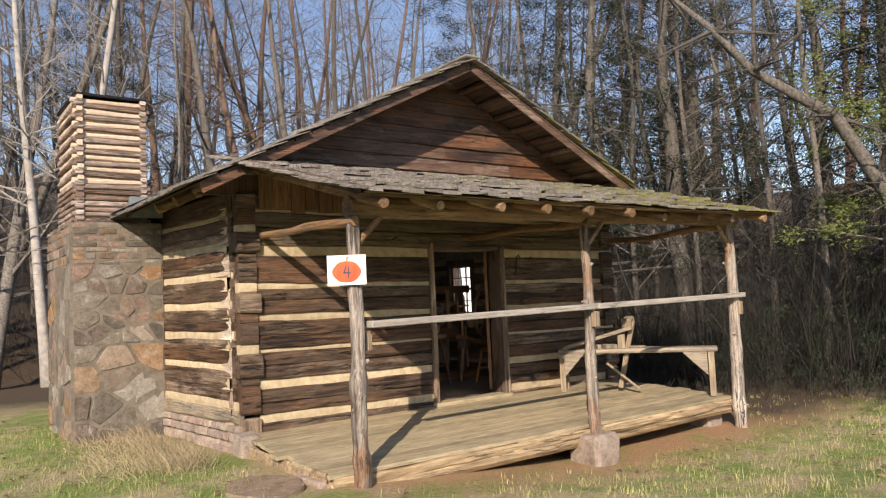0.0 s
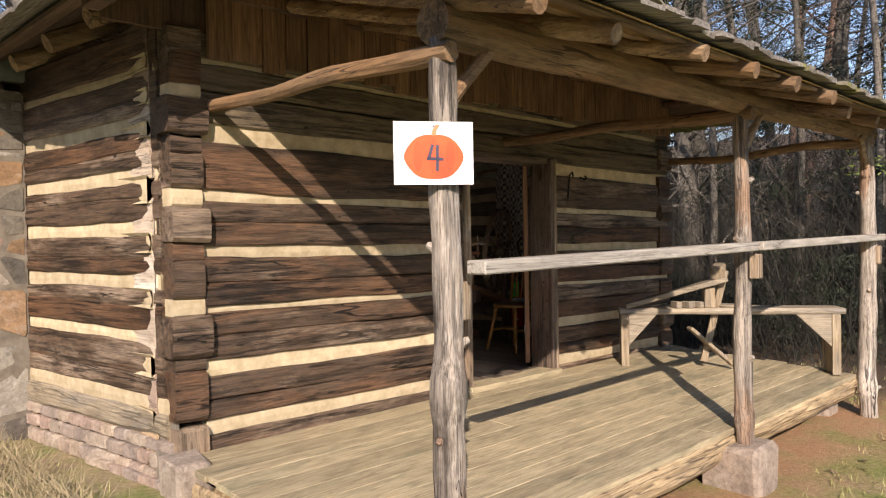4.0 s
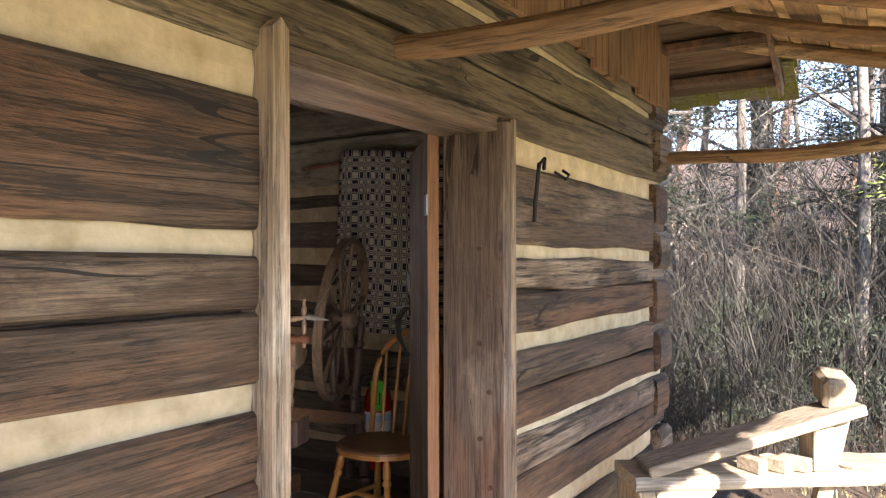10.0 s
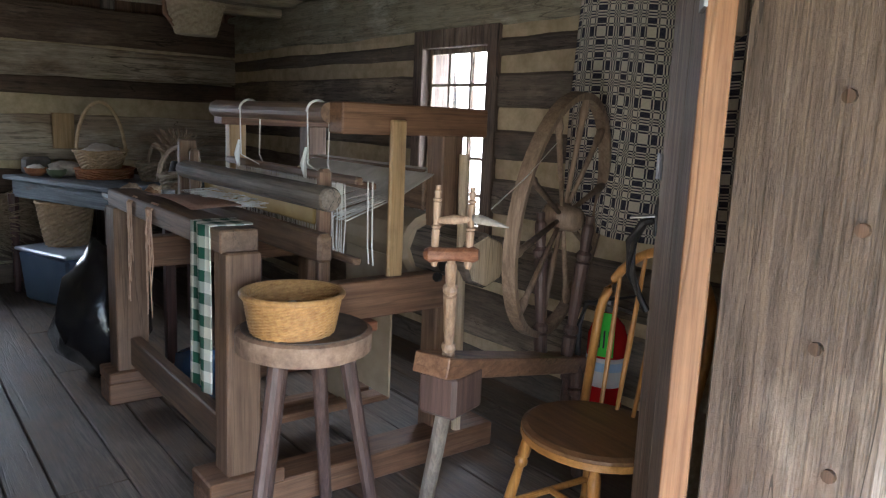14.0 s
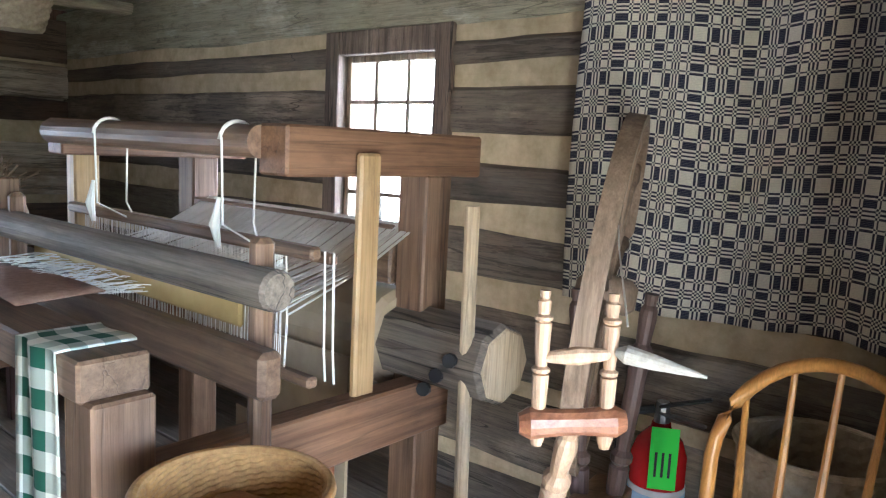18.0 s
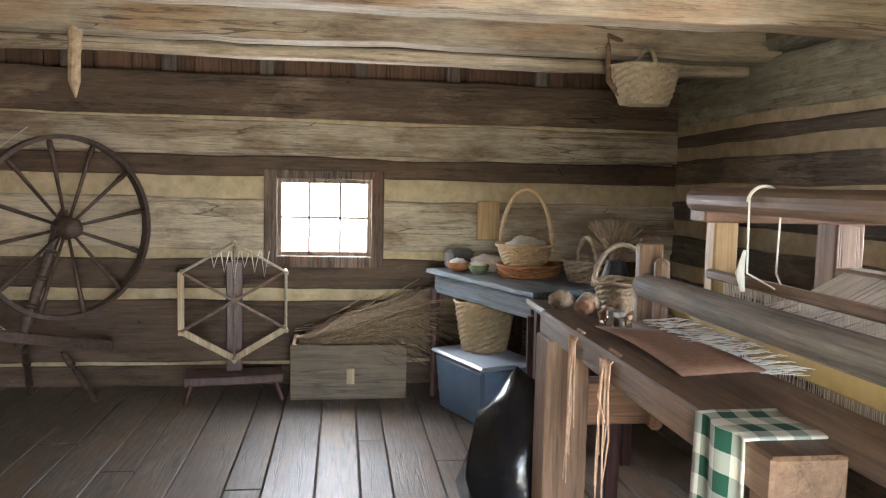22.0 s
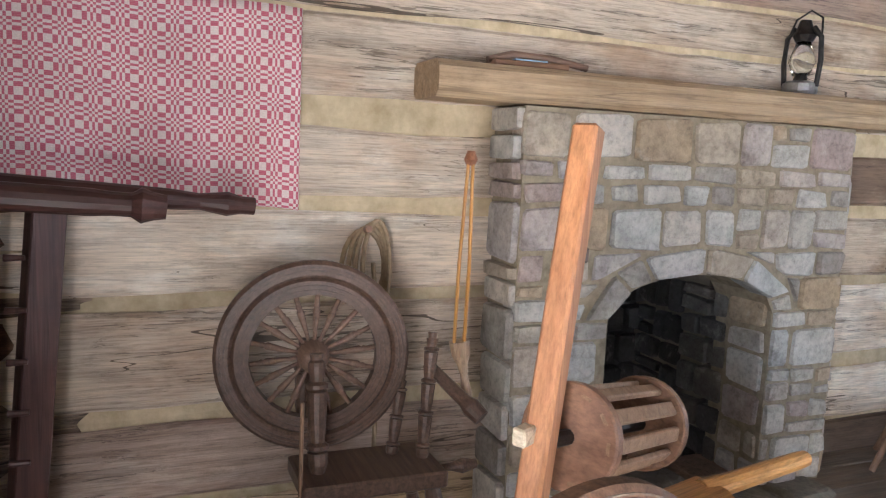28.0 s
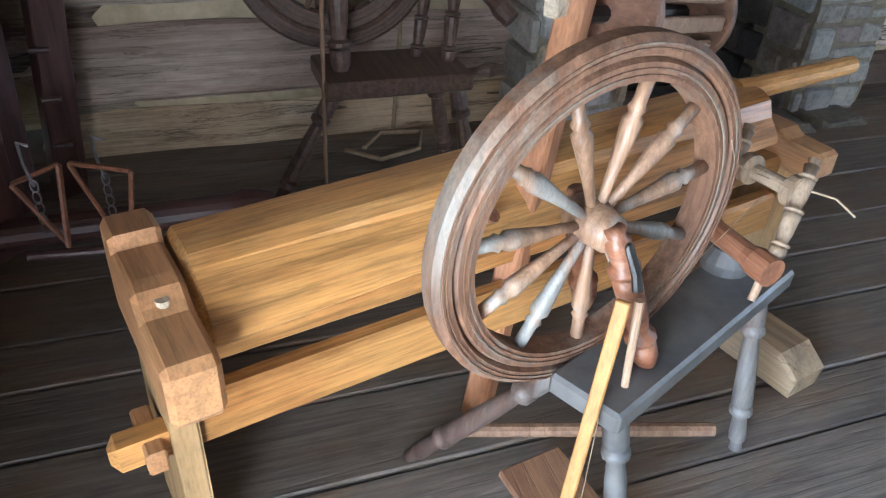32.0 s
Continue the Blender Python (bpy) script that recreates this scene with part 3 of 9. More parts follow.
def log_wall(name, label, axis, a, b, t0, t1, logs, holes=(), slope=0.0, ref=0.0, chink_in=0.02, base=None, chink_t=None):
    """logs: rows of (z0, z1, material) or (z0, z1, material, material past the first opening)."""
    wall = tagged(new(name), label, "wall", kind="structure")
    for i, row in enumerate(logs):
        z0, z1 = row[0], row[1]
        for j, (s, e) in enumerate(spans(a, b, z0, z1, holes)):
            mat = row[2] if j == 0 or len(row) < 4 else row[3]
            part("log", log_piece(s, e, t0, t1, z0, z1, axis, slope, ref, seed=i * 7.3 + j * 3.1 + a, arris=0.009 if axis == "x" else 0.014), mat, wall)
        low = logs[i - 1][1] if i else (base if base is not None else z0)
        if 0.001 < z0 - low <= 0.02:
            for s, e in spans(a + 0.01, b - 0.01, low, z0, holes):
                part("log_core", log_piece(s, e, t0 + (t1 - t0) * 0.3, t1 - (t1 - t0) * 0.3, low - 0.04, z0 + 0.04, axis, slope, ref, seed=i * 5.1, rough=0.004), row[2], wall)
        elif z0 - low > 0.02:
            for s, e in spans(a + 0.01, b - 0.01, low, z0, holes):
                part("chinking", log_piece(s, e, *(chink_t or (t0 + chink_in, t1 - chink_in)), low - 0.03, z0 + 0.03, axis, slope, ref, seed=i * 5.1, rough=0.008), CHINK, wall)
    return wall


def chip_stone(w, d, h, seed):
    """A rough stone with its face toward -y, about its middle."""
    rnd = random.Random(seed)
    bm = bmesh.new()
    k = min(w, h) * 0.1

    def j(s=0.1):
        return rnd.uniform(-s, s) * min(w, h)

    back = [bm.verts.new((sx * w / 2, d / 2, sz * h / 2)) for sx, sz in ((-1, -1), (1, -1), (1, 1), (-1, 1))]
    out = [(-1, -0.78), (-0.8, -1), (0.8, -1), (1, -0.78), (1, 0.78), (0.8, 1), (-0.8, 1), (-1, 0.78)]
    rim = [bm.verts.new((sx * w / 2 + j(0.07), -d / 2 + 0.014 + abs(j(0.05)), sz * h / 2 + j(0.07))) for sx, sz in out]
    face = [bm.verts.new((sx * (w / 2 - k), -d / 2 + j(0.03), sz * (h / 2 - k))) for sx, sz in out]
    bm.faces.new(face)
    for i in range(8):
        bm.faces.new((rim[i], rim[(i + 1) % 8], face[(i + 1) % 8], face[i]))
    for b0, b1, r in ((0, 1, (1, 2)), (1, 2, (3, 4)), (2, 3, (5, 6)), (3, 0, (7, 0))):
        bm.faces.new((back[b0], back[b1], rim[r[1]], rim[r[0]]))
    for b0, r in ((0, (0, 1)), (1, (2, 3)), (2, (4, 5)), (3, (6, 7))):
        bm.faces.new((back[b0], rim[r[1]], rim[r[0]]))
    return bm


def stone_field(parent, u0, u1, z0, z1, to_world, mat, skip=None, lo=0.1, hi=0.2, wide=(0.12, 0.34), seed=1, depth=0.09, joint=0.014):
    """Rough courses of stones over a face; to_world(u, z) gives a stone's pose; skip(u0, u1, z0, z1) leaves stones out."""
    rnd = random.Random(seed)
    z = z0
    while z < z1 - 0.03:
        h = min(rnd.uniform(lo, hi), z1 - z)
        if z1 - z - h < lo * 0.6:
            h = z1 - z
        u = u0
        while u < u1 - 0.02:
            w = min(rnd.uniform(*wide), u1 - u)
            if u1 - u - w < wide[0] * 0.7:
                w = u1 - u
            pieces = [(z, h)]
            if h > 0.15 and w < 0.26 and rnd.random() < 0.4:
                cut = h * rnd.uniform(0.4, 0.6)
                pieces = [(z, cut), (z + cut, h - cut)]
            for pz, ph in pieces:
                if not (skip and skip(u, u + w, pz, pz + ph)):
                    bm = chip_stone(w - joint, depth * rnd.uniform(0.85, 1.15), ph - joint, rnd.random())
                    ob = part("stone", bm, mat, parent)
                    ob.matrix_basis = to_world(u + w / 2, pz + ph / 2) @ pose(0, 0, 0, 0, rnd.uniform(-2.5, 2.5), 0)
            u += w
        z += h


def clip_half(poly, nx, nz, c):
    """The part of a convex polygon where nx * x + nz * z <= c."""
    out = []
    for (ax, az), (bx_, bz) in zip(poly, poly[1:] + poly[:1]):
        da, db = nx * ax + nz * az - c, nx * bx_ + nz * bz - c
        if da <= 0:
            out.append((ax, az))
        if (da < 0 < db) or (db < 0 < da):
            s = da / (da - db)
            out.append((ax + (bx_ - ax) * s, az + (bz - az) * s))
    return out


def field_stone(poly, depth, joint, rnd, flip):
    """A flat-faced rubble stone with worn corners, cut to its neighbours; face toward -y."""
    cu = sum(q[0] for q in poly) / len(poly)
    cz = sum(q[1] for q in poly) / len(poly)
    loop = []
    for a, b in zip(poly, poly[1:] + poly[:1]):
        for s in (0.08, 0.92):
            loop.append((a[0] + (b[0] - a[0]) * s - cu, a[1] + (b[1] - a[1]) * s - cz))
    bm = bmesh.new()
    rings = []
    front = -depth / 2 * rnd.uniform(0.85, 1.12)
    for inset, y in ((0.0, depth / 2), (0.0, front + 0.012), (0.008, front)):
        row = []
        for u, z in loop:
            r = math.hypot(u, z) + 1e-6
            k = max(0.2, 1 - (joint / 2 + inset + abs(rnd.gauss(0, 0.0025))) / r)
            row.append(bm.verts.new((-u * k if flip else u * k, y + rnd.uniform(-0.003, 0.003), z * k)))
        rings.append(row)
    n = len(loop)
    for a, b in zip(rings, rings[1:]):
        for i in range(n):
            f = (a[i], a[(i + 1) % n], b[(i + 1) % n], b[i])
            bm.faces.new(f[::-1] if flip else f)
    mid = bm.verts.new((0, front - rnd.uniform(0, 0.006), 0))
    for i in range(n):
        f = (rings[-1][i], rings[-1][(i + 1) % n], mid)
        bm.faces.new(f[::-1] if flip else f)
    return bm, cu, cz


def rubble(parent, u0, u1, z0, z1, to_world, mat, lo, hi, wide, seed, depth=0.1, joint=0.014, flip=False, jitter=0.15, tall=3.6):
    """Rubble walling: rough courses of seeds, each stone the space round its seed; tall: how much flatter than wide the stones lie."""
    rnd = random.Random(seed)
    seeds = []
    z = z0
    while z < z1 - 0.02:
        h = min(rnd.uniform(lo, hi), z1 - z)
        if z1 - z - h < lo * 0.6:
            h = z1 - z
        u = u0
        while u < u1 - 0.01:
            w = min(rnd.uniform(*wide), u1 - u)
            if u1 - u - w < wide[0] * 0.7:
                w = u1 - u
            c = (u + w / 2 + rnd.uniform(-jitter, jitter) * w * 0.5, z + h / 2 + rnd.uniform(-jitter, jitter) * h * 0.6)
            u += w
            seeds.append(c)
        z += h
    for i, (su, sz) in enumerate(seeds):
        poly = [(u0, z0), (u1, z0), (u1, z1), (u0, z1)]
        for k, (tu, tz) in enumerate(seeds):
            if k == i or abs(tu - su) > 1.0 or abs(tz - sz) > 1.0:
                continue
            nx, nz = tu - su, (tz - sz) * tall
            poly = clip_half(poly, nx, nz, nx * (su + tu) / 2 + nz * (sz + tz) / 2)
            if len(poly) < 3:
                break
        if len(poly) < 3 or max(q[0] for q in poly) - min(q[0] for q in poly) < 0.03 or max(q[1] for q in poly) - min(q[1] for q in poly) < 0.03:
            continue
        bm, cu, cz = field_stone(poly, depth, joint, rnd, flip)
        part("stone", bm, mat, parent).matrix_basis = to_world(cu, cz)


def coursed(parent, u0, u1, z0, z1, to_world, mat, lo, hi, wide, seed, depth=0.1, joint=0.02, keep=None, flip=False, skew=0.014):
    """Squared rubble in uneven courses; keep(poly) trims a stone to what may stand there."""
    rnd = random.Random(seed)
    z = z0
    while z < z1 - 0.02:
        h = min(rnd.uniform(lo, hi), z1 - z)
        if z1 - z - h < lo * 0.6:
            h = z1 - z
        u = u0
        while u < u1 - 0.01:
            w = min(rnd.uniform(*wide), u1 - u)
            if u1 - u - w < wide[0] * 0.7:
                w = u1 - u
            cells = [(u, z, w, h)]
            if h > 0.13 and rnd.random() < 0.3:
                a = h * rnd.uniform(0.38, 0.62)
                cells = [(u, z, w, a), (u, z + a, w, h - a)]
                if w > 0.2 and rnd.random() < 0.5:
                    b = w * rnd.uniform(0.35, 0.65)
                    cells = [(u, z, w, a), (u, z + a, b, h - a), (u + b, z + a, w - b, h - a)]
            for a, b, cw, ch in cells:
                def j():
                    return rnd.uniform(-skew, skew)
                poly = [(a + max(0, j()), b + max(0, j())), (a + cw + min(0, j()), b + max(0, j())), (a + cw + min(0, j()), b + ch + min(0, j())), (a + max(0, j()), b + ch + min(0, j()))]
                if keep:
                    poly = keep(poly)
                if len(poly) < 3 or max(q[0] for q in poly) - min(q[0] for q in poly) < 0.04 or max(q[1] for q in poly) - min(q[1] for q in poly) < 0.035:
                    continue
                bm, cu, cz = field_stone(poly, depth, joint, rnd, flip)
                part("stone", bm, mat, parent).matrix_basis = to_world(cu, cz)
            u += w
        z += h


# ---- ground ----
def ground_height(x, y):
    low = 0.24 - 0.27 * min(1, max(0, (x - 3.4) / 3.0)) * min(1, max(0, (y - 1.0) / 3.0))
    rise = 0.0
    d = max(0.0, y - 19, (x - 16) * 0.7, (-6 - x) * 0.9)
    rise += 0.26 * max(0.0, min(d, 60)) + 0.03 * max(0.0, min(d, 6))
    return low + rise + 0.05 * noise.noise((x * 0.35, y * 0.35, 0)) * (1 if 2 < x < 10 and 3 < y < 9 else 1.6)


def build_ground():
    bm = bmesh.new()
    xs = [-900, -300, -120, -70, -45, -30, -20, -14] + [-10 + 0.5 * i for i in range(53)] + [18, 21, 25, 30, 38, 50, 75, 130, 320, 900]
    ys = [-900, -300, -120, -60, -30, -18, -12, -8] + [-5 + 0.5 * i for i in range(49)] + [21, 23, 26, 30, 36, 45, 60, 85, 130, 320, 900]
    grid = [[bm.verts.new((x, y, ground_height(x, y))) for x in xs] for y in ys]
    for r, q in zip(grid, grid[1:]):
        for i in range(len(xs) - 1):
            bm.faces.new((r[i], r[i + 1], q[i + 1], q[i]))
    return tagged(mesh_ob("ground", bm, GROUND, smooth=True), "winter lawn with red clay and leaf litter", "ground", kind="structure")


build_ground()

# ---- log walls ----
FRONT = [(0.24, 0.5, LOG_OUT), (0.585, 0.83, LOG_OUT), (0.915, 1.19, LOG_OUT), (1.225, 1.5, LOG_OUT), (1.57, 1.83, LOG_OUT), (1.88, 2.16, LOG_OUT), (2.265, 2.44, LOG_HIGH), (2.452, 2.6, LOG_HIGH), (2.632, 2.78, LOG_HIGH)]
DOOR_HOLE = (5.895, 7.032, 0.3, 2.255)


def riven(rows, first, last, seed):
    """Splits logs along a deep drying crack."""
    rnd = random.Random(seed)
    out = []
    for i, (z0, z1, mat) in enumerate(rows):
        if first <= i <= last:
            m = z0 + (z1 - z0) * rnd.uniform(0.36, 0.66)
            out += [(z0, m - 0.002, mat), (m + 0.002, z1, mat)]
        else:
            out.append((z0, z1, mat))
    return out


log_wall("wall_front", "dark brown hewn log wall with cream chinking", "x", 3.79, 9.05, 7.39, 7.57, riven(FRONT, 1, 4, 3), [DOOR_HOLE], -0.012, 3.8, 0.022)
LEFT_OUT = [(0.72, 1.02, LOG_OUT_Y), (1.09, 1.33, LOG_OUT_Y), (1.41, 1.64, LOG_OUT_Y), (1.72, 1.94, LOG_OUT_Y), (2.02, 2.24, LOG_OUT_Y), (2.32, 2.55, LOG_OUT_Y), (2.6, 2.82, LOG_OUT_Y)]
side_wall = log_wall("wall_left_outside", "dark weathered log wall with cream chinking", "y", 7.5, 9.5, 3.6, 3.628, riven(LEFT_OUT, 0, 5, 8), [], 0.0, 0, 0.024, 0.6, (3.62, 3.626))
side_wall.matrix_basis = pose(3.6, 7.4, 0) @ pose(0, 0, 0, 0, 0, 5.6) @ pose(-3.6, -7.4, 0)
log_wall("wall_left_rear", "dark weathered log wall with cream chinking", "y", 9.35, 13.42, 3.43, 3.52, LEFT_OUT, [(9.5, 10.6, 0.3, 1.9)], 0.0, 0, 0.024, 0.6)
L = LOG_PALE_Y
B = LOG_BROWN_Y
LOG_TAN_Y = hewn((0.22, 0.145, 0.08), (0.44, 0.32, 0.2), (0.62, 0.5, 0.35), (0.34, 0.2, 0.1), "y", 0.8, (0.54, 0.64), 0.75, 0.14)
LOG_UMBER_Y = hewn((0.2, 0.145, 0.115), (0.36, 0.27, 0.215), (0.52, 0.43, 0.36), (0.24, 0.15, 0.11), "y", 0.8, (0.54, 0.64), 0.75, 0.14)
LEFT_IN = [(0.38, 0.6, LOG_TAN_Y, B), (0.625, 0.87, LOG_UMBER_Y, L), (0.935, 1.255, L, L), (1.3, 1.565, L, L), (1.62, 1.85, L, B), (1.95, 2.215, L, B), (2.24, 2.41, L, L), (2.43, 2.6, LOG_UMBER_Y, L), (2.63, 2.85, B, B)]
log_wall("wall_left_inside", "pale hewn log wall with cream chinking", "y", 7.57, 13.3, 3.578, 3.6, LEFT_IN, [(9.3, 10.74, 0.3, 1.9)], 0.0, 0, 0.018, None, (3.574, 3.58))
LX, BX = LOG_PALE_X, LOG_BROWN_X
BACK = [(0.38, 0.585, BX), (0.61, 1.02, BX), (1.1, 1.3, BX, BX), (1.36, 1.7, LX, LX), (1.84, 1.975, BX), (1.99, 2.205, LX), (2.225, 2.5, BX)]
WIN_B = (5.71, 6.48, 1.305, 1.835)
log_wall("wall_back", "hewn log wall, whitewashed and brown logs", "x", 3.6, 8.55, 13.24, 13.42, BACK, [WIN_B], 0.0, 0, 0.016)
G = LOG_GREY_Y
RIGHT = [(0.38, 0.58, G), (0.63, 0.9, G), (0.96, 1.2, G), (1.315, 1.49, G), (1.605, 1.735, G), (1.855, 2.02, G), (2.11, 2.195, G), (2.26, 2.56, LOG_LIME_Y)]
WIN_R = (9.89, 10.6, 1.185, 2.255)
log_wall("wall_right", "smoke-greyed log wall with cream chinking", "y", 7.57, 13.42, 8.55, 8.78, RIGHT, [WIN_R], 0.0, 0, 0.016)

# corner notches: the ends of the side logs
corner = tagged(new("corner_notch"), "square log ends at the corner", "log corner", kind="structure")
for i, (z0, z1, _) in enumerate(LEFT_OUT):
    z0, z1 = z0 - 0.14, z1 - 0.14
    bm = log_piece(3.6 - 0.05 * noise.noise((i * 3.3, 0, 0)), 3.785 + 0.03 * (i % 2), 7.365 - 0.02 * (i % 2), 7.555, z0 + 0.012, z1 - 0.012, "x", seed=i * 2.7, rough=0.016)
    part("log_end", bm, LOG_OUT, corner)
    if i:
        part("chinking", log_piece(3.61, 3.79, 7.385, 7.55, LEFT_OUT[i - 1][1] - 0.16, z0 + 0.02, "x", seed=i, rough=0.006), LOG_OUT if i % 2 else CHINK, corner)
part("log_end", log_piece(3.6, 3.79, 7.37, 7.555, 2.56, 2.8, "x", seed=33, rough=0.014), LOG_OUT, corner)
part("log_end", log_piece(3.6, 3.79, 7.37, 7.555, 0.3, 0.56, "x", seed=36, rough=0.012), CASING_PALE, corner)
for i in range(9):
    z0 = 0.36 + 0.27 * i
    part("log_end", log_piece(8.83, 9.06, 7.37 - 0.02 * (i % 2), 7.6, z0, z0 + 0.22, "x", seed=50 + i, rough=0.018), LOG_OUT, corner)

# stone foundation under the side wall
found = tagged(new("foundation"), "reddish field stone foundation", "foundation", kind="structure")
part("mortar", box(3.56, 3.7, 7.4, 7.55, -0.1, 0.44), MORTAR, found)
part("mortar", box(3.44, 3.57, 10.75, 13.4, -0.1, 0.66), MORTAR, found)
part("mortar", box(3.64, 9.0, 7.46, 7.56, -0.2, 0.26), MORTAR, found)
part("mortar", box(3.6, 8.78, 13.3, 13.42, -0.2, 0.4), MORTAR, found)
part("mortar", box(8.62, 8.78, 7.57, 13.4, -0.2, 0.4), MORTAR, found)
side = pose(3.6, 7.4, 0) @ pose(0, 0, 0, 0, 0, 5.6)
part("chinking", log_piece(0.05, 2.0, 0.006, 0.028, 0.63, 0.73, "y", rough=0.008, arris=0.006), CHINK, found).matrix_basis = side
part("sill_log", log_piece(0.06, 2.0, -0.014, 0.03, 0.495, 0.645, "y", seed=8.2, rough=0.014), LOG_SILL_Y, found, "pale weathered sill log").matrix_basis = side
part("mortar", box(0.012, 0.03, 0.0, 2.0, -0.1, 0.6), MORTAR, found).matrix_basis = side
part("mortar", box(-0.02, 0.011, 0.02, 0.95, -0.15, 0.28), MORTAR, found).matrix_basis = side
stone_field(found, 0.02, 0.95, -0.1, 0.29, lambda u, z: side @ pose(-0.035, u, z, 0, 0, -90), STONE_RED, None, 0.09, 0.15, (0.1, 0.22), 9, 0.05)
stone_field(found, 0.0, 1.95, 0.08, 0.5, lambda u, z: side @ pose(0.0, u, z, 0, 0, -90), STONE_RED, None, 0.09, 0.16, (0.1, 0.28), 5, 0.05)

# ---- floors ----
floor = tagged(new("floor"), "worn grey-brown plank floor", "floor", kind="structure")
rnd = random.Random(4)
part("subfloor", box(3.62, 8.6, 7.5, 13.28, 0.21, 0.41), BOARD_X, floor)
x = 3.58
while x < 8.56:
    w = min(rnd.uniform(0.14, 0.24), 8.57 - x)
    cuts = sorted([7.45, 13.3] + [rnd.uniform(8.5, 12.5) for _ in range(1 if rnd.random() < 0.7 else 2)])
    for s, e in zip(cuts, cuts[1:]):
        if e - s > 0.1 and w > 0.03:
            dz = rnd.uniform(-0.003, 0.003)
            part("plank", box(x + 0.003, x + w - 0.004, s + 0.002, e - 0.002, 0.415, 0.45 + dz, None, 0.004), FLOOR_Y, floor)
    x += w
part("threshold", box(5.88, 7.02, 7.3, 7.5, 0.36, 0.452, None, 0.008), DECK_X, floor)


def deck_z(y):
    return 0.42 - 0.09 * (7.39 - y) / 1.83


deck = tagged(new("porch_deck"), "weathered tan plank porch deck", "porch", kind="structure")
y = 5.56
while y < 7.375:
    w = min(rnd.uniform(0.11, 0.2), 7.382 - y)
    cuts = [3.55 + rnd.uniform(-0.05, 0.05)] + ([rnd.uniform(5, 7.6)] if rnd.random() < 0.75 else []) + [8.99 + rnd.uniform(-0.05, 0.05)]
    for s, e in zip(cuts, cuts[1:]):
        za, zb = deck_z(y), deck_z(y + w)
        bm = box(s + 0.002, e - 0.002, y + 0.0015, y + w - 0.0015, -0.035, 0, None, 0.003)
        for v in bm.verts:
            v.co.z += za + (zb - za) * (v.co.y - y) / w + 0.004 * noise.noise((v.co.x * 2, v.co.y * 9, 0))
        part("plank", bm, DECK_X, deck)
    y += w
part("edge_log", pole((3.6, 5.66, 0.19), (9.0, 5.66, 0.2), 0.1, 0.085, None, 12, 0.06, 24, 3.0), DECK_EDGE, deck)
part("edge_board", log_piece(3.62, 8.98, 5.555, 5.59, 0.2, 0.298, "x", rough=0.02), DECK_EDGE, deck)
for yy in (6.35, 7.2):
    part("joist", pole((3.6, yy, 0.22), (9.0, yy, 0.22), 0.08, 0.08, None, 8, 0.03, 12, yy), DECK_EDGE, deck)
part("end_board", log_piece(5.6, 7.35, 3.565, 3.6, 0.16, 0.34, "y", rough=0.012), DECK_EDGE, deck)
for k, (sx, sy, w, d, h, sd) in enumerate(((6.52, 5.5, 0.34, 0.3, 0.34, 3), (3.6, 7.22, 0.2, 0.18, 0.26, 8), (8.85, 5.85, 0.3, 0.26, 0.34, 5), (3.66, 5.75, 0.3, 0.3, 0.1, 6))):
    bm = chip_stone(w, d, h, sd)
    bmesh.ops.bevel(bm, geom=bm.edges[:], offset=0.012, segments=1, affect="EDGES")
    ob = mesh_ob("footing_stone", bm, STONE_RED)
    gz = ground_height(sx, sy)
    ob.matrix_basis = pose(sx, sy, gz + h / 2 - 0.05)
    tagged(ob, "squared sandstone footing block under the porch", "stone", "footing stones")
slab = bmesh.new()
ringv = []
for zz in (-0.06, 0.035):
    ringv.append([slab.verts.new((0.3 * math.cos(a) * (1 + 0.22 * noise.noise((math.cos(a) * 1.4, math.sin(a) * 1.4, 2))), 0.36 * math.sin(a) * (1 + 0.22 * noise.noise((math.cos(a) * 1.4, math.sin(a) * 1.4, 6))), zz)) for a in (2 * math.pi * k / 22 for k in range(22))])
for k in range(22):
    slab.faces.new((ringv[0][k], ringv[0][(k + 1) % 22], ringv[1][(k + 1) % 22], ringv[1][k]))
slab.faces.new(ringv[1])
slab.faces.new(ringv[0][::-1])
ob = mesh_ob("stepping_slab", slab, STONE)
ob.matrix_basis = pose(3.2, 5.9, ground_height(3.2, 5.9) - 0.01)
tagged(ob, "flat grey stone slab set in the ground", "stone")

# ---- roof ----
RIDGE_X, RIDGE_Z, PITCH = 6.18, 4.4, 0.5


def roof_z(x):
    return RIDGE_Z - PITCH * abs(x - RIDGE_X)


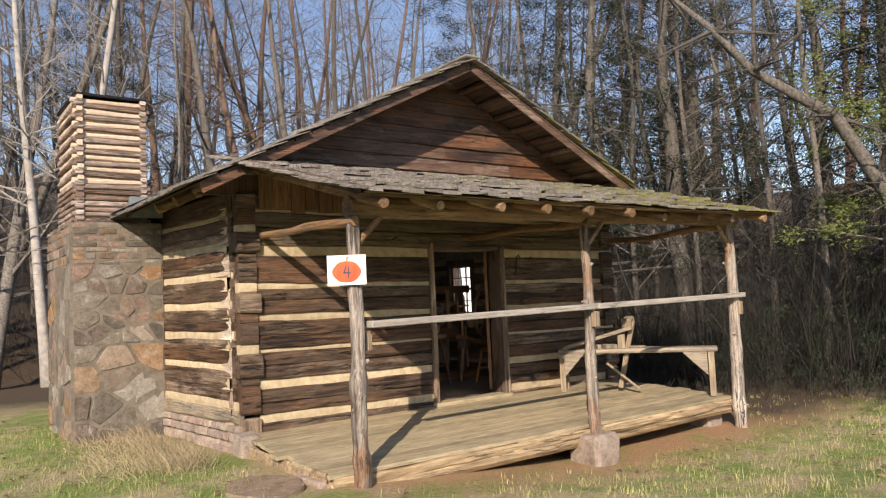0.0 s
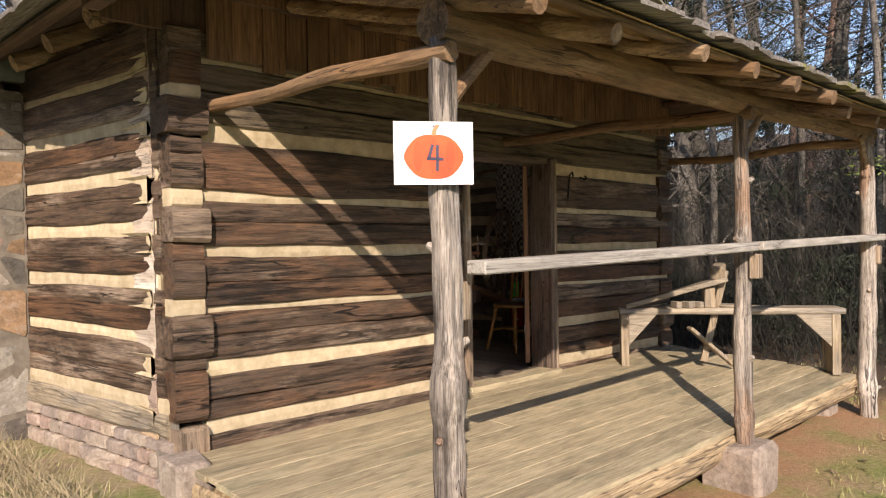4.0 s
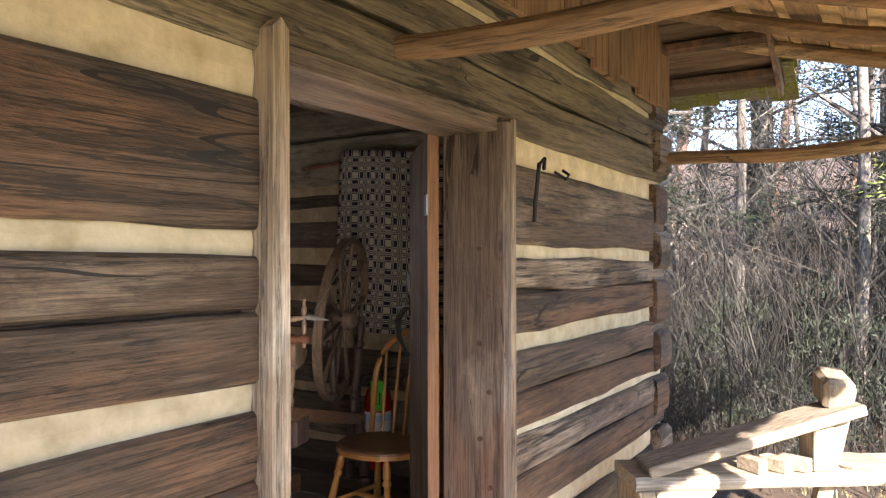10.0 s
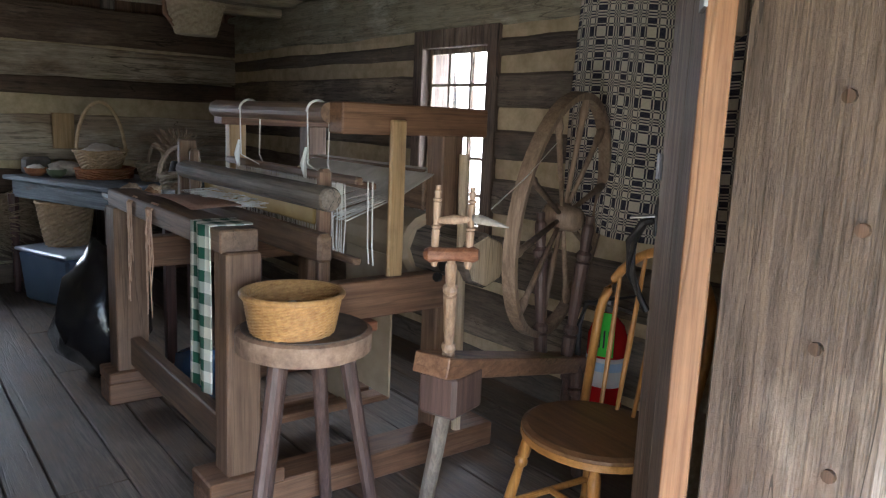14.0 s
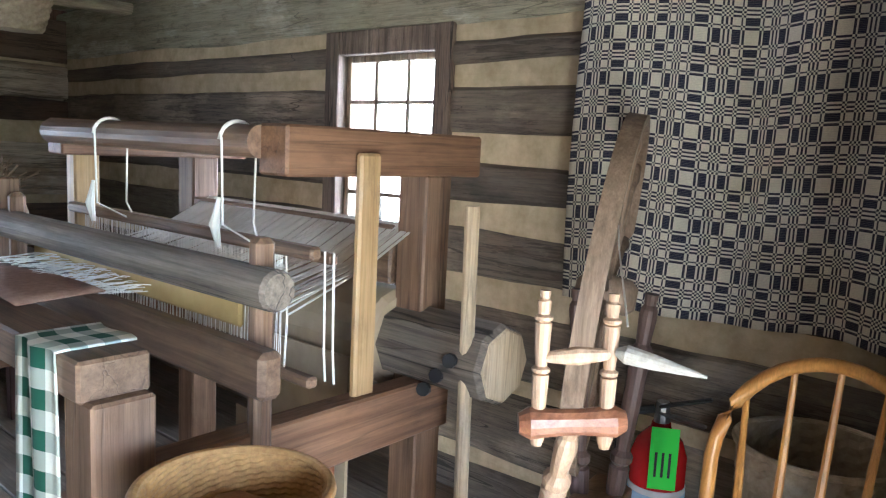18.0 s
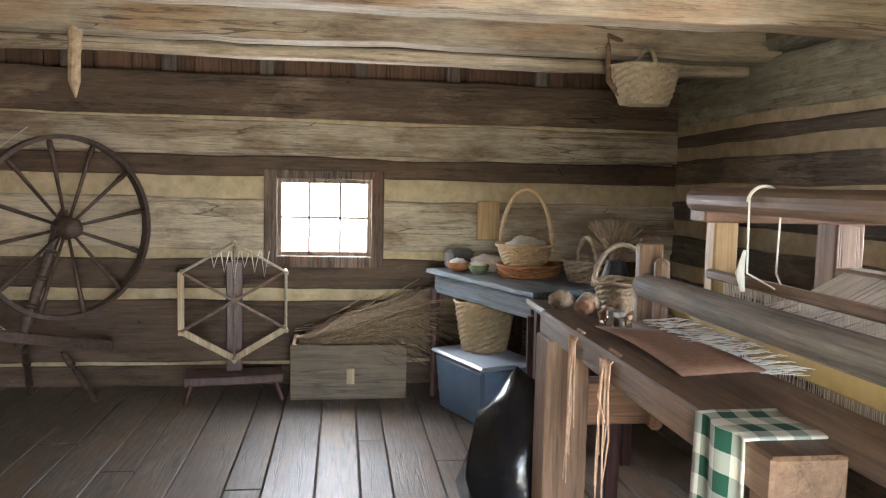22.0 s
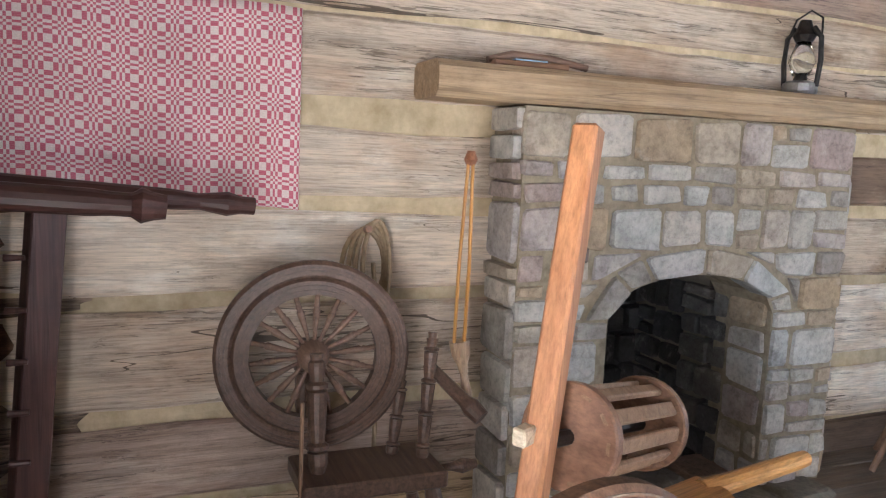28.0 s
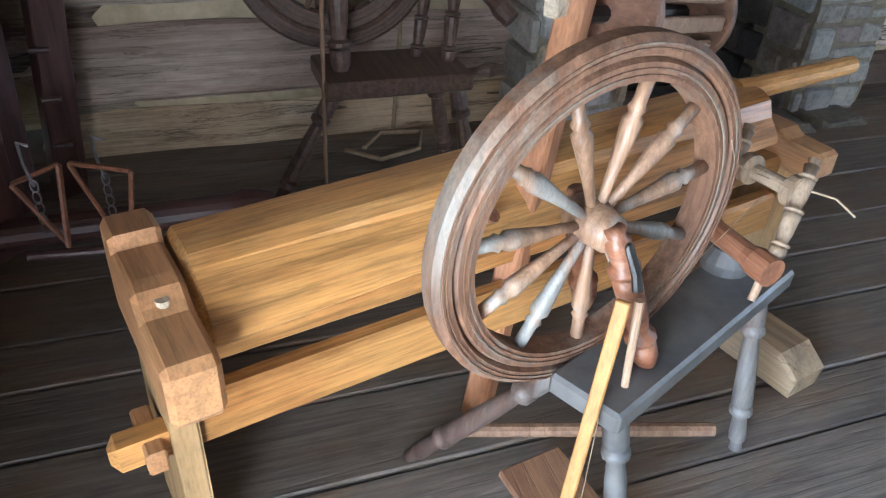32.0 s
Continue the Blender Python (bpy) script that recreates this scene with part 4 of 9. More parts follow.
roof = tagged(new("roof"), "weathered split-shake gable roof", "roof", kind="structure")
for side in (-1, 1):
    for i in range(17):
        x0, x1 = RIDGE_X + side * i * 0.185, RIDGE_X + side * (i * 0.185 + 0.172)
        bm = bmesh.new()
        a = [(x0, roof_z(x0)), (x1, roof_z(x1))]
        vs = []
        for yy in (6.78, 13.8):
            vs += [bm.verts.new((px, yy, pz - dz)) for px, pz in a for dz in (0.085, 0.06)]
        for f in ((0, 1, 3, 2), (4, 6, 7, 5), (0, 4, 5, 1), (2, 3, 7, 6), (0, 2, 6, 4), (1, 5, 7, 3)):
            bm.faces.new([vs[k] for k in f])
        part("sheathing_board", bm, wood((0.07, 0.045, 0.03), (0.2, 0.13, 0.085), "y", 0.8, 50, 0.4, 0.5, None, 0.3), roof)
    # courses of shakes
    for i in range(14):
        bm = bmesh.new()
        rnd = random.Random(i * 2 + side)
        yy = 6.72 + rnd.uniform(-0.03, 0.03)
        while yy < 13.85:
            w = rnd.uniform(0.09, 0.2)
            if i >= 11 or yy < 7.3 or i < 1:
                xa = RIDGE_X + side * (i * 0.233 - 0.02)
                xb = RIDGE_X + side * ((i + 1) * 0.233 + 0.06 + rnd.uniform(-0.02, 0.02))
                za, zb = roof_z(xa) - 0.052, roof_z(xb) - 0.03
                t = rnd.uniform(0.018, 0.042)
                zb += rnd.uniform(0.0, 0.016)
                ye = yy + w - 0.006
                vs = [bm.verts.new(v) for v in ((xa, yy, za), (xb, yy, zb), (xb + side * rnd.uniform(-0.015, 0.015), ye, zb), (xa, ye, za), (xa, yy, za + 0.006), (xb, yy, zb + t), (xb, ye, zb + t), (xa, ye, za + 0.006))]
                for f in ((0, 1, 2, 3), (4, 7, 6, 5), (0, 4, 5, 1), (1, 5, 6, 2), (2, 6, 7, 3), (3, 7, 4, 0)):
                    bm.faces.new([vs[k] for k in f])
            elif yy < 7.5:
                xa = RIDGE_X + side * (i * 0.233 - 0.02)
                xb = RIDGE_X + side * ((i + 1) * 0.233 + 0.06)
                za, zb = roof_z(xa) - 0.052, roof_z(xb) - 0.03
                vs = [bm.verts.new(v) for v in ((xa, yy, za), (xb, yy, zb), (xb, 13.8, zb), (xa, 13.8, za), (xa, yy, za + 0.006), (xb, yy, zb + 0.02), (xb, 13.8, zb + 0.02), (xa, 13.8, za + 0.006))]
                for f in ((0, 1, 2, 3), (4, 7, 6, 5), (0, 4, 5, 1), (1, 5, 6, 2), (2, 6, 7, 3), (3, 7, 4, 0)):
                    bm.faces.new([vs[k] for k in f])
                break
            yy += w
        tagged(part("shake_course", bm, SHAKE, roof), kind="stuff")
    part("barge_board", block((RIDGE_X, 6.8, RIDGE_Z - 0.13), (RIDGE_X + side * 3.12, 6.8, roof_z(RIDGE_X + 3.12) - 0.13), 0.025, 0.085), BOARD_X, roof)
    for i in range(11):
        xx = RIDGE_X + side * (0.28 + 0.27 * i)
        part("lookout", block((xx, 6.8, roof_z(xx) - 0.12), (xx, 7.36, roof_z(xx) - 0.12), 0.09, 0.045, None, 0.006), BOARD_X, roof)
    # rafters inside
    for i in range(9):
        yy = 7.62 + i * 0.68
        part("rafter", pole((RIDGE_X, yy, RIDGE_Z - 0.16), (RIDGE_X + side * 2.9, yy, roof_z(RIDGE_X + 2.9) - 0.15), 0.05, 0.06, None, 8, 0.03, 7, i * 3 + side), POLE_X, roof)
part("ridge_cap", box(RIDGE_X - 0.1, RIDGE_X + 0.1, 6.74, 13.85, RIDGE_Z - 0.04, RIDGE_Z - 0.005, None, 0.01), SHAKE, roof)
part("flashing", block((3.62, 9.3, 2.98), (3.1, 9.3, 2.76), 0.03, 0.02), STEEL, roof)
part("flashing", box(3.06, 3.62, 9.25, 9.34, 2.74, 2.98, None, 0.004), plain("old_tin", (0.2, 0.23, 0.22), (0.34, 0.37, 0.36), 9, 0.5, 0.1, 0.6), roof)

gable = tagged(new("gable_front"), "dark horizontal plank gable", "gable", kind="structure")
z = 2.98
rnd = random.Random(9)
while z < 4.25:
    h = rnd.uniform(0.15, 0.21)
    half = (RIDGE_Z - 0.09 - z) / PITCH
    half1 = max(0.03, (RIDGE_Z - 0.09 - z - h) / PITCH)
    joint = rnd.uniform(-0.6, 0.6) * half
    for s, e in ((-half, joint), (joint, half)):
        if e - s < 0.05:
            continue
        bm = bmesh.new()
        tilt = 0.016
        s1, e1 = max(s, -half1), min(e, half1)
        if e1 <= s1:
            e1 = s1 + 0.02
        n = 10
        rows = []
        for i in range(n + 1):
            q = i / n
            wob = 0.006 * noise.noise((q * 6 + z * 9, s, 0))
            xb, xt = s + (e - s) * q, s1 + (e1 - s1) * q
            rows.append([bm.verts.new(v) for v in ((RIDGE_X + xb, 7.36 - tilt, z - 0.012 + wob), (RIDGE_X + xt, 7.375, z + h), (RIDGE_X + xt, 7.4, z + h), (RIDGE_X + xb, 7.4 - tilt, z - 0.012 + wob))])
        for r, q in zip(rows, rows[1:]):
            for i in range(4):
                bm.faces.new((r[i], r[(i + 1) % 4], q[(i + 1) % 4], q[i]))
        bm.faces.new(rows[0][::-1])
        bm.faces.new(rows[-1])
        part("plank", bm, BOARD_X, gable)
    z += h
bm = bmesh.new()
vs = [bm.verts.new((RIDGE_X + sx, yy, zz)) for yy in (7.42, 7.45) for sx, zz in ((-2.9, 2.76), (2.9, 2.76), (2.9, 2.86), (0, 4.28), (-2.9, 2.86))]
bm.faces.new(vs[:5])
bm.faces.new(vs[5:][::-1])
for k in range(5):
    bm.faces.new((vs[k], vs[(k + 1) % 5], vs[5 + (k + 1) % 5], vs[5 + k]))
part("backing", bm, BOARD_DK_Z, gable)
# upright boards between the plate and the porch roof
x = 3.82
while x < 8.95:
    w = rnd.uniform(0.13, 0.21)
    part("upright_board", box(x + 0.003, x + w - 0.003, 7.345 + rnd.uniform(-0.006, 0.006), 7.372, 2.62 + rnd.uniform(-0.03, 0.03) + 0.0, 3.08, None, 0.003), BOARD_Z, gable)
    x += w

back_gable = tagged(new("gable_back"), "brown upright board gable inside the loft", "gable", kind="structure")
x = 3.3
while x < 9.05:
    w = rnd.uniform(0.14, 0.24)
    top = roof_z(x + w / 2) - 0.1
    if top > 2.55:
        part("upright_board", box(x + 0.004, x + w - 0.004, 13.4, 13.425, 2.48, top, None, 0.003), wood((0.1, 0.055, 0.035), (0.24, 0.135, 0.085), "z", 0.8, 55, 0.4, 0.4, None, 0.3), back_gable)
    x += w
bm = bmesh.new()
vs = [bm.verts.new((RIDGE_X + sx, yy, zz)) for yy in (13.43, 13.45) for sx, zz in ((-2.95, 2.4), (2.95, 2.4), (2.95, 2.9), (0, 4.34), (-2.95, 2.9))]
bm.faces.new(vs[:5])
bm.faces.new(vs[5:][::-1])
for k in range(5):
    bm.faces.new((vs[k], vs[(k + 1) % 5], vs[5 + (k + 1) % 5], vs[5 + k]))
part("backing", bm, BOARD_DK_Z, back_gable)
for i in range(8):
    xx = 3.85 + 0.62 * i
    part("stud", box(xx - 0.045, xx + 0.045, 13.3, 13.39, 2.505, roof_z(xx) - 0.16, None, 0.006), wood((0.12, 0.1, 0.08), (0.24, 0.2, 0.165), "z", 0.8, 55, 0.4, 0.4), back_gable)

# loft beams
for i, (yy, z0) in enumerate(((12.2, 2.53), (11.25, 2.5), (10.1, 2.56), (8.9, 2.6))):
    beam = tagged(mesh_ob("ceiling_beam", log_piece(3.56, 8.6, yy - 0.1, yy + 0.1, z0, z0 + 0.19, "x", seed=i * 9.0, rough=0.012), BEAM_X), "pale hewn ceiling beam", "beam", "ceiling beams", "structure")
part("packing_log", log_piece(3.56, 8.6, 12.34, 12.46, 2.475, 2.54, "x", seed=77, rough=0.01), BEAM_X, beam)
plate_l = tagged(mesh_ob("wall_plate", log_piece(7.5, 13.4, 8.5, 8.76, 2.58, 2.78, "y", seed=4), LOG_LIME_Y), "hewn log wall plate", "beam", kind="structure")

# ---- porch ----
porch_roof = tagged(new("porch_roof"), "sagging mossy shake porch roof", "roof", kind="structure")
PA, PB = (7.34, 3.1), (5.02, 2.47)


def porch_z(y, x=6.0):
    return PB[1] + (PA[1] - PB[1]) * (y - PB[0]) / (PA[0] - PB[0]) + 0.02 * noise.noise((x * 0.6, 3, 1))


rnd = random.Random(12)
courses = 8
for i in range(courses):
    y1 = PB[0] + (PA[0] - PB[0]) * i / courses
    y0 = y1 - 0.05
    y2 = PB[0] + (PA[0] - PB[0]) * (i + 1.25) / courses
    left = 3.68 - 0.2 * i / courses + rnd.uniform(-0.06, 0.02)
    x = left
    while x < 9.2:
        w = rnd.uniform(0.09, 0.19)
        bm = bmesh.new()
        e = rnd.uniform(-0.045, 0.035)
        t = rnd.uniform(0.016, 0.036)
        za, zb = porch_z(y0 + e, x) + rnd.uniform(0.008, 0.03), porch_z(y2, x) - 0.008
        xe = x + w - 0.006
        vs = [bm.verts.new(v) for v in ((x, y0 + e, za), (xe, y0 + e + rnd.uniform(-0.012, 0.012), za + rnd.uniform(-0.01, 0.01)), (xe, y2, zb), (x, y2, zb), (x, y0 + e, za + t), (xe, y0 + e, za + t + rnd.uniform(-0.004, 0.004)), (xe, y2, zb + 0.008), (x, y2, zb + 0.008))]
        for f in ((0, 3, 2, 1), (4, 5, 6, 7), (0, 1, 5, 4), (1, 2, 6, 5), (2, 3, 7, 6), (3, 0, 4, 7)):
            bm.faces.new([vs[k] for k in f])
        part("shake", bm, SHAKE, porch_roof)
        x += w
# undersides of the shakes, seen between the laths; their tan is warmed by painted deck bounce
bm = bmesh.new()
n = 40
rows = []
for i in range(n + 1):
    xx = 3.7 + (9.18 - 3.7) * i / n
    rows.append([bm.verts.new((xx, yy, porch_z(yy, xx) - 0.012 - dz)) for yy in (PB[0] + 0.05, PA[0]) for dz in (0, 0.006)])
for r, q in zip(rows, rows[1:]):
    for a, b in ((0, 1), (1, 3), (3, 2), (2, 0)):
        bm.faces.new((r[a], r[b], q[b], q[a]))
part("under_shakes", bm, SHAKE_TAN_LIT, porch_roof)
for i in range(13):
    yy = PB[0] + 0.06 + i * 0.182
    for s, e in ((3.62, 5.2), (5.2, 7.3), (7.3, 9.16)):
        w = rnd.uniform(0.085, 0.13)
        bm = box(s, e - 0.01, yy, yy + w, -0.022, 0, None, 0.003)
        for v in bm.verts:
            v.co.z += porch_z(v.co.y, v.co.x) - 0.02
        part("lath", bm, SHEATH_X, porch_roof)
for i in range(10):
    xx = 3.8 + i * 0.575
    r = 0.042 + 0.01 * noise.noise((i * 2.2, 0, 0))
    part("rafter_pole", pole((xx + rnd.uniform(-0.06, 0.06), 4.98 + rnd.uniform(0, 0.12), porch_z(5.05, xx) - 0.088), (xx, 7.34, porch_z(7.34, xx) - 0.085), r, r * 0.9, None, 10, 0.035, 11, i * 5.0), POLE_Y, porch_roof)
part("porch_plate", pole((3.8, 5.52, 2.42), (9.15, 5.5, 2.44), 0.09, 0.075, None, 12, 0.03, 22, 7.0), POLE_X, porch_roof)
part("rake_board", block((3.62, 5.0, 2.475), (3.46, 7.1, 3.06), 0.03, 0.07), BOARD_X, porch_roof)
part("rake_board", block((9.2, 5.02, 2.46), (9.1, 7.3, 3.06), 0.03, 0.06), BOARD_X, porch_roof)
for i in range(15):
    y = 4.96 + 0.15 * i
    x = 3.6 - 0.075 * (y - 4.96) + rnd.uniform(-0.03, 0.015)
    part("rake_shake", block((x, y, porch_z(y, x) + 0.03 + rnd.uniform(0, 0.014)), (x - 0.03, y + 0.42, porch_z(y + 0.42, x) + 0.012), 0.15, rnd.uniform(0.016, 0.028), None, 0.003), SHAKE, porch_roof)

POSTS = [(3.848, 5.513, 2.36, 0.058, 1.0), (6.5, 5.5, 2.36, 0.05, 2.0), (8.98, 5.47, 2.4, 0.064, 5.0)]
for i, (px, py, top, r, sd) in enumerate(POSTS):
    post = thing("porch_post", "knotty weathered cedar porch post", "post", group="porch posts")
    gz = ground_height(px, py) - 0.05 + (0.24 if i == 1 else 0)
    pts, rad = [], []
    for k in range(26):
        s = k / 25
        zz = gz + (top - gz) * s
        pts.append((px + 0.03 * noise.noise((s * 2 + sd, 0, 0)), py + 0.03 * noise.noise((s * 2 + sd, 4, 0)), zz))
        rad.append(r * (1.15 - 0.25 * s) * (1 + 0.2 * noise.noise((s * 9 + sd, 2, 0)) + (0.18 if k in (3, 9, 10) else 0)))
    part("trunk", tube(pts, rad, None, 12, 0.22), POST_Z, post, smooth=True)
    for k in range(5):
        zz = gz + (top - gz) * (0.12 + 0.17 * k)
        a = 2.4 * k + sd
        if i == 0 and 1.7 < zz < 2.15:
            continue
        part("knot", rod((px + 0.04 * math.cos(a), py + 0.04 * math.sin(a), zz), (px + (r + 0.025) * math.cos(a), py + (r + 0.025) * math.sin(a), zz + 0.02), 0.024, 0.013, None, 7), POST_Z, post)
    sgn = 1 if i < 2 else -1
    part("brace", pole((px + 0.03 * sgn, py, 2.12), (px + 0.27 * sgn, py - 0.02, 2.38), 0.028, 0.026, None, 8, 0.02, 5, sd), POLE_X, post)
for p0, p1, lab in (((3.84, 7.4, 2.36), (3.83, 5.45, 2.3), 0), ((6.42, 7.42, 2.36), (6.5, 5.42, 2.34), 1), ((9.0, 7.42, 2.34), (8.98, 5.42, 2.35), 2)):
    tagged(mesh_ob("tie_pole", pole(p0, p1, 0.036, 0.042, None, 10, 0.05, 12, lab * 4.4), POLE_Y), "peeled tie pole from the wall to the porch post", "pole", "tie poles")
for i, (p0, p1) in enumerate((((3.9, 5.41, 1.475), (6.45, 5.42, 1.503)), ((6.52, 5.42, 1.503), (9.06, 5.4, 1.53)))):
    rail = thing("porch_rail", "grey weathered plank handrail", "railing", group="porch rails")
    part("plank", block(p0, p1, 0.1, 0.055, None, 0.006), RAIL_X, rail)
for px, py, zz in ((3.95, 5.56, 1.36), (6.5, 5.43, 1.4), (8.99, 5.42, 1.4)):
    tagged(mesh_ob("rail_block", box(px - 0.035, px + 0.035, py - 0.045, py + 0.015, zz - 0.1, zz + 0.055, None, 0.005), CASING_PALE), "short pine block nailed under the handrail", "bracket", "rail blocks")

# ---- numbered sheet on the post ----
PAPER = plain("paper", (0.82, 0.83, 0.85), (0.88, 0.88, 0.9), 6, 0.35, 0, 0, 0.0, 0.5)
PUMPKIN = plain("pumpkin_print", (0.74, 0.075, 0.02), (0.8, 0.13, 0.03), 9, 0.4, 0)
RIB = plain("pumpkin_rib", (0.73, 0.07, 0.019), (0.77, 0.1, 0.025), 9, 0.4, 0)
STALK = plain("stalk_print", (0.5, 0.24, 0.1), (0.6, 0.32, 0.16), 9, 0.4, 0)
INK = plain("ink", (0.03, 0.03, 0.06), (0.06, 0.06, 0.1), 9, 0.5, 0)
sign = thing("number_sheet", "laminated sheet with an orange pumpkin and the number 4", "sign", (3.75, 5.474, 1.91), -33.0)


def flat(points, y, t=0.0008):
    bm = bmesh.new()
    a = [bm.verts.new((px, y, pz)) for px, pz in points]
    b = [bm.verts.new((px, y + t, pz)) for px, pz in points]
    bm.faces.new(a)
    bm.faces.new(b[::-1])
    for k in range(len(a)):
        bm.faces.new((a[k], b[k], b[(k + 1) % len(a)], a[(k + 1) % len(a)]))
    return bm


def oval(cx, cz, rx, rz, n=36, lobes=0.0):
    return [(cx + rx * (1 + lobes * math.cos(6 * a)) * math.cos(a), cz + rz * (1 + lobes * math.cos(6 * a)) * math.sin(a)) for a in (2 * math.pi * k / n for k in range(n))]


part("sheet", flat([(-0.152, -0.118), (0.152, -0.118), (0.152, 0.118), (-0.152, 0.118)], 0, 0.0016), PAPER, sign)
part("pumpkin", flat(oval(0, -0.014, 0.112, 0.085, 60, 0.018), -0.0012), PUMPKIN, sign)
for cx in (-0.062, 0.0, 0.062):
    part("rib", flat(oval(cx, -0.014, 0.017, 0.07 - 0.2 * abs(cx)), -0.002), RIB, sign)
part("stalk", flat([(-0.008, 0.066), (0.01, 0.066), (0.012, 0.085), (0.024, 0.104), (0.01, 0.108), (-0.004, 0.088)], -0.0021), STALK, sign)
four = [((-0.012, 0.05), (-0.03, -0.01)), ((-0.033, -0.012), (0.036, -0.014)), ((0.014, 0.048), (0.012, -0.066))]
own = bmesh.new()
for (ax, az), (bx_, bz) in four:
    d = Vector((bx_ - ax, bz - az)).normalized() * 0.0075
    quad = [(ax - d.y - d.x, az + d.x - d.y), (bx_ - d.y + d.x, bz + d.x + d.y), (bx_ + d.y + d.x, bz - d.x + d.y), (ax + d.y - d.x, az - d.x - d.y)]
    join(own, flat([(u * 0.76 + 0.003, w * 0.76 - 0.012) for u, w in quad], -0.0034, 0.0006))
part("numeral", own, INK, sign)
part("pin", rod((0, -0.004, 0.1), (0, 0.004, 0.1), 0.005, 0.004), STEEL, sign)

# ---- door ----
door_frame = tagged(new("door_frame"), "rough plank door casing", "door frame", kind="structure")
part("casing", log_piece(7.35, 7.6, 5.897, 5.943, 0.4, 2.3, "y", rough=0.005), CASING_PALE, door_frame, "pale worn casing board")
part("casing", box(6.95, 7.0, 7.345, 7.585, 0.42, 2.245, None, 0.006), CASING_Z, door_frame)
part("casing_edge", box(7.0, 7.03, 7.34, 7.585, 0.42, 2.26, None, 0.007), CASING_PALE, door_frame)
part("lintel", box(5.95, 6.95, 7.37, 7.6, 2.21, 2.262, None, 0.005), CASING_X, door_frame)
for k in range(9):
    zz = 0.56 + 0.158 * k
    part("peg", rod((6.951, 7.42 + 0.018 * (-1) ** k, zz), (6.944, 7.42 + 0.018 * (-1) ** k, zz), 0.0095, 0.009, None, 9), BOARD_DK_Z, door_frame)
door = thing("door_1", "dark plank door standing open into the room", "door", (6.935, 7.615, 0.46), 40.0, kind="structure")
for k in range(3):
    part("plank", box(0.002 + 0.195 * k, 0.195 + 0.195 * k, -0.018, 0.018, 0.02, 1.76, None, 0.003), DOOR_Z, door)
part("edge_strip", box(-0.012, 0.0, -0.02, 0.02, 0.02, 1.76, None, 0.002), DOOR_EDGE, door, "raw orange edge of the door")
for zz in (0.25, 1.45):
    part("batten", box(0.05, 0.54, -0.045, -0.019, zz, zz + 0.13, None, 0.005), DOOR_Z, door)
    hinge = part("hinge", box(-0.012, 0.05, 0.019, 0.024, zz + 0.03, zz + 0.1), STEEL, door, "steel butt hinge")
hasp = part("hasp", box(0.53, 0.562, 0.019, 0.023, 1.21, 1.265, None, 0.002), STEEL, door, "steel hasp")
part("knuckle", rod((0.568, 0.024, 1.21), (0.568, 0.024, 1.265), 0.006, 0.006, None, 10), STEEL, hasp)
part("flap", box(0.572, 0.6, 0.019, 0.023, 1.215, 1.26, None, 0.002), STEEL, hasp)
pull = part("handle", tube([(0.555, 0.024, 1.125), (0.566, 0.045, 1.115), (0.575, 0.068, 1.07), (0.572, 0.064, 1.0), (0.562, 0.04, 0.95), (0.556, 0.023, 0.92)], [0.011, 0.01, 0.013, 0.011, 0.007, 0.009], None, 8), IRON, door, "black iron pull")
part("latch_plate", prism([(0.54, 1.09), (0.545, 1.13), (0.556, 1.17), (0.567, 1.13), (0.572, 1.09)], 0.0185, 0.024, 0.001), IRON, pull)
part("thumb_piece", block((0.556, 0.02, 1.132), (0.566, 0.075, 1.124), 0.02, 0.006, None, 0.002), STEEL, pull, "worn bright thumb piece")
part("bolt", rod((0.556, 0.024, 0.925), (0.556, 0.028, 0.925), 0.006), STEEL, pull)
LOCK_GREY = plain("lock_case", (0.07, 0.07, 0.075), (0.16, 0.16, 0.17), 30, 0.5, 0.1, 0.6)
lock = thing("padlock", "open padlock hanging on a steel staple", "padlock", (5.975, 7.5, 1.66))
lock.matrix_basis = lock.matrix_basis @ Matrix.Diagonal((0.72, 0.72, 0.85, 1))
part("staple", tube([(-0.03, 0, 0.02), (0.0, -0.01, 0.02), (0.03, -0.01, 0.015), (0.03, 0.01, 0.0), (-0.03, 0.0, 0.0)], 0.004), STEEL, lock)
part("shackle", tube([(0.02, -0.02, -0.07), (0.02, -0.02, 0.005), (0.03, -0.012, 0.02), (0.042, 0.0, 0.005), (0.042, 0.0, -0.02)], 0.0055), STEEL, lock)
part("body", box(0.005, 0.055, -0.035, -0.008, -0.11, -0.065, None, 0.006), LOCK_GREY, lock)

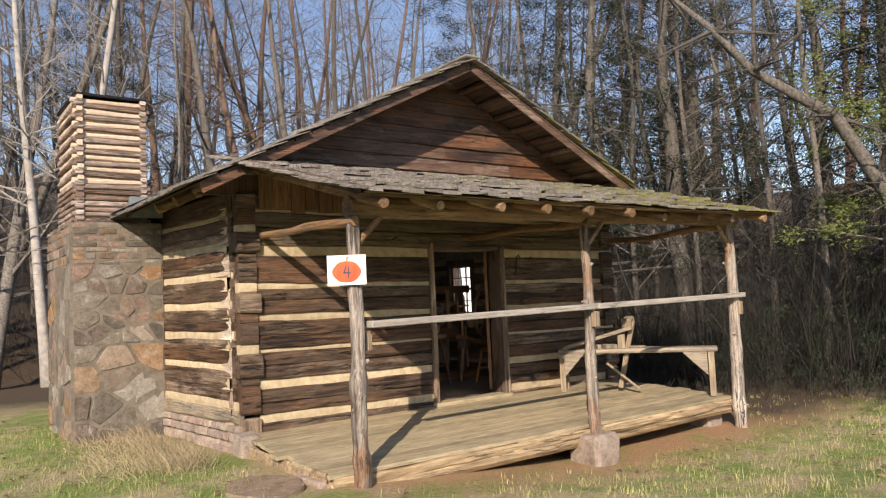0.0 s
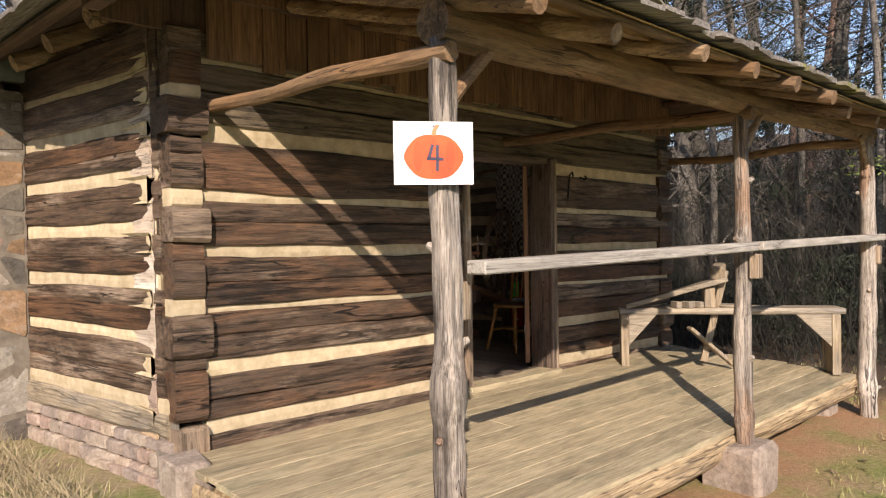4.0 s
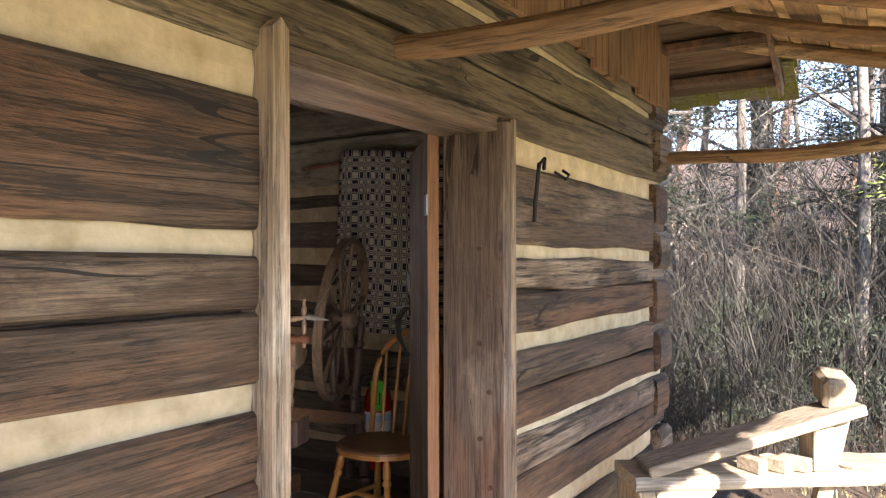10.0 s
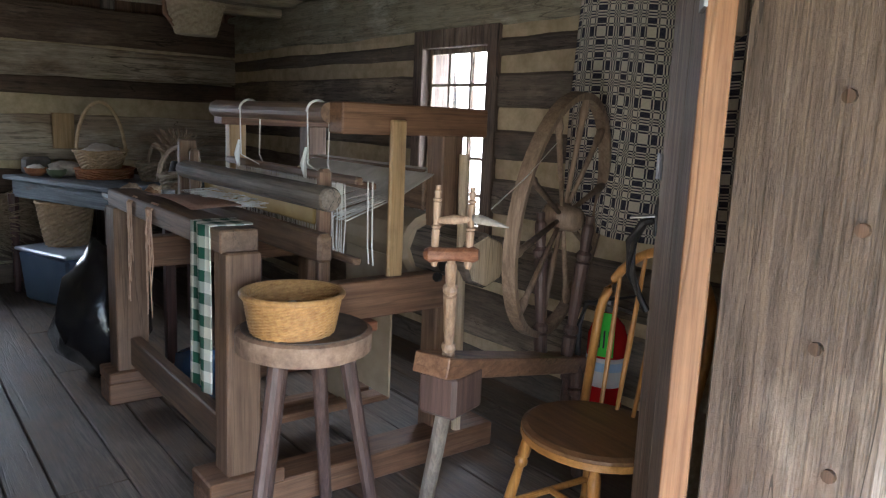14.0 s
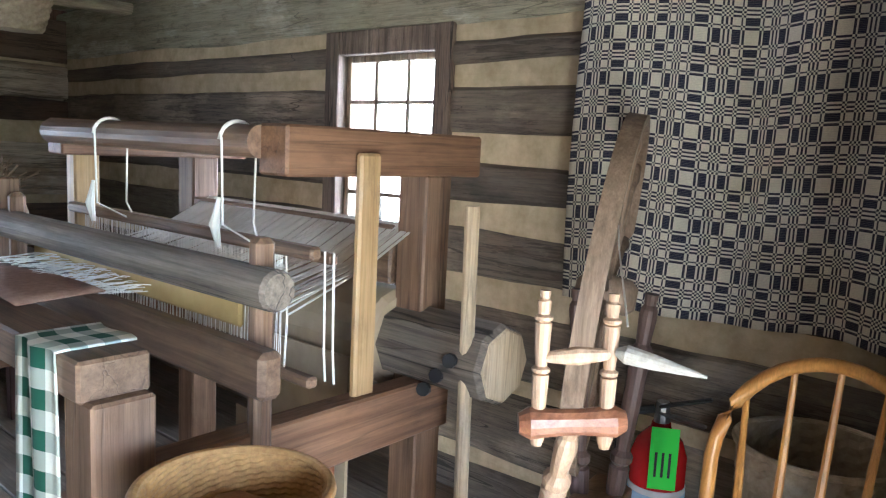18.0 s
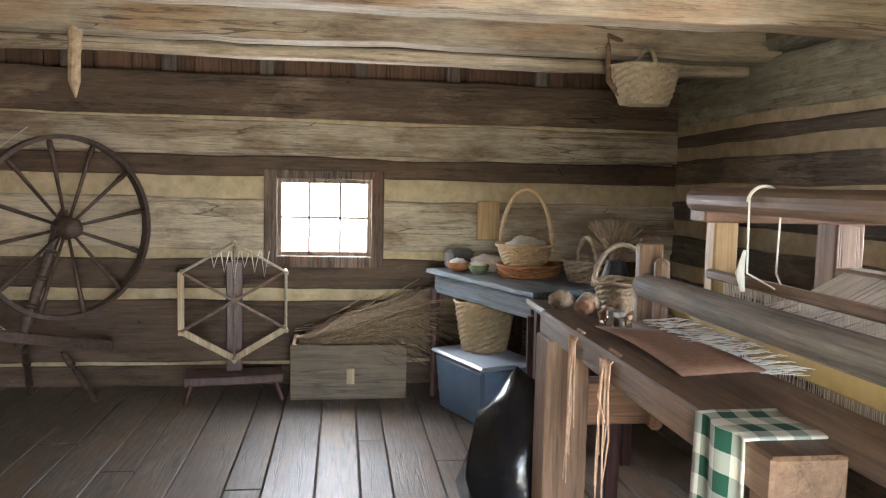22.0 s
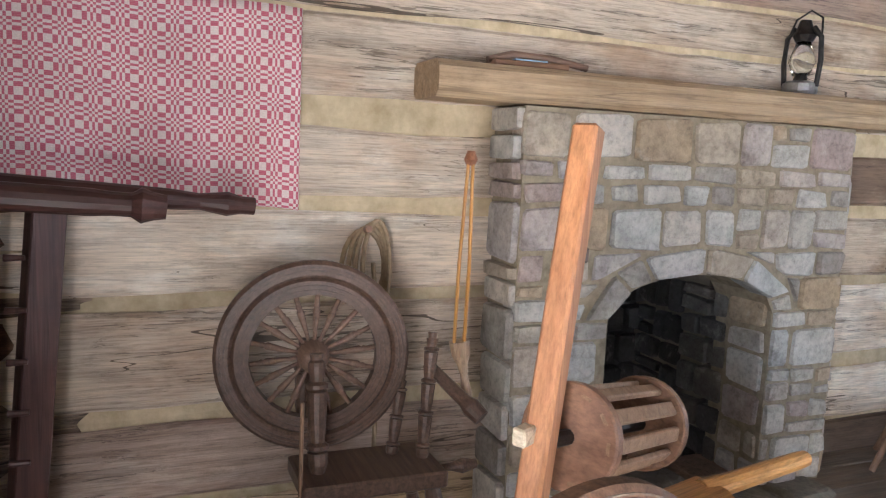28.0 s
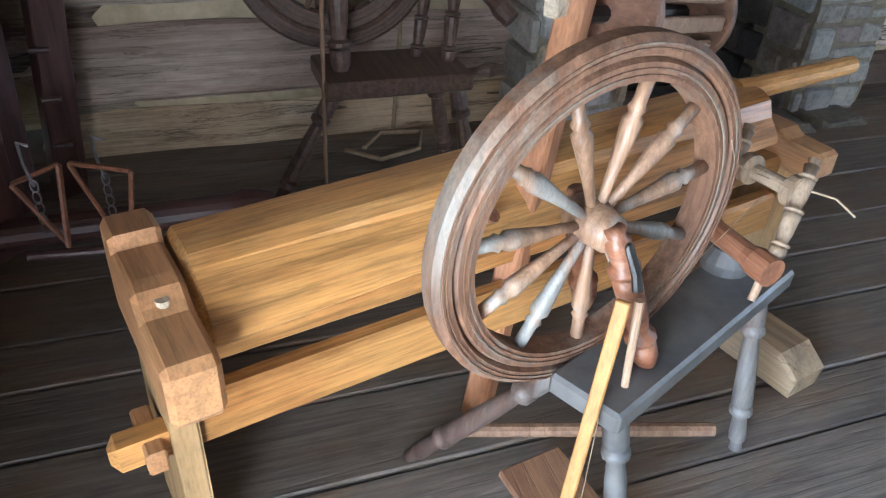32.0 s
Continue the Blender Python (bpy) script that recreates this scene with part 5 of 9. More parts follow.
# ---- windows ----
def window(name, label, axis, a0, a1, t_in, t_out, z0, z1, cols, rows, casing, jamb, meeting=None, top=0.0):
    """A small sash window in a log wall; a: along the wall, t: through it."""
    win = tagged(new(name), label, "window", kind="structure")

    def b(a, c, t0, t1, e0, e1, bev=0.004):
        return box(a, c, t0, t1, e0, e1, None, bev) if axis == "x" else box(t0, t1, a, c, e0, e1, None, bev)

    s = 1 if t_out > t_in else -1
    ti = t_in - s * 0.012
    for lo, hi in ((a0 - casing, a0), (a1, a1 + casing)):
        part("casing", b(lo, hi, *sorted((ti, t_out)), z0 - 0.075, z1 + casing * 0.7 + top), jamb, win)
    part("casing", b(a0, a1, *sorted((ti + s * 0.004, t_out)), z1, z1 + casing * 0.7 + top), jamb, win)
    part("window_sill", b(a0 - 0.0, a1, *sorted((ti - s * 0.01, t_out)), z0 - 0.075, z0), jamb, win)
    tm = t_in + s * 0.055
    t0, t1 = tm - 0.014, tm + 0.014
    st = 0.028
    sash = part("sash", b(a0, a0 + st, t0, t1, z0, z1), CASING_PALE, win)
    part("stile", b(a1 - st, a1, t0, t1, z0, z1), sash.data.materials[0], sash)
    part("rail", b(a0 + st, a1 - st, t0, t1, z0, z0 + st), sash.data.materials[0], sash)
    part("rail", b(a0 + st, a1 - st, t0, t1, z1 - st, z1), sash.data.materials[0], sash)
    for k in range(1, cols):
        aa = a0 + (a1 - a0) * k / cols
        part("muntin", b(aa - 0.008, aa + 0.008, t0, t1, z0 + st, z1 - st, 0.002), sash.data.materials[0], sash)
    for k in range(1, rows):
        zz = z0 + (z1 - z0) * k / rows
        hw = 0.02 if meeting == k else 0.008
        part("muntin", b(a0 + st, a1 - st, t0 + 0.001, t1 - 0.001, zz - hw, zz + hw, 0.002), sash.data.materials[0], sash)
    for i in range(cols):
        for k in range(rows):
            pa, pb = a0 + (a1 - a0) * i / cols + 0.009, a0 + (a1 - a0) * (i + 1) / cols - 0.009
            qa, qb = z0 + (z1 - z0) * k / rows + 0.009, z0 + (z1 - z0) * (k + 1) / rows - 0.009
            pane = part("pane", b(pa, pb, tm - 0.0015, tm + 0.0015, qa, qb, 0), GLASS, win)
            pane.visible_shadow = False
    return win


window("window_1", "many-paned sash window with a weathered wooden frame", "y", 9.965, 10.52, 8.55, 8.78, 1.19, 2.165, 3, 5, 0.085, CASING_Z, 3, 0.04)
window("window_2", "small six-pane window in a dark frame", "x", 5.785, 6.405, 13.24, 13.42, 1.32, 1.832, 3, 2, 0.085, CASING_Z)

# ---- fireplace ----
fire = tagged(new("fireplace"), "grey field stone fireplace with an arched opening", "fireplace", kind="structure")
FX, FY0, FY1, FTOP = 3.775, 9.245, 10.795, 1.95
OY0, OY1, OS, OT = 9.64, 10.43, 1.2, 1.36


def arch_top(u):
    s = (u - (OY0 + OY1) / 2) / ((OY1 - OY0) / 2)
    return OS + (OT - OS) * math.sqrt(max(0, 1 - s * s)) if abs(s) < 1 else 0.0


face = lambda u, zz: pose(FX, u, zz, 0, 0, 90)


MU, MA, MB = (OY0 + OY1) / 2, (OY1 - OY0) / 2, OT - OS
RINGW = 0.11


def round_mouth(poly):
    """Keeps a stone out of the opening and off the arch stones."""
    cu, cz = sum(q[0] for q in poly) / len(poly), sum(q[1] for q in poly) / len(poly)
    if cz < OS:
        if cu < MU:
            return clip_half(poly, 1, 0, OY0)
        return clip_half(poly, -1, 0, -OY1)
    a, b = MA + RINGW, MB + RINGW
    k = math.hypot((cu - MU) / a, (cz - OS) / b)
    if k < 0.55:
        return []
    pu, pz = (cu - MU) / k, (cz - OS) / k
    nu, nz = pu / a ** 2, pz / b ** 2
    return clip_half(poly, -nu, -nz, -(nu * (MU + pu) + nz * (OS + pz)))


for zz0, zz1, lo, hi, wide, sd in ((0.45, OS, 0.1, 0.17, (0.13, 0.26), 21), (OS, 1.62, 0.1, 0.16, (0.12, 0.25), 24), (1.62, 1.775, 0.07, 0.09, (0.12, 0.22), 27), (1.775, FTOP, 0.16, 0.18, (0.15, 0.27), 29)):
    coursed(fire, FY0, FY1, zz0, zz1, face, STONE_IN, lo, hi, wide, sd, 0.1, 0.012, round_mouth)
rnd = random.Random(52)
angles = [0.0]
while angles[-1] < math.pi - 0.3:
    angles.append(angles[-1] + rnd.uniform(0.3, 0.72))
angles[-1] = math.pi
for a0, a1 in zip(angles, angles[1:]):
    poly = [(MU - q * math.cos(a), OS + w * math.sin(a)) for a, q, w in ((a0, MA, MB), (a0, MA + RINGW, MB + RINGW), (a1, MA + RINGW, MB + RINGW), (a1, MA, MB))]
    bm, cu, cz = field_stone(poly[::-1], 0.1, 0.012, rnd, False)
    part("arch_stone", bm, STONE_IN, fire).matrix_basis = face(cu, cz)
coursed(fire, 3.585, 3.815, 0.45, FTOP, lambda u, zz: pose(u, FY0 + 0.035, zz), STONE_IN, 0.12, 0.24, (0.2, 0.26), 61, 0.1, 0.014)
coursed(fire, 3.585, 3.815, 0.45, FTOP, lambda u, zz: pose(u, FY1 - 0.035, zz, 0, 0, 180), STONE_IN, 0.1, 0.17, (0.1, 0.2), 62, 0.1, 0.014, None, True)
# mortar body with the opening cut through it
bm = bmesh.new()
prev = None
N = 18
us = [FY0 + 0.01] + [OY0 + (OY1 - OY0) * k / N for k in range(N + 1)] + [FY1 - 0.01]
for u0, u1 in zip(us, us[1:]):
    lo0 = max(arch_top(u0 + 1e-6), OS) if u0 >= OY0 - 1e-6 and u1 <= OY1 + 1e-6 else 0.4
    lo1 = max(arch_top(u1 - 1e-6), OS) if u0 >= OY0 - 1e-6 and u1 <= OY1 + 1e-6 else 0.4
    vs = [bm.verts.new(v) for v in ((3.5, u0, lo0), (3.81, u0, lo0), (3.81, u1, lo1), (3.5, u1, lo1), (3.5, u0, FTOP), (3.81, u0, FTOP), (3.81, u1, FTOP), (3.5, u1, FTOP))]
    for f in ((0, 3, 2, 1), (4, 5, 6, 7), (0, 1, 5, 4), (1, 2, 6, 5), (2, 3, 7, 6), (3, 0, 4, 7)):
        bm.faces.new([vs[k] for k in f])
bmesh.ops.remove_doubles(bm, verts=bm.verts[:], dist=0.0005)
part("mortar", bm, MORTAR_IN, fire)
# firebox
part("firebox_back", box(2.82, 2.9, OY0 - 0.1, OY1 + 0.1, 0.35, 1.75), STONE_SOOT, fire)
part("firebox_side", box(2.85, 3.55, OY0 - 0.12, OY0 - 0.05, 0.35, 1.75), STONE_SOOT, fire)
part("firebox_side", box(2.85, 3.55, OY1 + 0.05, OY1 + 0.12, 0.35, 1.75), STONE_SOOT, fire)
part("firebox_top", box(2.85, 3.55, OY0 - 0.1, OY1 + 0.1, 1.6, 1.7), STONE_SOOT, fire)
coursed(fire, 2.95, 3.28, 0.45, 1.24, lambda u, zz: pose(u, OY1 + 0.022, zz), STONE_SOOT, 0.1, 0.17, (0.1, 0.24), 31, 0.08, 0.018)
coursed(fire, 3.28, 3.58, 0.45, 1.24, lambda u, zz: pose(u, OY1 + 0.022, zz), STONE_SMOKED, 0.1, 0.17, (0.1, 0.22), 36, 0.08, 0.018)
coursed(fire, 3.58, 3.8, 0.45, 1.24, lambda u, zz: pose(u, OY1 + 0.022, zz), STONE_IN, 0.1, 0.17, (0.1, 0.2), 32, 0.08, 0.018)
coursed(fire, 2.95, 3.8, 0.45, 1.24, lambda u, zz: pose(u, OY0 - 0.022, zz, 0, 0, 180), STONE_SOOT, 0.1, 0.17, (0.1, 0.24), 33, 0.08, 0.018, None, True)
coursed(fire, OY0 - 0.05, OY1 + 0.05, 0.45, 1.6, lambda u, zz: pose(2.93, u, zz, 0, 0, 90), STONE_SOOT, 0.1, 0.17, (0.12, 0.26), 35, 0.08, 0.018)
for i in range(4):
    for k in range(5):
        rnd = random.Random(i * 9 + k)
        bm = chip_stone(0.26, 0.05, 0.25, i * 5 + k)
        ob = part("hearth_stone", bm, STONE_SOOT if i < 2 else STONE, fire)
        ob.matrix_basis = pose(3.02 + 0.28 * i, 9.52 + 0.27 * k, 0.445, -90, 0, 90) @ pose(0, 0, 0, 0, rnd.uniform(-4, 4), 0)
mantel = tagged(mesh_ob("mantel_shelf", log_piece(8.93, 11.12, 3.6, 3.83, 1.955, 2.075, "y", seed=3, rough=0.004), wood((0.4, 0.27, 0.15), (0.6, 0.44, 0.28), "y", 0.7, 40, 0.25, 0.3)), "heavy pine mantel beam over the fireplace", "mantel")

# ---- chimney outside ----
chim = tagged(new("chimney"), "field stone chimney with a stacked lath and clay flue", "chimney", kind="structure")
CX0, CX1, CY0, CY1 = 2.44, 3.42, 9.3, 10.75
part("mortar", box(CX0 - 0.012, CX1, CY0 - 0.012, CY0 + 0.3, 0.0, 2.66), MORTAR, chim)
part("mortar", box(CX0 - 0.004, CX1, CY1 - 0.3, CY1 - 0.02, 0.0, 2.66), MORTAR, chim)
part("mortar", box(CX0 - 0.012, CX0 + 0.4, CY0 + 0.3, CY1 - 0.3, 0.0, 2.66), MORTAR, chim)
part("mortar", box(CX0 + 0.4, CX1, CY0 + 0.3, CY1 - 0.3, 1.8, 2.66), MORTAR, chim)
front = lambda u, zz: pose(u, CY0 + 0.032, zz)
flank = lambda u, zz: pose(CX0 + 0.032, u, zz, 0, 0, -90)
rubble(chim, CX0, CX1, 0.1, 1.3, front, STONE, 0.22, 0.42, (0.14, 0.44), 41, 0.1, 0.034, False, 0.75, 1.5)
rubble(chim, CX0, CX1, 1.3, 2.2, front, STONE, 0.14, 0.26, (0.1, 0.34), 42, 0.1, 0.032, False, 0.7, 1.7)
coursed(chim, CX0, CX1, 2.2, 2.68, front, STONE, 0.05, 0.11, (0.12, 0.32), 43, 0.1, 0.02)
rubble(chim, CY0, CY1, 0.1, 2.2, flank, STONE, 0.18, 0.36, (0.14, 0.44), 45, 0.1, 0.034, True, 0.7, 1.6)
coursed(chim, CY0, CY1, 2.2, 2.68, flank, STONE, 0.06, 0.12, (0.14, 0.32), 46, 0.1, 0.02, None, True)
SX0, SX1, SY0, SY1 = 2.53, 3.28, 9.42, 10.5
LATH = hewn((0.1, 0.07, 0.055), (0.3, 0.235, 0.195), (0.56, 0.47, 0.41), (0.36, 0.24, 0.17), "x", 0.8, (0.52, 0.64), 0.8, 0.35, 0.5, relief=0.7, sharp=0.7)
CLAY = plain("clay_daub", (0.56, 0.43, 0.31), (0.74, 0.6, 0.46), 12, 0.95, 0.4)
part("clay", box(SX0 + 0.04, SX1 - 0.04, SY0 + 0.04, SY1 - 0.04, 2.6, 4.12), CLAY, chim)
for i in range(22):
    z0 = 2.68 + i * 0.066
    rnd = random.Random(i)
    up = i > 5
    mat = CLAY if (up and i % 2) else LATH
    o = rnd.uniform(-0.025, 0.025)
    part("lath", log_piece(SX0 + o - 0.03, SX1 + 0.03 + o, SY0 + (0.012 if mat is CLAY else -0.012), SY0 + 0.07, z0 + 0.003, z0 + 0.052, "x", seed=i, rough=0.012, arris=0.006), mat, chim)
    part("lath", log_piece(SY0 - 0.03, SY1 + 0.03, SX0 + (0.012 if mat is CLAY else -0.012), SX0 + 0.07, z0 + 0.033, z0 + 0.08, "y", seed=i + 40, rough=0.012, arris=0.006), mat, chim)
    part("lath", log_piece(SY0 - 0.03, SY1 + 0.03, SX1 - 0.06, SX1 + 0.005, z0 + 0.033, z0 + 0.08, "y", seed=i + 70, rough=0.008), LATH, chim)
flash = tagged(mesh_ob("roof_flashing", block((2.84, 9.2, 2.76), (3.32, 9.12, 2.99), 0.3, 0.006, None, 0.001), STEEL), "grey sheet-metal flashing where the roof meets the chimney", "flashing")
part("cap", box(SX0 - 0.02, SX1 + 0.02, SY0 - 0.03, SY1 + 0.03, 4.14, 4.17, None, 0.004), IRON, chim)

# ---- hooks on the front wall ----
hook = thing("wall_hook", "long rusty iron hook hanging on the log wall", "hook")
part("rod", tube([(7.3, 7.36, 2.12), (7.26, 7.34, 2.15), (7.235, 7.35, 2.13), (7.225, 7.36, 2.0), (7.225, 7.365, 1.92)], 0.008), IRON, hook)
part("eye", tube([(7.42, 7.37, 2.12), (7.44, 7.33, 2.09), (7.47, 7.33, 2.11), (7.48, 7.36, 2.13)], 0.006), IRON, hook)

# ---- wood around the cabin ----
BARK = plain("bark_grey", (0.04, 0.034, 0.029), (0.22, 0.2, 0.17), 26, 0.9, 0.8, 0, 0.5)
BARK_PALE = plain("bark_pale", (0.26, 0.24, 0.21), (0.5, 0.47, 0.43), 7, 0.85, 0.4, 0, 0.12)
BARK_RED = plain("bark_red", (0.06, 0.038, 0.028), (0.27, 0.17, 0.125), 26, 0.9, 0.8, 0, 0.3)
TWIG = plain("twig", (0.012, 0.011, 0.008), (0.055, 0.052, 0.042), 3.0, 0.9, 0.2, 0, 0.4)
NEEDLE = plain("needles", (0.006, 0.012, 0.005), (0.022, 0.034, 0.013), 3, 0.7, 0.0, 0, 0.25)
# juniper foliage with sunlight painted into its colour, far brighter than NEEDLE
NEEDLE_SUN = plain("sunlit_sprays", (0.08, 0.13, 0.022), (0.26, 0.31, 0.075), 3, 0.7, 0.0, 0, 0.2)


def limb(bm, p, d, length, r, depth, rnd, seg, droop=0.0):
    """One limb, its side limbs and twigs."""
    n = 5 if depth > 1 else 4
    pts, rad = [p], [r]
    q = p.copy()
    for i in range(n):
        d = (d + Vector((rnd.uniform(-1, 1), rnd.uniform(-1, 1), rnd.uniform(-0.6, 0.8) - droop)) * 0.17).normalized()
        q = q + d * length / n
        pts.append(q.copy())
        rad.append(r * (1 - 0.8 * (i + 1) / n))
    tube(pts, rad, bm, seg)
    if depth > 0:
        kids = rnd.randint(3, 5) if depth > 1 else rnd.randint(3, 4)
        for _ in range(kids):
            k = rnd.randint(1, n)
            side = Vector((rnd.uniform(-1, 1), rnd.uniform(-1, 1), rnd.uniform(-0.2, 0.9))).normalized()
            limb(bm, pts[k], (d * 0.6 + side).normalized(), length * rnd.uniform(0.4, 0.62), max(0.004, rad[k] * 0.6), depth - 1, rnd, 4 if depth > 1 else 3)


def bare_tree(name, label, height, r, seed, bark, low=0.3, fork=False):
    rnd = random.Random(seed)
    tree = thing(name, label, "tree", group="bare woodland trees")
    bm = bmesh.new()
    stems = 2 if fork else 1
    crown = bmesh.new()
    for st in range(stems):
        pts, rad = [], []
        lean = Vector((rnd.uniform(-0.06, 0.06) + (0.13 * (st * 2 - 1) if fork else 0), rnd.uniform(-0.06, 0.06), 0))
        for i in range(12):
            s = i / 11
            pts.append(Vector((0, 0, -0.3)) + Vector((0, 0, height * s)) + lean * height * s + Vector((noise.noise((s * 3, seed, st)), noise.noise((s * 3, seed, 5 + st)), 0)) * 0.35 * s)
            rad.append(r * (1 - 0.86 * s) * (1.25 if i == 0 else 1))
        tube(pts, rad, bm, 9, 0.1)
        for k in range(30):
            s = low + (0.97 - low) * k / 29
            i = min(10, int(s * 11))
            p = pts[i].lerp(pts[i + 1], s * 11 - i)
            a = rnd.uniform(0, 6.28)
            d = Vector((math.cos(a), math.sin(a), rnd.uniform(0.25, 1.0))).normalized()
            limb(crown, p, d, height * rnd.uniform(0.1, 0.24) * (1.15 - 0.5 * s), r * rnd.uniform(0.16, 0.34) * (1.1 - s), 2, rnd, 4)
    part("trunk", bm, bark, tree, smooth=True)
    part("crown", crown, bark, tree)
    return tree


def brush(seed, n, h, spread):
    """A thicket of thin stems and side twigs."""
    rnd = random.Random(seed)
    bm = bmesh.new()
    for _ in range(n):
        x, y = rnd.uniform(-spread, spread), rnd.uniform(-spread, spread)
        hh = h * rnd.uniform(0.35, 1.1)
        d = Vector((rnd.uniform(-0.5, 0.5), rnd.uniform(-0.5, 0.5), 1)).normalized()
        p = Vector((x, y, -0.2))
        pts, rad = [p], [rnd.uniform(0.003, 0.01)]
        r0 = rad[0]
        for i in range(5):
            d = (d + Vector((rnd.uniform(-1, 1), rnd.uniform(-1, 1), rnd.uniform(-0.45, 0.5))) * 0.3).normalized()
            p = p + d * hh / 5
            pts.append(p)
            rad.append(r0 * (1 - 0.75 * (i + 1) / 5))
        tube(pts, rad, bm, 3)
        for _ in range(5):
            k = rnd.randint(1, 5)
            e = (d + Vector((rnd.uniform(-1, 1), rnd.uniform(-1, 1), rnd.uniform(-0.5, 0.8)))).normalized()
            a = pts[k] + e * hh * rnd.uniform(0.1, 0.25)
            b = a + (e + Vector((rnd.uniform(-1, 1), rnd.uniform(-1, 1), rnd.uniform(-0.6, 0.3))) * 0.6) * hh * rnd.uniform(0.08, 0.2)
            tube([pts[k], a, b], [0.003, 0.0025, 0.0015], bm, 3)
    return bm


def sprays(bm, at, d, n, rnd, size):
    """Flat evergreen sprays round a branch end."""
    for _ in range(n):
        c = at + Vector((rnd.gauss(0, 1), rnd.gauss(0, 1), rnd.gauss(0, 0.6))) * size * 2.2
        u = (d + Vector((rnd.uniform(-1, 1), rnd.uniform(-1, 1), rnd.uniform(-0.9, 0.5)))).normalized()
        v = u.cross(Vector((rnd.uniform(-1, 1), rnd.uniform(-1, 1), rnd.uniform(-1, 1)))).normalized()
        l, w = size * rnd.uniform(0.6, 1.5), size * rnd.uniform(0.1, 0.22)
        vs = [bm.verts.new(x) for x in (c, c + u * l * 0.4 + v * w, c + u * l, c + u * l * 0.4 - v * w)]
        bm.faces.new(vs)


def evergreen(name, label, height, r, seed, low, reach, mat, count=26, dense=70, size=0.16):
    rnd = random.Random(seed)
    tree = thing(name, label, "tree", group="evergreen trees")
    bm, leaf, br = bmesh.new(), bmesh.new(), bmesh.new()
    pts = [Vector((0.25 * noise.noise((i * 0.4, seed, 0)), 0.25 * noise.noise((i * 0.4, seed, 7)), -0.3 + height * i / 11)) for i in range(12)]
    tube(pts, [r * (1 - 0.88 * i / 11) for i in range(12)], bm, 10, 0.15)
    for k in range(count):
        s = low + (0.98 - low) * k / (count - 1)
        i = min(10, int(s * 11))
        p = pts[i].lerp(pts[i + 1], s * 11 - i)
        a = k * 2.4 + rnd.uniform(-0.5, 0.5)
        out = reach * (1.1 - 0.8 * s) * rnd.uniform(0.6, 1.15)
        d = Vector((math.cos(a), math.sin(a), rnd.uniform(-0.15, 0.35)))
        q = p + d * out
        m = p.lerp(q, 0.5) + Vector((0, 0, 0.15 * out * rnd.uniform(-0.5, 1)))
        tube([p, m, q], [r * 0.2 * (1.1 - s), r * 0.12 * (1.1 - s), 0.006], br, 5)
        for w in range(5):
            sprays(leaf, m.lerp(q, w / 4) + Vector((rnd.gauss(0, 0.25), rnd.gauss(0, 0.25), rnd.gauss(0, 0.15))), d.normalized(), dense // 5, rnd, size)
    part("trunk", bm, BARK, tree, smooth=True)
    tagged(part("branch_work", br, BARK, tree), kind="stuff")
    tagged(part("crown", leaf, mat, tree), kind="stuff")
    return tree


protos = [
    bare_tree("bare_tree", "tall bare grey-barked tree", 15, 0.12, 1, BARK, 0.16),
    bare_tree("bare_tree", "tall bare grey-barked tree", 17, 0.16, 2, BARK, 0.14),
    bare_tree("bare_tree", "slender bare grey tree", 12, 0.07, 3, BARK, 0.1),
    bare_tree("bare_tree", "tall reddish pine trunk", 19, 0.16, 4, BARK_RED, 0.3),
]
sycamore = bare_tree("pale_tree", "pale forked sycamore beside the chimney", 13, 0.12, 6, BARK_PALE, 0.3, True)
rnd = random.Random(77)
spots = []
for _ in range(2600):
    x, y = rnd.uniform(-16, 32), rnd.uniform(2.5, 44)
    wood_side = (y > 17.5 and x < 13) or (x > 12.6 and y > 1.0)
    if not wood_side or any((x - a) ** 2 + (y - b) ** 2 < 2.3 for a, b in spots):
        continue
    spots.append((x, y))
    if len(spots) >= 250:
        break
TIPS = {}


def clear_of_cabin(src, m):
    """Whether no limb of the tree reaches into the cabin or its porch."""
    if src.name not in TIPS:
        own = [c for c in src.children if c.name.startswith("crown")][0].data
        TIPS[src.name] = np.array([v.co[:] for v in own.vertices])
    w = TIPS[src.name] @ np.array(m.to_3x3()).T + np.array(m.translation)
    return not ((w[:, 0] > 2.9) & (w[:, 0] < 9.4) & (w[:, 1] > 4.8) & (w[:, 1] < 14.0) & (w[:, 2] < 4.8)).any()


first = set()
for k in range(24):
    m = pose(3.35, 17.0, ground_height(3.35, 17.0), 0, 0, -36 + 3 * k)
    if clear_of_cabin(sycamore, m):
        break
sycamore.matrix_basis = m
for i, (x, y) in enumerate(spots):
    src = protos[2 if x < 17 and x > 10 and y < 17 else (i % 4 if rnd.random() < 0.8 else 2)]
    k = rnd.uniform(0.75, 1.15)
    for _ in range(9):
        m = pose(x, y, ground_height(x, y), rnd.gauss(0, 7), rnd.gauss(0, 7), rnd.uniform(0, 360))
        if clear_of_cabin(src, m):
            break
    else:
        continue
    if src in first:
        t = copy_thing(src, m)
    else:
        first.add(src)
        t = src
        t.matrix_basis = m
for x, y in ((13.2, 8.9), (13.6, 10.2), (13.0, 11.5), (13.4, 6.6), (14.0, 7.87), (13.0, 13.2)):
    for k in range(12):
        m = pose(x, y, ground_height(x, y), 0, 3, x * 70 + 30 * k)
        if clear_of_cabin(protos[2], m):
            copy_thing(protos[2], m)
            break

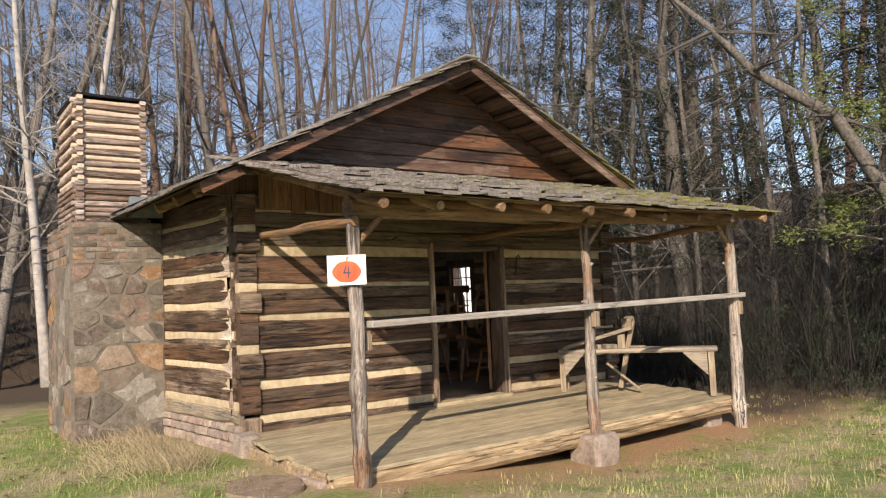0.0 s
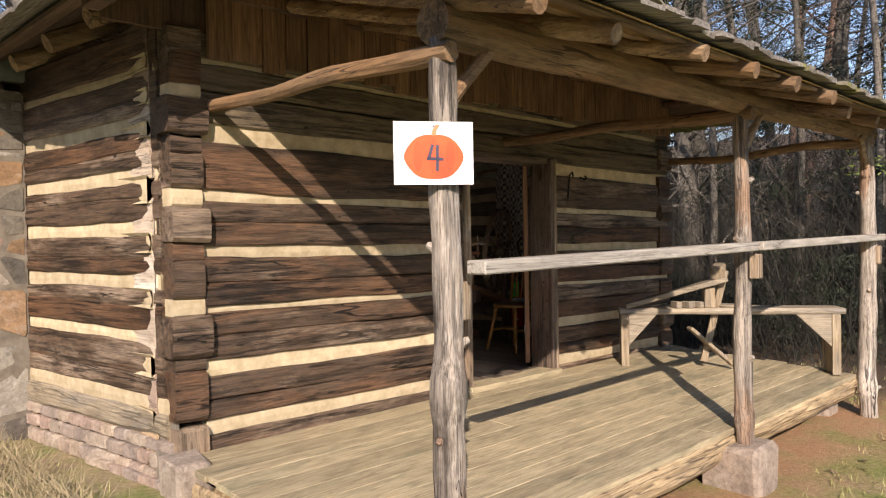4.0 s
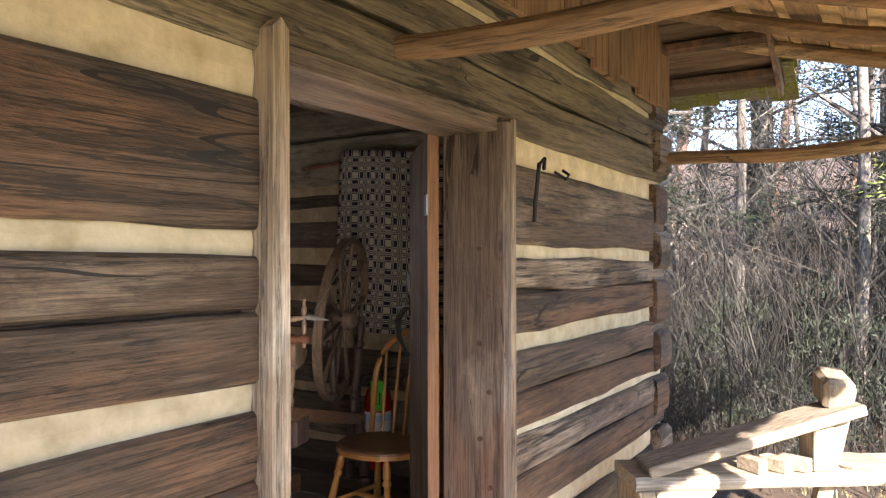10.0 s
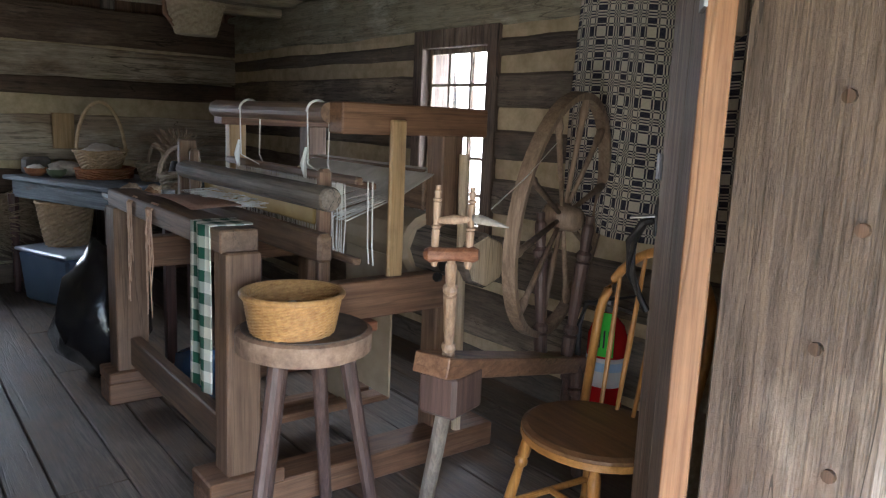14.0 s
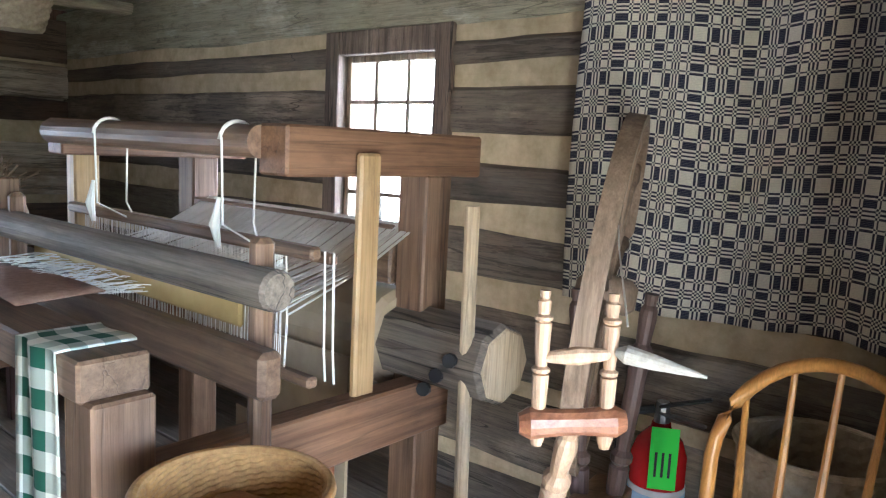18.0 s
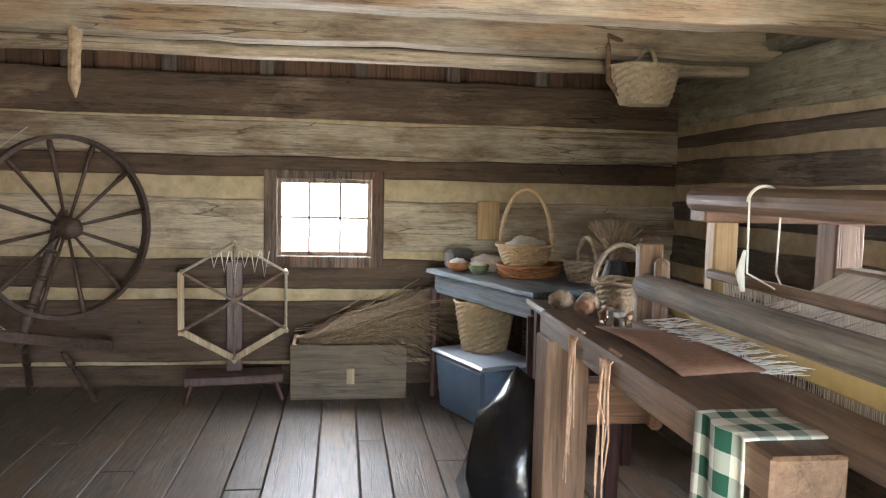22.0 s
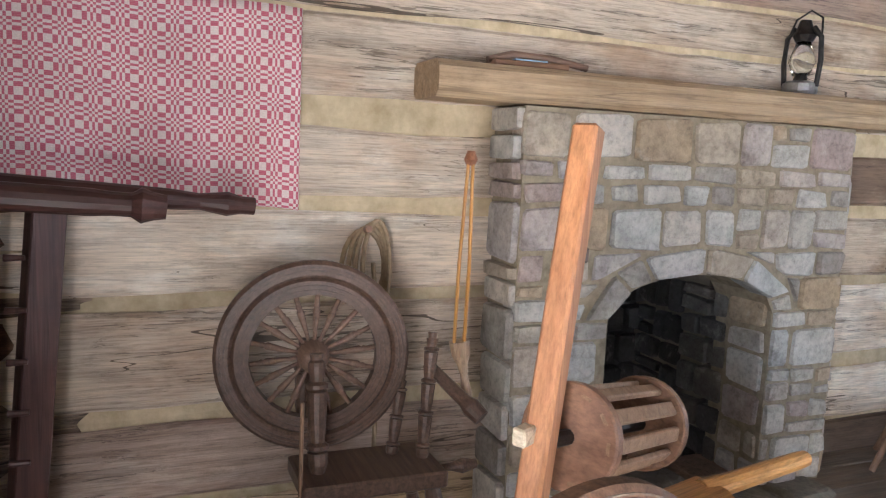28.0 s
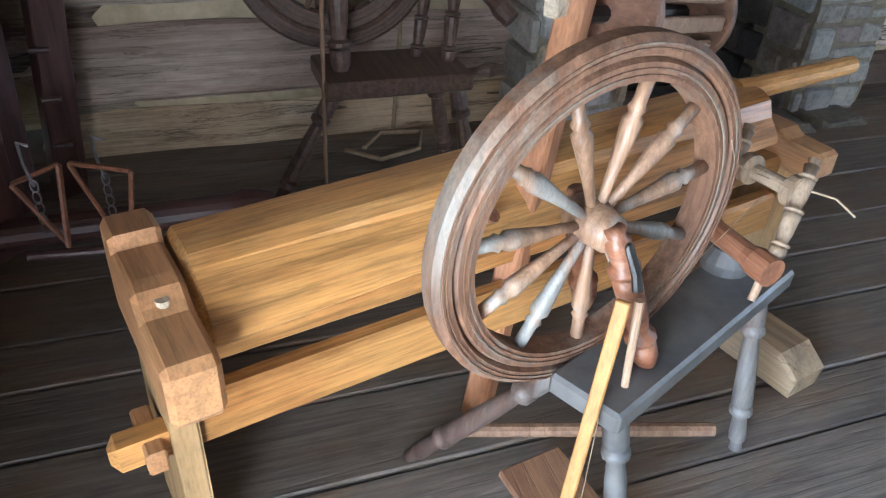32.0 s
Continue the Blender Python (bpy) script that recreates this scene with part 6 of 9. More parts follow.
BRUSH = [mesh_ob("thicket", brush(s, n, h, 1.3), TWIG) for s, n, h in ((1, 60, 3.8), (2, 110, 1.9), (3, 80, 2.8))]
BRUSH_TIPS = [np.array([v.co[:] for v in b.data.vertices]) for b in BRUSH]
for b in BRUSH:
    tagged(b, "tangle of bare grey undergrowth stems", "undergrowth", "undergrowth thickets", "stuff")
spots = []
for i in range(98):
    if i > 75:
        x, y = rnd.uniform(11.6, 14.0), rnd.uniform(6.6, 15)
    elif i < 34 or i > 57:
        x, y = rnd.uniform(13.2, 17.5), rnd.uniform(3.0, 17)
    else:
        x, y = rnd.uniform(-8, 10), rnd.uniform(18.4, 22)
    spots.append((x, y))
for i, (x, y) in enumerate(spots):
    src = BRUSH[i % 3]
    for _ in range(8):
        m = pose(x, y, ground_height(x, y), 0, 0, rnd.uniform(0, 360))
        w = BRUSH_TIPS[i % 3] @ np.array(m.to_3x3()).T + np.array(m.translation)
        if not ((w[:, 0] < 9.6) & (w[:, 1] > 4.6) & (w[:, 1] < 14.2)).any():
            break
    else:
        continue
    if i < 3:
        src.matrix_basis = m
    else:
        copy_thing(src, m)

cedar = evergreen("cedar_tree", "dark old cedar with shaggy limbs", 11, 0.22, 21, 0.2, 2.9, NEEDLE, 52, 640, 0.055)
cedar.matrix_basis = pose(13.4, 9.4, ground_height(13.4, 9.4))
for x, y, k in ((13.6, 12.6, 60), (16.5, 8.0, 200), (13.4, 15.6, 120), (12.9, 10.9, 10), (15.4, 6.2, 250), (15.0, 10.0, 140), (14.4, 4.4, 30), (16.4, 5.0, 310), (-7.5, 24.0, 20), (6.0, 24.5, 320), (18.0, 13.0, 75)):
    copy_thing(cedar, pose(x, y, ground_height(x, y), 0, 0, k))
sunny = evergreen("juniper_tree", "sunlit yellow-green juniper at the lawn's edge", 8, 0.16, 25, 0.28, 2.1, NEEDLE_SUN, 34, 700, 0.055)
sunny.matrix_basis = pose(12.5, 4.75, ground_height(12.5, 4.75))
copy_thing(sunny, pose(14.6, 3.2, ground_height(14.6, 3.2), 0, 0, 100))
shrub = bmesh.new()
srnd = random.Random(5)
for _ in range(40):
    sprays(shrub, Vector((srnd.gauss(0, 0.8), srnd.gauss(0, 0.8), abs(srnd.gauss(0.5, 0.4)))), Vector((0, 0, 1)), 90, srnd, 0.034)
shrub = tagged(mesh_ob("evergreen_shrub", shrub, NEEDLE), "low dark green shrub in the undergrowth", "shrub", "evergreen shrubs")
shrub.matrix_basis = pose(11.6, 6.9, ground_height(11.6, 6.9))
for x, y, k in ((12.9, 8.2, 1.0), (11.7, 3.9, 1.0), (12.3, 10.2, 1.0), (12.6, 6.7, 1.4), (12.2, 5.6, 1.3), (12.5, 4.9, 1.3), (11.9, 7.6, 0.9)):
    copy_thing(shrub, pose(x, y, ground_height(x, y), 0, 0, x * 50) @ Matrix.Diagonal((1, 1, k, 1)))

# old leaning limb across the upper part of the wood edge
old = thing("crooked_tree", "crooked bare limb reaching from an old tree", "tree")
bm = bmesh.new()
tube([Vector(p) for p in ((12.2, 4.2, 0), (12.0, 4.6, 2.2), (11.3, 5.2, 3.9), (10.5, 5.9, 4.6), (10.1, 6.2, 5.2), (10.0, 6.9, 6.0), (9.8, 7.6, 7.0))], [0.14, 0.12, 0.085, 0.062, 0.048, 0.03, 0.012], bm, 9, 0.25)
part("trunk", bm, BARK, old, smooth=True)
bm = bmesh.new()
orn = random.Random(3)
for p in ((11.3, 5.2, 3.9), (10.5, 5.9, 4.6), (10.1, 6.2, 5.2), (10.0, 6.9, 6.0), (11.7, 4.9, 3.0)):
    for _ in range(3):
        limb(bm, Vector(p), Vector((orn.uniform(-1, 1), orn.uniform(-1, 1), orn.uniform(-0.4, 0.8))).normalized(), orn.uniform(0.6, 1.2), 0.035, 2, orn, 5, 0.2)
part("crown", bm, BARK, old)

# grass tufts near the path
tuft = bmesh.new()
grn = random.Random(8)
for _ in range(14000):
    x, y = grn.uniform(-2, 12), grn.uniform(1.5, 11)
    if (3.3 < x < 9.2 and y > 5.3) or (x > 3.5 and y > 4.9 and grn.random() < 0.8):
        continue
    if x > 9.2 and y > 7:
        continue
    z = ground_height(x, y)
    for _ in range(4):
        a, h = grn.uniform(0, 6.28), grn.uniform(0.02, 0.07)
        dx, dy = grn.uniform(-0.05, 0.05), grn.uniform(-0.05, 0.05)
        px, py = x + dx, y + dy
        w = 0.004
        v = [tuft.verts.new(q) for q in ((px - w * math.sin(a), py + w * math.cos(a), z - 0.02), (px + w * math.sin(a), py - w * math.cos(a), z - 0.02), (px + h * 0.7 * math.cos(a), py + h * 0.7 * math.sin(a), z + h))]
        tuft.faces.new(v)
tagged(mesh_ob("grass", tuft, plain("grass_blade", (0.17, 0.22, 0.048), (0.56, 0.5, 0.23), 1.5, 0.8, 0, 0, 0.1)), "short winter grass blades", "grass", kind="stuff")
leaves = bmesh.new()
for _ in range(7000):
    x, y = grn.uniform(-2.5, 13), grn.uniform(0.5, 12)
    if x > 3.2 and y > 5.2:
        continue
    if grn.random() > 0.25 + 0.75 * max(0.0, noise.noise((x * 0.7, y * 0.7, 3))) and x < 9.3:
        continue
    z = ground_height(x, y) + 0.012
    a, w = grn.uniform(0, 6.28), grn.uniform(0.018, 0.045)
    u, v = Vector((math.cos(a), math.sin(a), grn.uniform(-0.4, 0.4))) * w, Vector((-math.sin(a), math.cos(a), grn.uniform(-0.5, 0.5))) * w * 0.6
    p = Vector((x, y, z + 0.01))
    leaves.faces.new([leaves.verts.new(q) for q in (p - u, p - v * 0.9, p + u, p + v)])
tagged(mesh_ob("fallen_leaves", leaves, plain("dead_leaf", (0.07, 0.042, 0.02), (0.36, 0.25, 0.14), 14, 0.8, 0, 0, 0.1)), "curled brown leaves strewn over the lawn", "leaves", kind="stuff")
weeds = bmesh.new()
for _ in range(1500):
    x, y = 3.16 - abs(grn.gauss(-0.2, 0.3)), grn.uniform(6.9, 9.2)
    if x > 3.38:
        continue
    z = ground_height(x, y)
    p = Vector((x, y, z - 0.02))
    q = p + Vector((grn.uniform(-0.16, 0.16), grn.uniform(-0.16, 0.16), grn.uniform(0.03, 0.2)))
    tube([p, p.lerp(q, 0.5) + Vector((0.02, 0, 0)), q], [0.003, 0.0025, 0.001], weeds, 3)
tagged(mesh_ob("dry_weeds", weeds, plain("dry_stalk", (0.26, 0.2, 0.11), (0.48, 0.4, 0.25), 9, 0.9, 0, 0, 0.1)), "dry brown weeds against the foundation", "weeds", kind="stuff")

# ---- materials of the furnishings ----
PINE_X = hewn((0.32, 0.15, 0.06), (0.5, 0.27, 0.12), (0.66, 0.42, 0.22), (0.42, 0.2, 0.09), "x", 0.45, (0.5, 0.62), 0.2, 0.05, 0.15, relief=0.12, sharp=0.35)
PINE_Y = hewn((0.3, 0.125, 0.032), (0.52, 0.27, 0.085), (0.68, 0.42, 0.17), (0.4, 0.16, 0.04), "y", 0.4, (0.5, 0.62), 0.25, 0.05, 0.15, relief=0.12, sharp=0.5)
PINE_Z = wood((0.42, 0.26, 0.11), (0.6, 0.41, 0.21), "z", 0.55, 34, 0.15, 0.0, None, 0.06)
RAW_X = wood((0.5, 0.4, 0.27), (0.7, 0.6, 0.45), "x", 0.7, 34, 0.25, 0.3, None, 0.08)
RAW_Z = wood((0.42, 0.31, 0.19), (0.62, 0.5, 0.34), "z", 0.7, 34, 0.25, 0.3, None, 0.08)
LOOM_X = wood((0.16, 0.078, 0.04), (0.31, 0.17, 0.095), "x", 0.55, 40, 0.25, 0.3, None, 0.12)
LOOM_Y = wood((0.13, 0.076, 0.046), (0.28, 0.175, 0.11), "y", 0.55, 40, 0.25, 0.3, None, 0.12)
LOOM_Z = wood((0.16, 0.088, 0.05), (0.31, 0.19, 0.115), "z", 0.6, 40, 0.25, 0.3, None, 0.12)
WARP_Y = wood((0.1, 0.08, 0.062), (0.26, 0.215, 0.17), "y", 0.7, 45, 0.4, 0.8, None, 0.1)
WHEEL_BROWN = wood((0.13, 0.075, 0.05), (0.27, 0.17, 0.12), "x", 0.5, 60, 0.2, 0.3, None, 0.1)
WHEEL_DARK = wood((0.06, 0.036, 0.025), (0.17, 0.1, 0.07), "x", 0.45, 60, 0.2, 0.0, None, 0.12)
WHEEL_RED = wood((0.17, 0.062, 0.03), (0.33, 0.15, 0.08), "x", 0.42, 50, 0.12, 0.0, None, 0.12)
WHEEL_GREY = wood((0.18, 0.15, 0.12), (0.34, 0.29, 0.23), "z", 0.65, 50, 0.2, 0.0, None, 0.12)
WHEEL_FLAX = wood((0.17, 0.115, 0.075), (0.33, 0.24, 0.165), "z", 0.6, 50, 0.2, 0.0, None, 0.12)
TURNED = wood((0.3, 0.19, 0.12), (0.5, 0.35, 0.23), "z", 0.5, 50, 0.12, 0.0, None, 0.1)
STOOL_TOP = plain("stool_top", (0.06, 0.045, 0.034), (0.17, 0.125, 0.095), 16, 0.6, 0.3)
STOOL_BARK = plain("live_edge", (0.14, 0.085, 0.055), (0.4, 0.27, 0.18), 20, 0.8, 0.6)
STOOL_LEG = wood((0.07, 0.043, 0.035), (0.17, 0.105, 0.085), "z", 0.55, 40, 0.2, 0.0, None, 0.1)
SLATE = plain("grey_paint", (0.07, 0.066, 0.062), (0.16, 0.152, 0.142), 11, 0.5, 0.15)
WICKER = plain("wicker", (0.4, 0.21, 0.07), (0.66, 0.41, 0.17), 40, 0.6, 0.3)
WICKER_PALE = plain("pale_wicker", (0.38, 0.26, 0.14), (0.6, 0.44, 0.26), 40, 0.65, 0.3)
WICKER_RUST = plain("rust_wicker", (0.28, 0.1, 0.04), (0.46, 0.2, 0.08), 40, 0.6, 0.3)
WICKER_GREY = plain("grey_wicker", (0.32, 0.25, 0.17), (0.52, 0.43, 0.31), 40, 0.7, 0.3)
FLEECE = plain("raw_fleece", (0.5, 0.46, 0.4), (0.78, 0.74, 0.68), 18, 0.95, 0.8)
FLEECE_BROWN = plain("brown_fleece", (0.16, 0.08, 0.04), (0.34, 0.19, 0.1), 22, 0.95, 0.8)
THREAD = plain("thread", (0.6, 0.56, 0.5), (0.75, 0.72, 0.67), 10, 0.9, 0.0)
CORD = plain("white_cord", (0.7, 0.68, 0.62), (0.8, 0.78, 0.72), 30, 0.9, 0.2)
ROPE = plain("rope", (0.24, 0.17, 0.1), (0.4, 0.3, 0.19), 40, 0.9, 0.3)
FLAX = plain("flax", (0.22, 0.15, 0.09), (0.45, 0.34, 0.22), 30, 0.9, 0.1, 0, 0.3)
PAPER_ROLL = plain("brown_paper", (0.29, 0.22, 0.14), (0.42, 0.33, 0.22), 6, 0.6, 0.2)
OCHRE = plain("ochre_board", (0.4, 0.26, 0.08), (0.52, 0.36, 0.13), 10, 0.6, 0.1)
BLUE_TABLE = wood((0.09, 0.12, 0.15), (0.2, 0.245, 0.28), "y", 0.55, 40, 0.2, 0.4, (0.14, 0.1, 0.07), 0.06, (0.6, 0.7))
TUB = plain("tub_plastic", (0.12, 0.19, 0.3), (0.17, 0.25, 0.37), 4, 0.35, 0.0)
LID = plain("lid_plastic", (0.5, 0.6, 0.72), (0.56, 0.66, 0.78), 4, 0.35, 0.0)
BAG = plain("black_plastic", (0.006, 0.006, 0.007), (0.012, 0.012, 0.014), 9, 0.2, 1.0)
RED_PAINT = plain("red_enamel", (0.42, 0.008, 0.01), (0.5, 0.015, 0.015), 6, 0.25, 0.0)
GREEN_TAG = plain("green_tag", (0.06, 0.75, 0.04), (0.09, 0.8, 0.06), 6, 0.6, 0.0)
RUBBER = plain("rubber", (0.012, 0.012, 0.013), (0.025, 0.025, 0.027), 20, 0.5, 0.1)
LABEL_BLUE = plain("blue_label", (0.35, 0.55, 0.75), (0.45, 0.64, 0.82), 30, 0.5, 0.0)
WHITE = plain("white_print", (0.75, 0.76, 0.78), (0.82, 0.82, 0.84), 8, 0.5, 0.0)
CHAIR_SEAT = wood((0.13, 0.06, 0.025), (0.26, 0.135, 0.06), "x", 0.3, 40, 0.08, 0.0, None, 0.05)
CHAIR_HONEY = wood((0.48, 0.22, 0.05), (0.62, 0.32, 0.09), "z", 0.3, 40, 0.05, 0.0, None, 0.05)
OXBLOOD = wood((0.045, 0.02, 0.017), (0.11, 0.05, 0.042), "z", 0.4, 40, 0.15, 0.3, None, 0.1)
OXBLOOD_Y = wood((0.045, 0.02, 0.017), (0.11, 0.05, 0.042), "y", 0.4, 40, 0.15, 0.3, None, 0.1)
BROWN_CLOTH = plain("brown_cloth", (0.24, 0.13, 0.085), (0.36, 0.21, 0.14), 60, 0.9, 0.2)
CHARCOAL_GLASS = glass_mat("jar_glass", (0.93, 0.97, 0.96))


def woven(name, ca, cb, period, threading):
    """Overshot weave: the same threading runs both ways, and pale shows where both ways agree."""
    m, t, n, l, p = material(name)
    co, sep = n.new("ShaderNodeTexCoord"), n.new("ShaderNodeSeparateXYZ")
    l.new(co.outputs["UV"], sep.inputs[0])

    def op(kind, a, b):
        x = n.new("ShaderNodeMath")
        x.operation = kind
        for s, v in zip(x.inputs, (a, b)):
            if isinstance(v, (int, float)):
                s.default_value = v
            else:
                l.new(v, s)
        return x.outputs[0]

    total = sum(threading)

    def way(k):
        rmp = n.new("ShaderNodeValToRGB")
        rmp.color_ramp.interpolation = "CONSTANT"
        at = 0.0
        for i, w in enumerate(threading):
            e = rmp.color_ramp.elements[i] if i < 2 else rmp.color_ramp.elements.new(at)
            e.position = at
            v = 1.0 if i % 2 == 0 else 0.0
            e.color = (v, v, v, 1)
            at += w / total
        l.new(op("FRACT", op("DIVIDE", sep.outputs[k], period), 0.0), rmp.inputs[0])
        return rmp.outputs[0]

    agree = op("SUBTRACT", 1.0, op("ABSOLUTE", op("SUBTRACT", way(0), way(1)), 0.0))
    pick = op("LESS_THAN", op("FRACT", op("DIVIDE", sep.outputs[1], 0.0046), 0.0), 0.24)
    c = blend(n, l, agree, ca, cb)
    c = blend(n, l, op("MULTIPLY", pick, 0.35), c, tuple(0.5 * (a + b) for a, b in zip(ca, cb)))
    weave = noise_tex(n, l, place(n, l, (260, 260, 260)), 1.0, 3, 0.6)
    worn = noise_tex(n, l, place(n, l, (5, 5, 5)), 1.0, 5, 0.6)
    c = blend(n, l, 0.45, c, ramp(n, l, weave, [(0.35, (0.6, 0.6, 0.6)), (0.65, (1, 1, 1))]), "MULTIPLY")
    c = blend(n, l, 0.5, c, ramp(n, l, worn, [(0.35, (0.68, 0.67, 0.64)), (0.6, (1, 1, 1))]), "MULTIPLY")
    l.new(c, p.inputs["Base Color"])
    p.inputs["Roughness"].default_value = 0.95
    bump(n, l, weave, p, 0.3, 0.002)
    return m


def gingham(name, ca, cb, period):
    m, t, n, l, p = material(name)
    co, sep = n.new("ShaderNodeTexCoord"), n.new("ShaderNodeSeparateXYZ")
    l.new(co.outputs["UV"], sep.inputs[0])

    def op(kind, a, b):
        x = n.new("ShaderNodeMath")
        x.operation = kind
        for s, v in zip(x.inputs, (a, b)):
            if isinstance(v, (int, float)):
                s.default_value = v
            else:
                l.new(v, s)
        return x.outputs[0]

    s = [op("LESS_THAN", op("FRACT", op("DIVIDE", sep.outputs[k], period), 0.0), 0.5) for k in (0, 1)]
    val = op("MULTIPLY", op("ADD", s[0], s[1]), 0.5)
    c = blend(n, l, val, ca, cb)
    l.new(c, p.inputs["Base Color"])
    p.inputs["Roughness"].default_value = 0.95
    return m


COVERLET = woven("navy_overshot", (0.01, 0.013, 0.042), (0.74, 0.69, 0.57), 0.138, (0.31, 0.055, 0.035, 0.17, 0.045, 0.04, 0.05, 0.04, 0.045, 0.17, 0.035, 0.055))
RED_CLOTH = woven("red_overshot", (0.6, 0.13, 0.19), (0.84, 0.74, 0.7), 0.075, (0.34, 0.2, 0.12, 0.1, 0.12, 0.2))
GREEN_GINGHAM = gingham("green_gingham", (0.01, 0.08, 0.045), (0.72, 0.72, 0.62), 0.07)


def cloth(name, label, mat, pts, nu, nv, size, parent=None, thick=0.004):
    """A cloth sheet; pts(u, v) gives its places for u, v in 0..1; its weave is laid out in metres by size."""
    bm = bmesh.new()
    uv = bm.loops.layers.uv.new("weave")
    grid = [[bm.verts.new(pts(i / nu, j / nv)) for i in range(nu + 1)] for j in range(nv + 1)]
    for j in range(nv):
        for i in range(nu):
            f = bm.faces.new((grid[j][i], grid[j][i + 1], grid[j + 1][i + 1], grid[j + 1][i]))
            for lp, (a, b) in zip(f.loops, ((i, j), (i + 1, j), (i + 1, j + 1), (i, j + 1))):
                lp[uv].uv = (a / nu * size[0], b / nv * size[1])
    me = bpy.data.meshes.new(name)
    bm.to_mesh(me)
    bm.free()
    me.shade_smooth()
    me.materials.append(mat)
    ob = new(name, me)
    mod = ob.modifiers.new("thickness", "SOLIDIFY")
    mod.thickness = thick
    if parent is not None:
        ob.parent = parent
    if label:
        ob["label"] = label
    return ob


def basket(label, at, rb, rt, h, mat, rows=14, seg=44, squash=1.0, handle=0.0, group="", rz=0.0, name="basket", fill=None, heap=0.36):
    """A woven basket: body with crossing weavers, rim, and a hoop handle where it has one."""
    b = thing(name, label, "basket", at, rz, group)
    bm = bmesh.new()
    rings = []
    for side in (0, 1):
        for i in range(rows + 1):
            s = i / rows if side == 0 else 1 - i / rows
            r = rb + (rt - rb) * (s ** 0.8) - side * 0.008
            z = h * s + (side * 0.008 if s < 0.01 else 0)
            rings.append([bm.verts.new(((r + (0.0015 if rows > 20 else 0.005) * (-1) ** (i + k // 2)) * math.cos(2 * math.pi * k / seg), (r + (0.0015 if rows > 20 else 0.005) * (-1) ** (i + k // 2)) * squash * math.sin(2 * math.pi * k / seg), z)) for k in range(seg)])
    for a, c in zip(rings, rings[1:]):
        for k in range(seg):
            bm.faces.new((a[k], a[(k + 1) % seg], c[(k + 1) % seg], c[k]))
    bm.faces.new(rings[0][::-1])
    bm.faces.new(rings[-1])
    part("body", bm, mat, b)
    part("rim", tube([(rt * math.cos(w) * 1.01, rt * squash * math.sin(w) * 1.01, h + (0.0 if rows > 20 else 0.003) * math.sin(w * 5)) for w in (2 * math.pi * k / 60 for k in range(61))], 0.009), mat, b)
    if handle:
        part("handle", tube([(0, -rt * squash * math.cos(w), h - 0.03 + handle * math.sin(w)) for w in (math.pi * k / 16 for k in range(17))], 0.012, None, 8, 0.2), mat, b)
    if fill:
        lump(b, "fleece_fill", fill, (0, 0, h * heap), (rt * 0.74, rt * 0.74 * squash, h * (heap - 0.06)), 6)
    return b


def lump(parent, name, mat, at, size, seed, label=""):
    bm = bmesh.new()
    bmesh.ops.create_icosphere(bm, subdivisions=3, radius=1.0)
    for v in bm.verts:
        d = 1 + 0.28 * noise.noise(v.co * 2.1 + Vector((seed, 0, 0))) + 0.1 * noise.noise(v.co * 7 + Vector((seed, 3, 0)))
        v.co = Vector((v.co.x * size[0] * d + at[0], v.co.y * size[1] * d + at[1], v.co.z * size[2] * d + at[2]))
    if parent is None:
        return mesh_ob(name, bm, mat, None, label, True)
    return part(name, bm, mat, parent, label, True)


def turned(p0, p1, r, bm=None, beads=2, foot=0.8, seg=12):
    """A turned spindle or leg with beads."""
    prof = [(0, r * 0.6)]
    for k in range(beads):
        s = (k + 0.5) / beads
        prof += [(s - 0.32 / beads, r * 0.95), (s - 0.12 / beads, r), (s - 0.1 / beads, r * 0.66), (s - 0.06 / beads, r * 1.08), (s, r * 1.1), (s + 0.05 / beads, r * 0.68), (s + 0.3 / beads, r * 0.86)]
    prof += [(0.93, r * foot), (0.95, r * foot * 0.7), (1, r * foot * 0.85)]
    return lathe(prof, p0, p1, bm, seg)


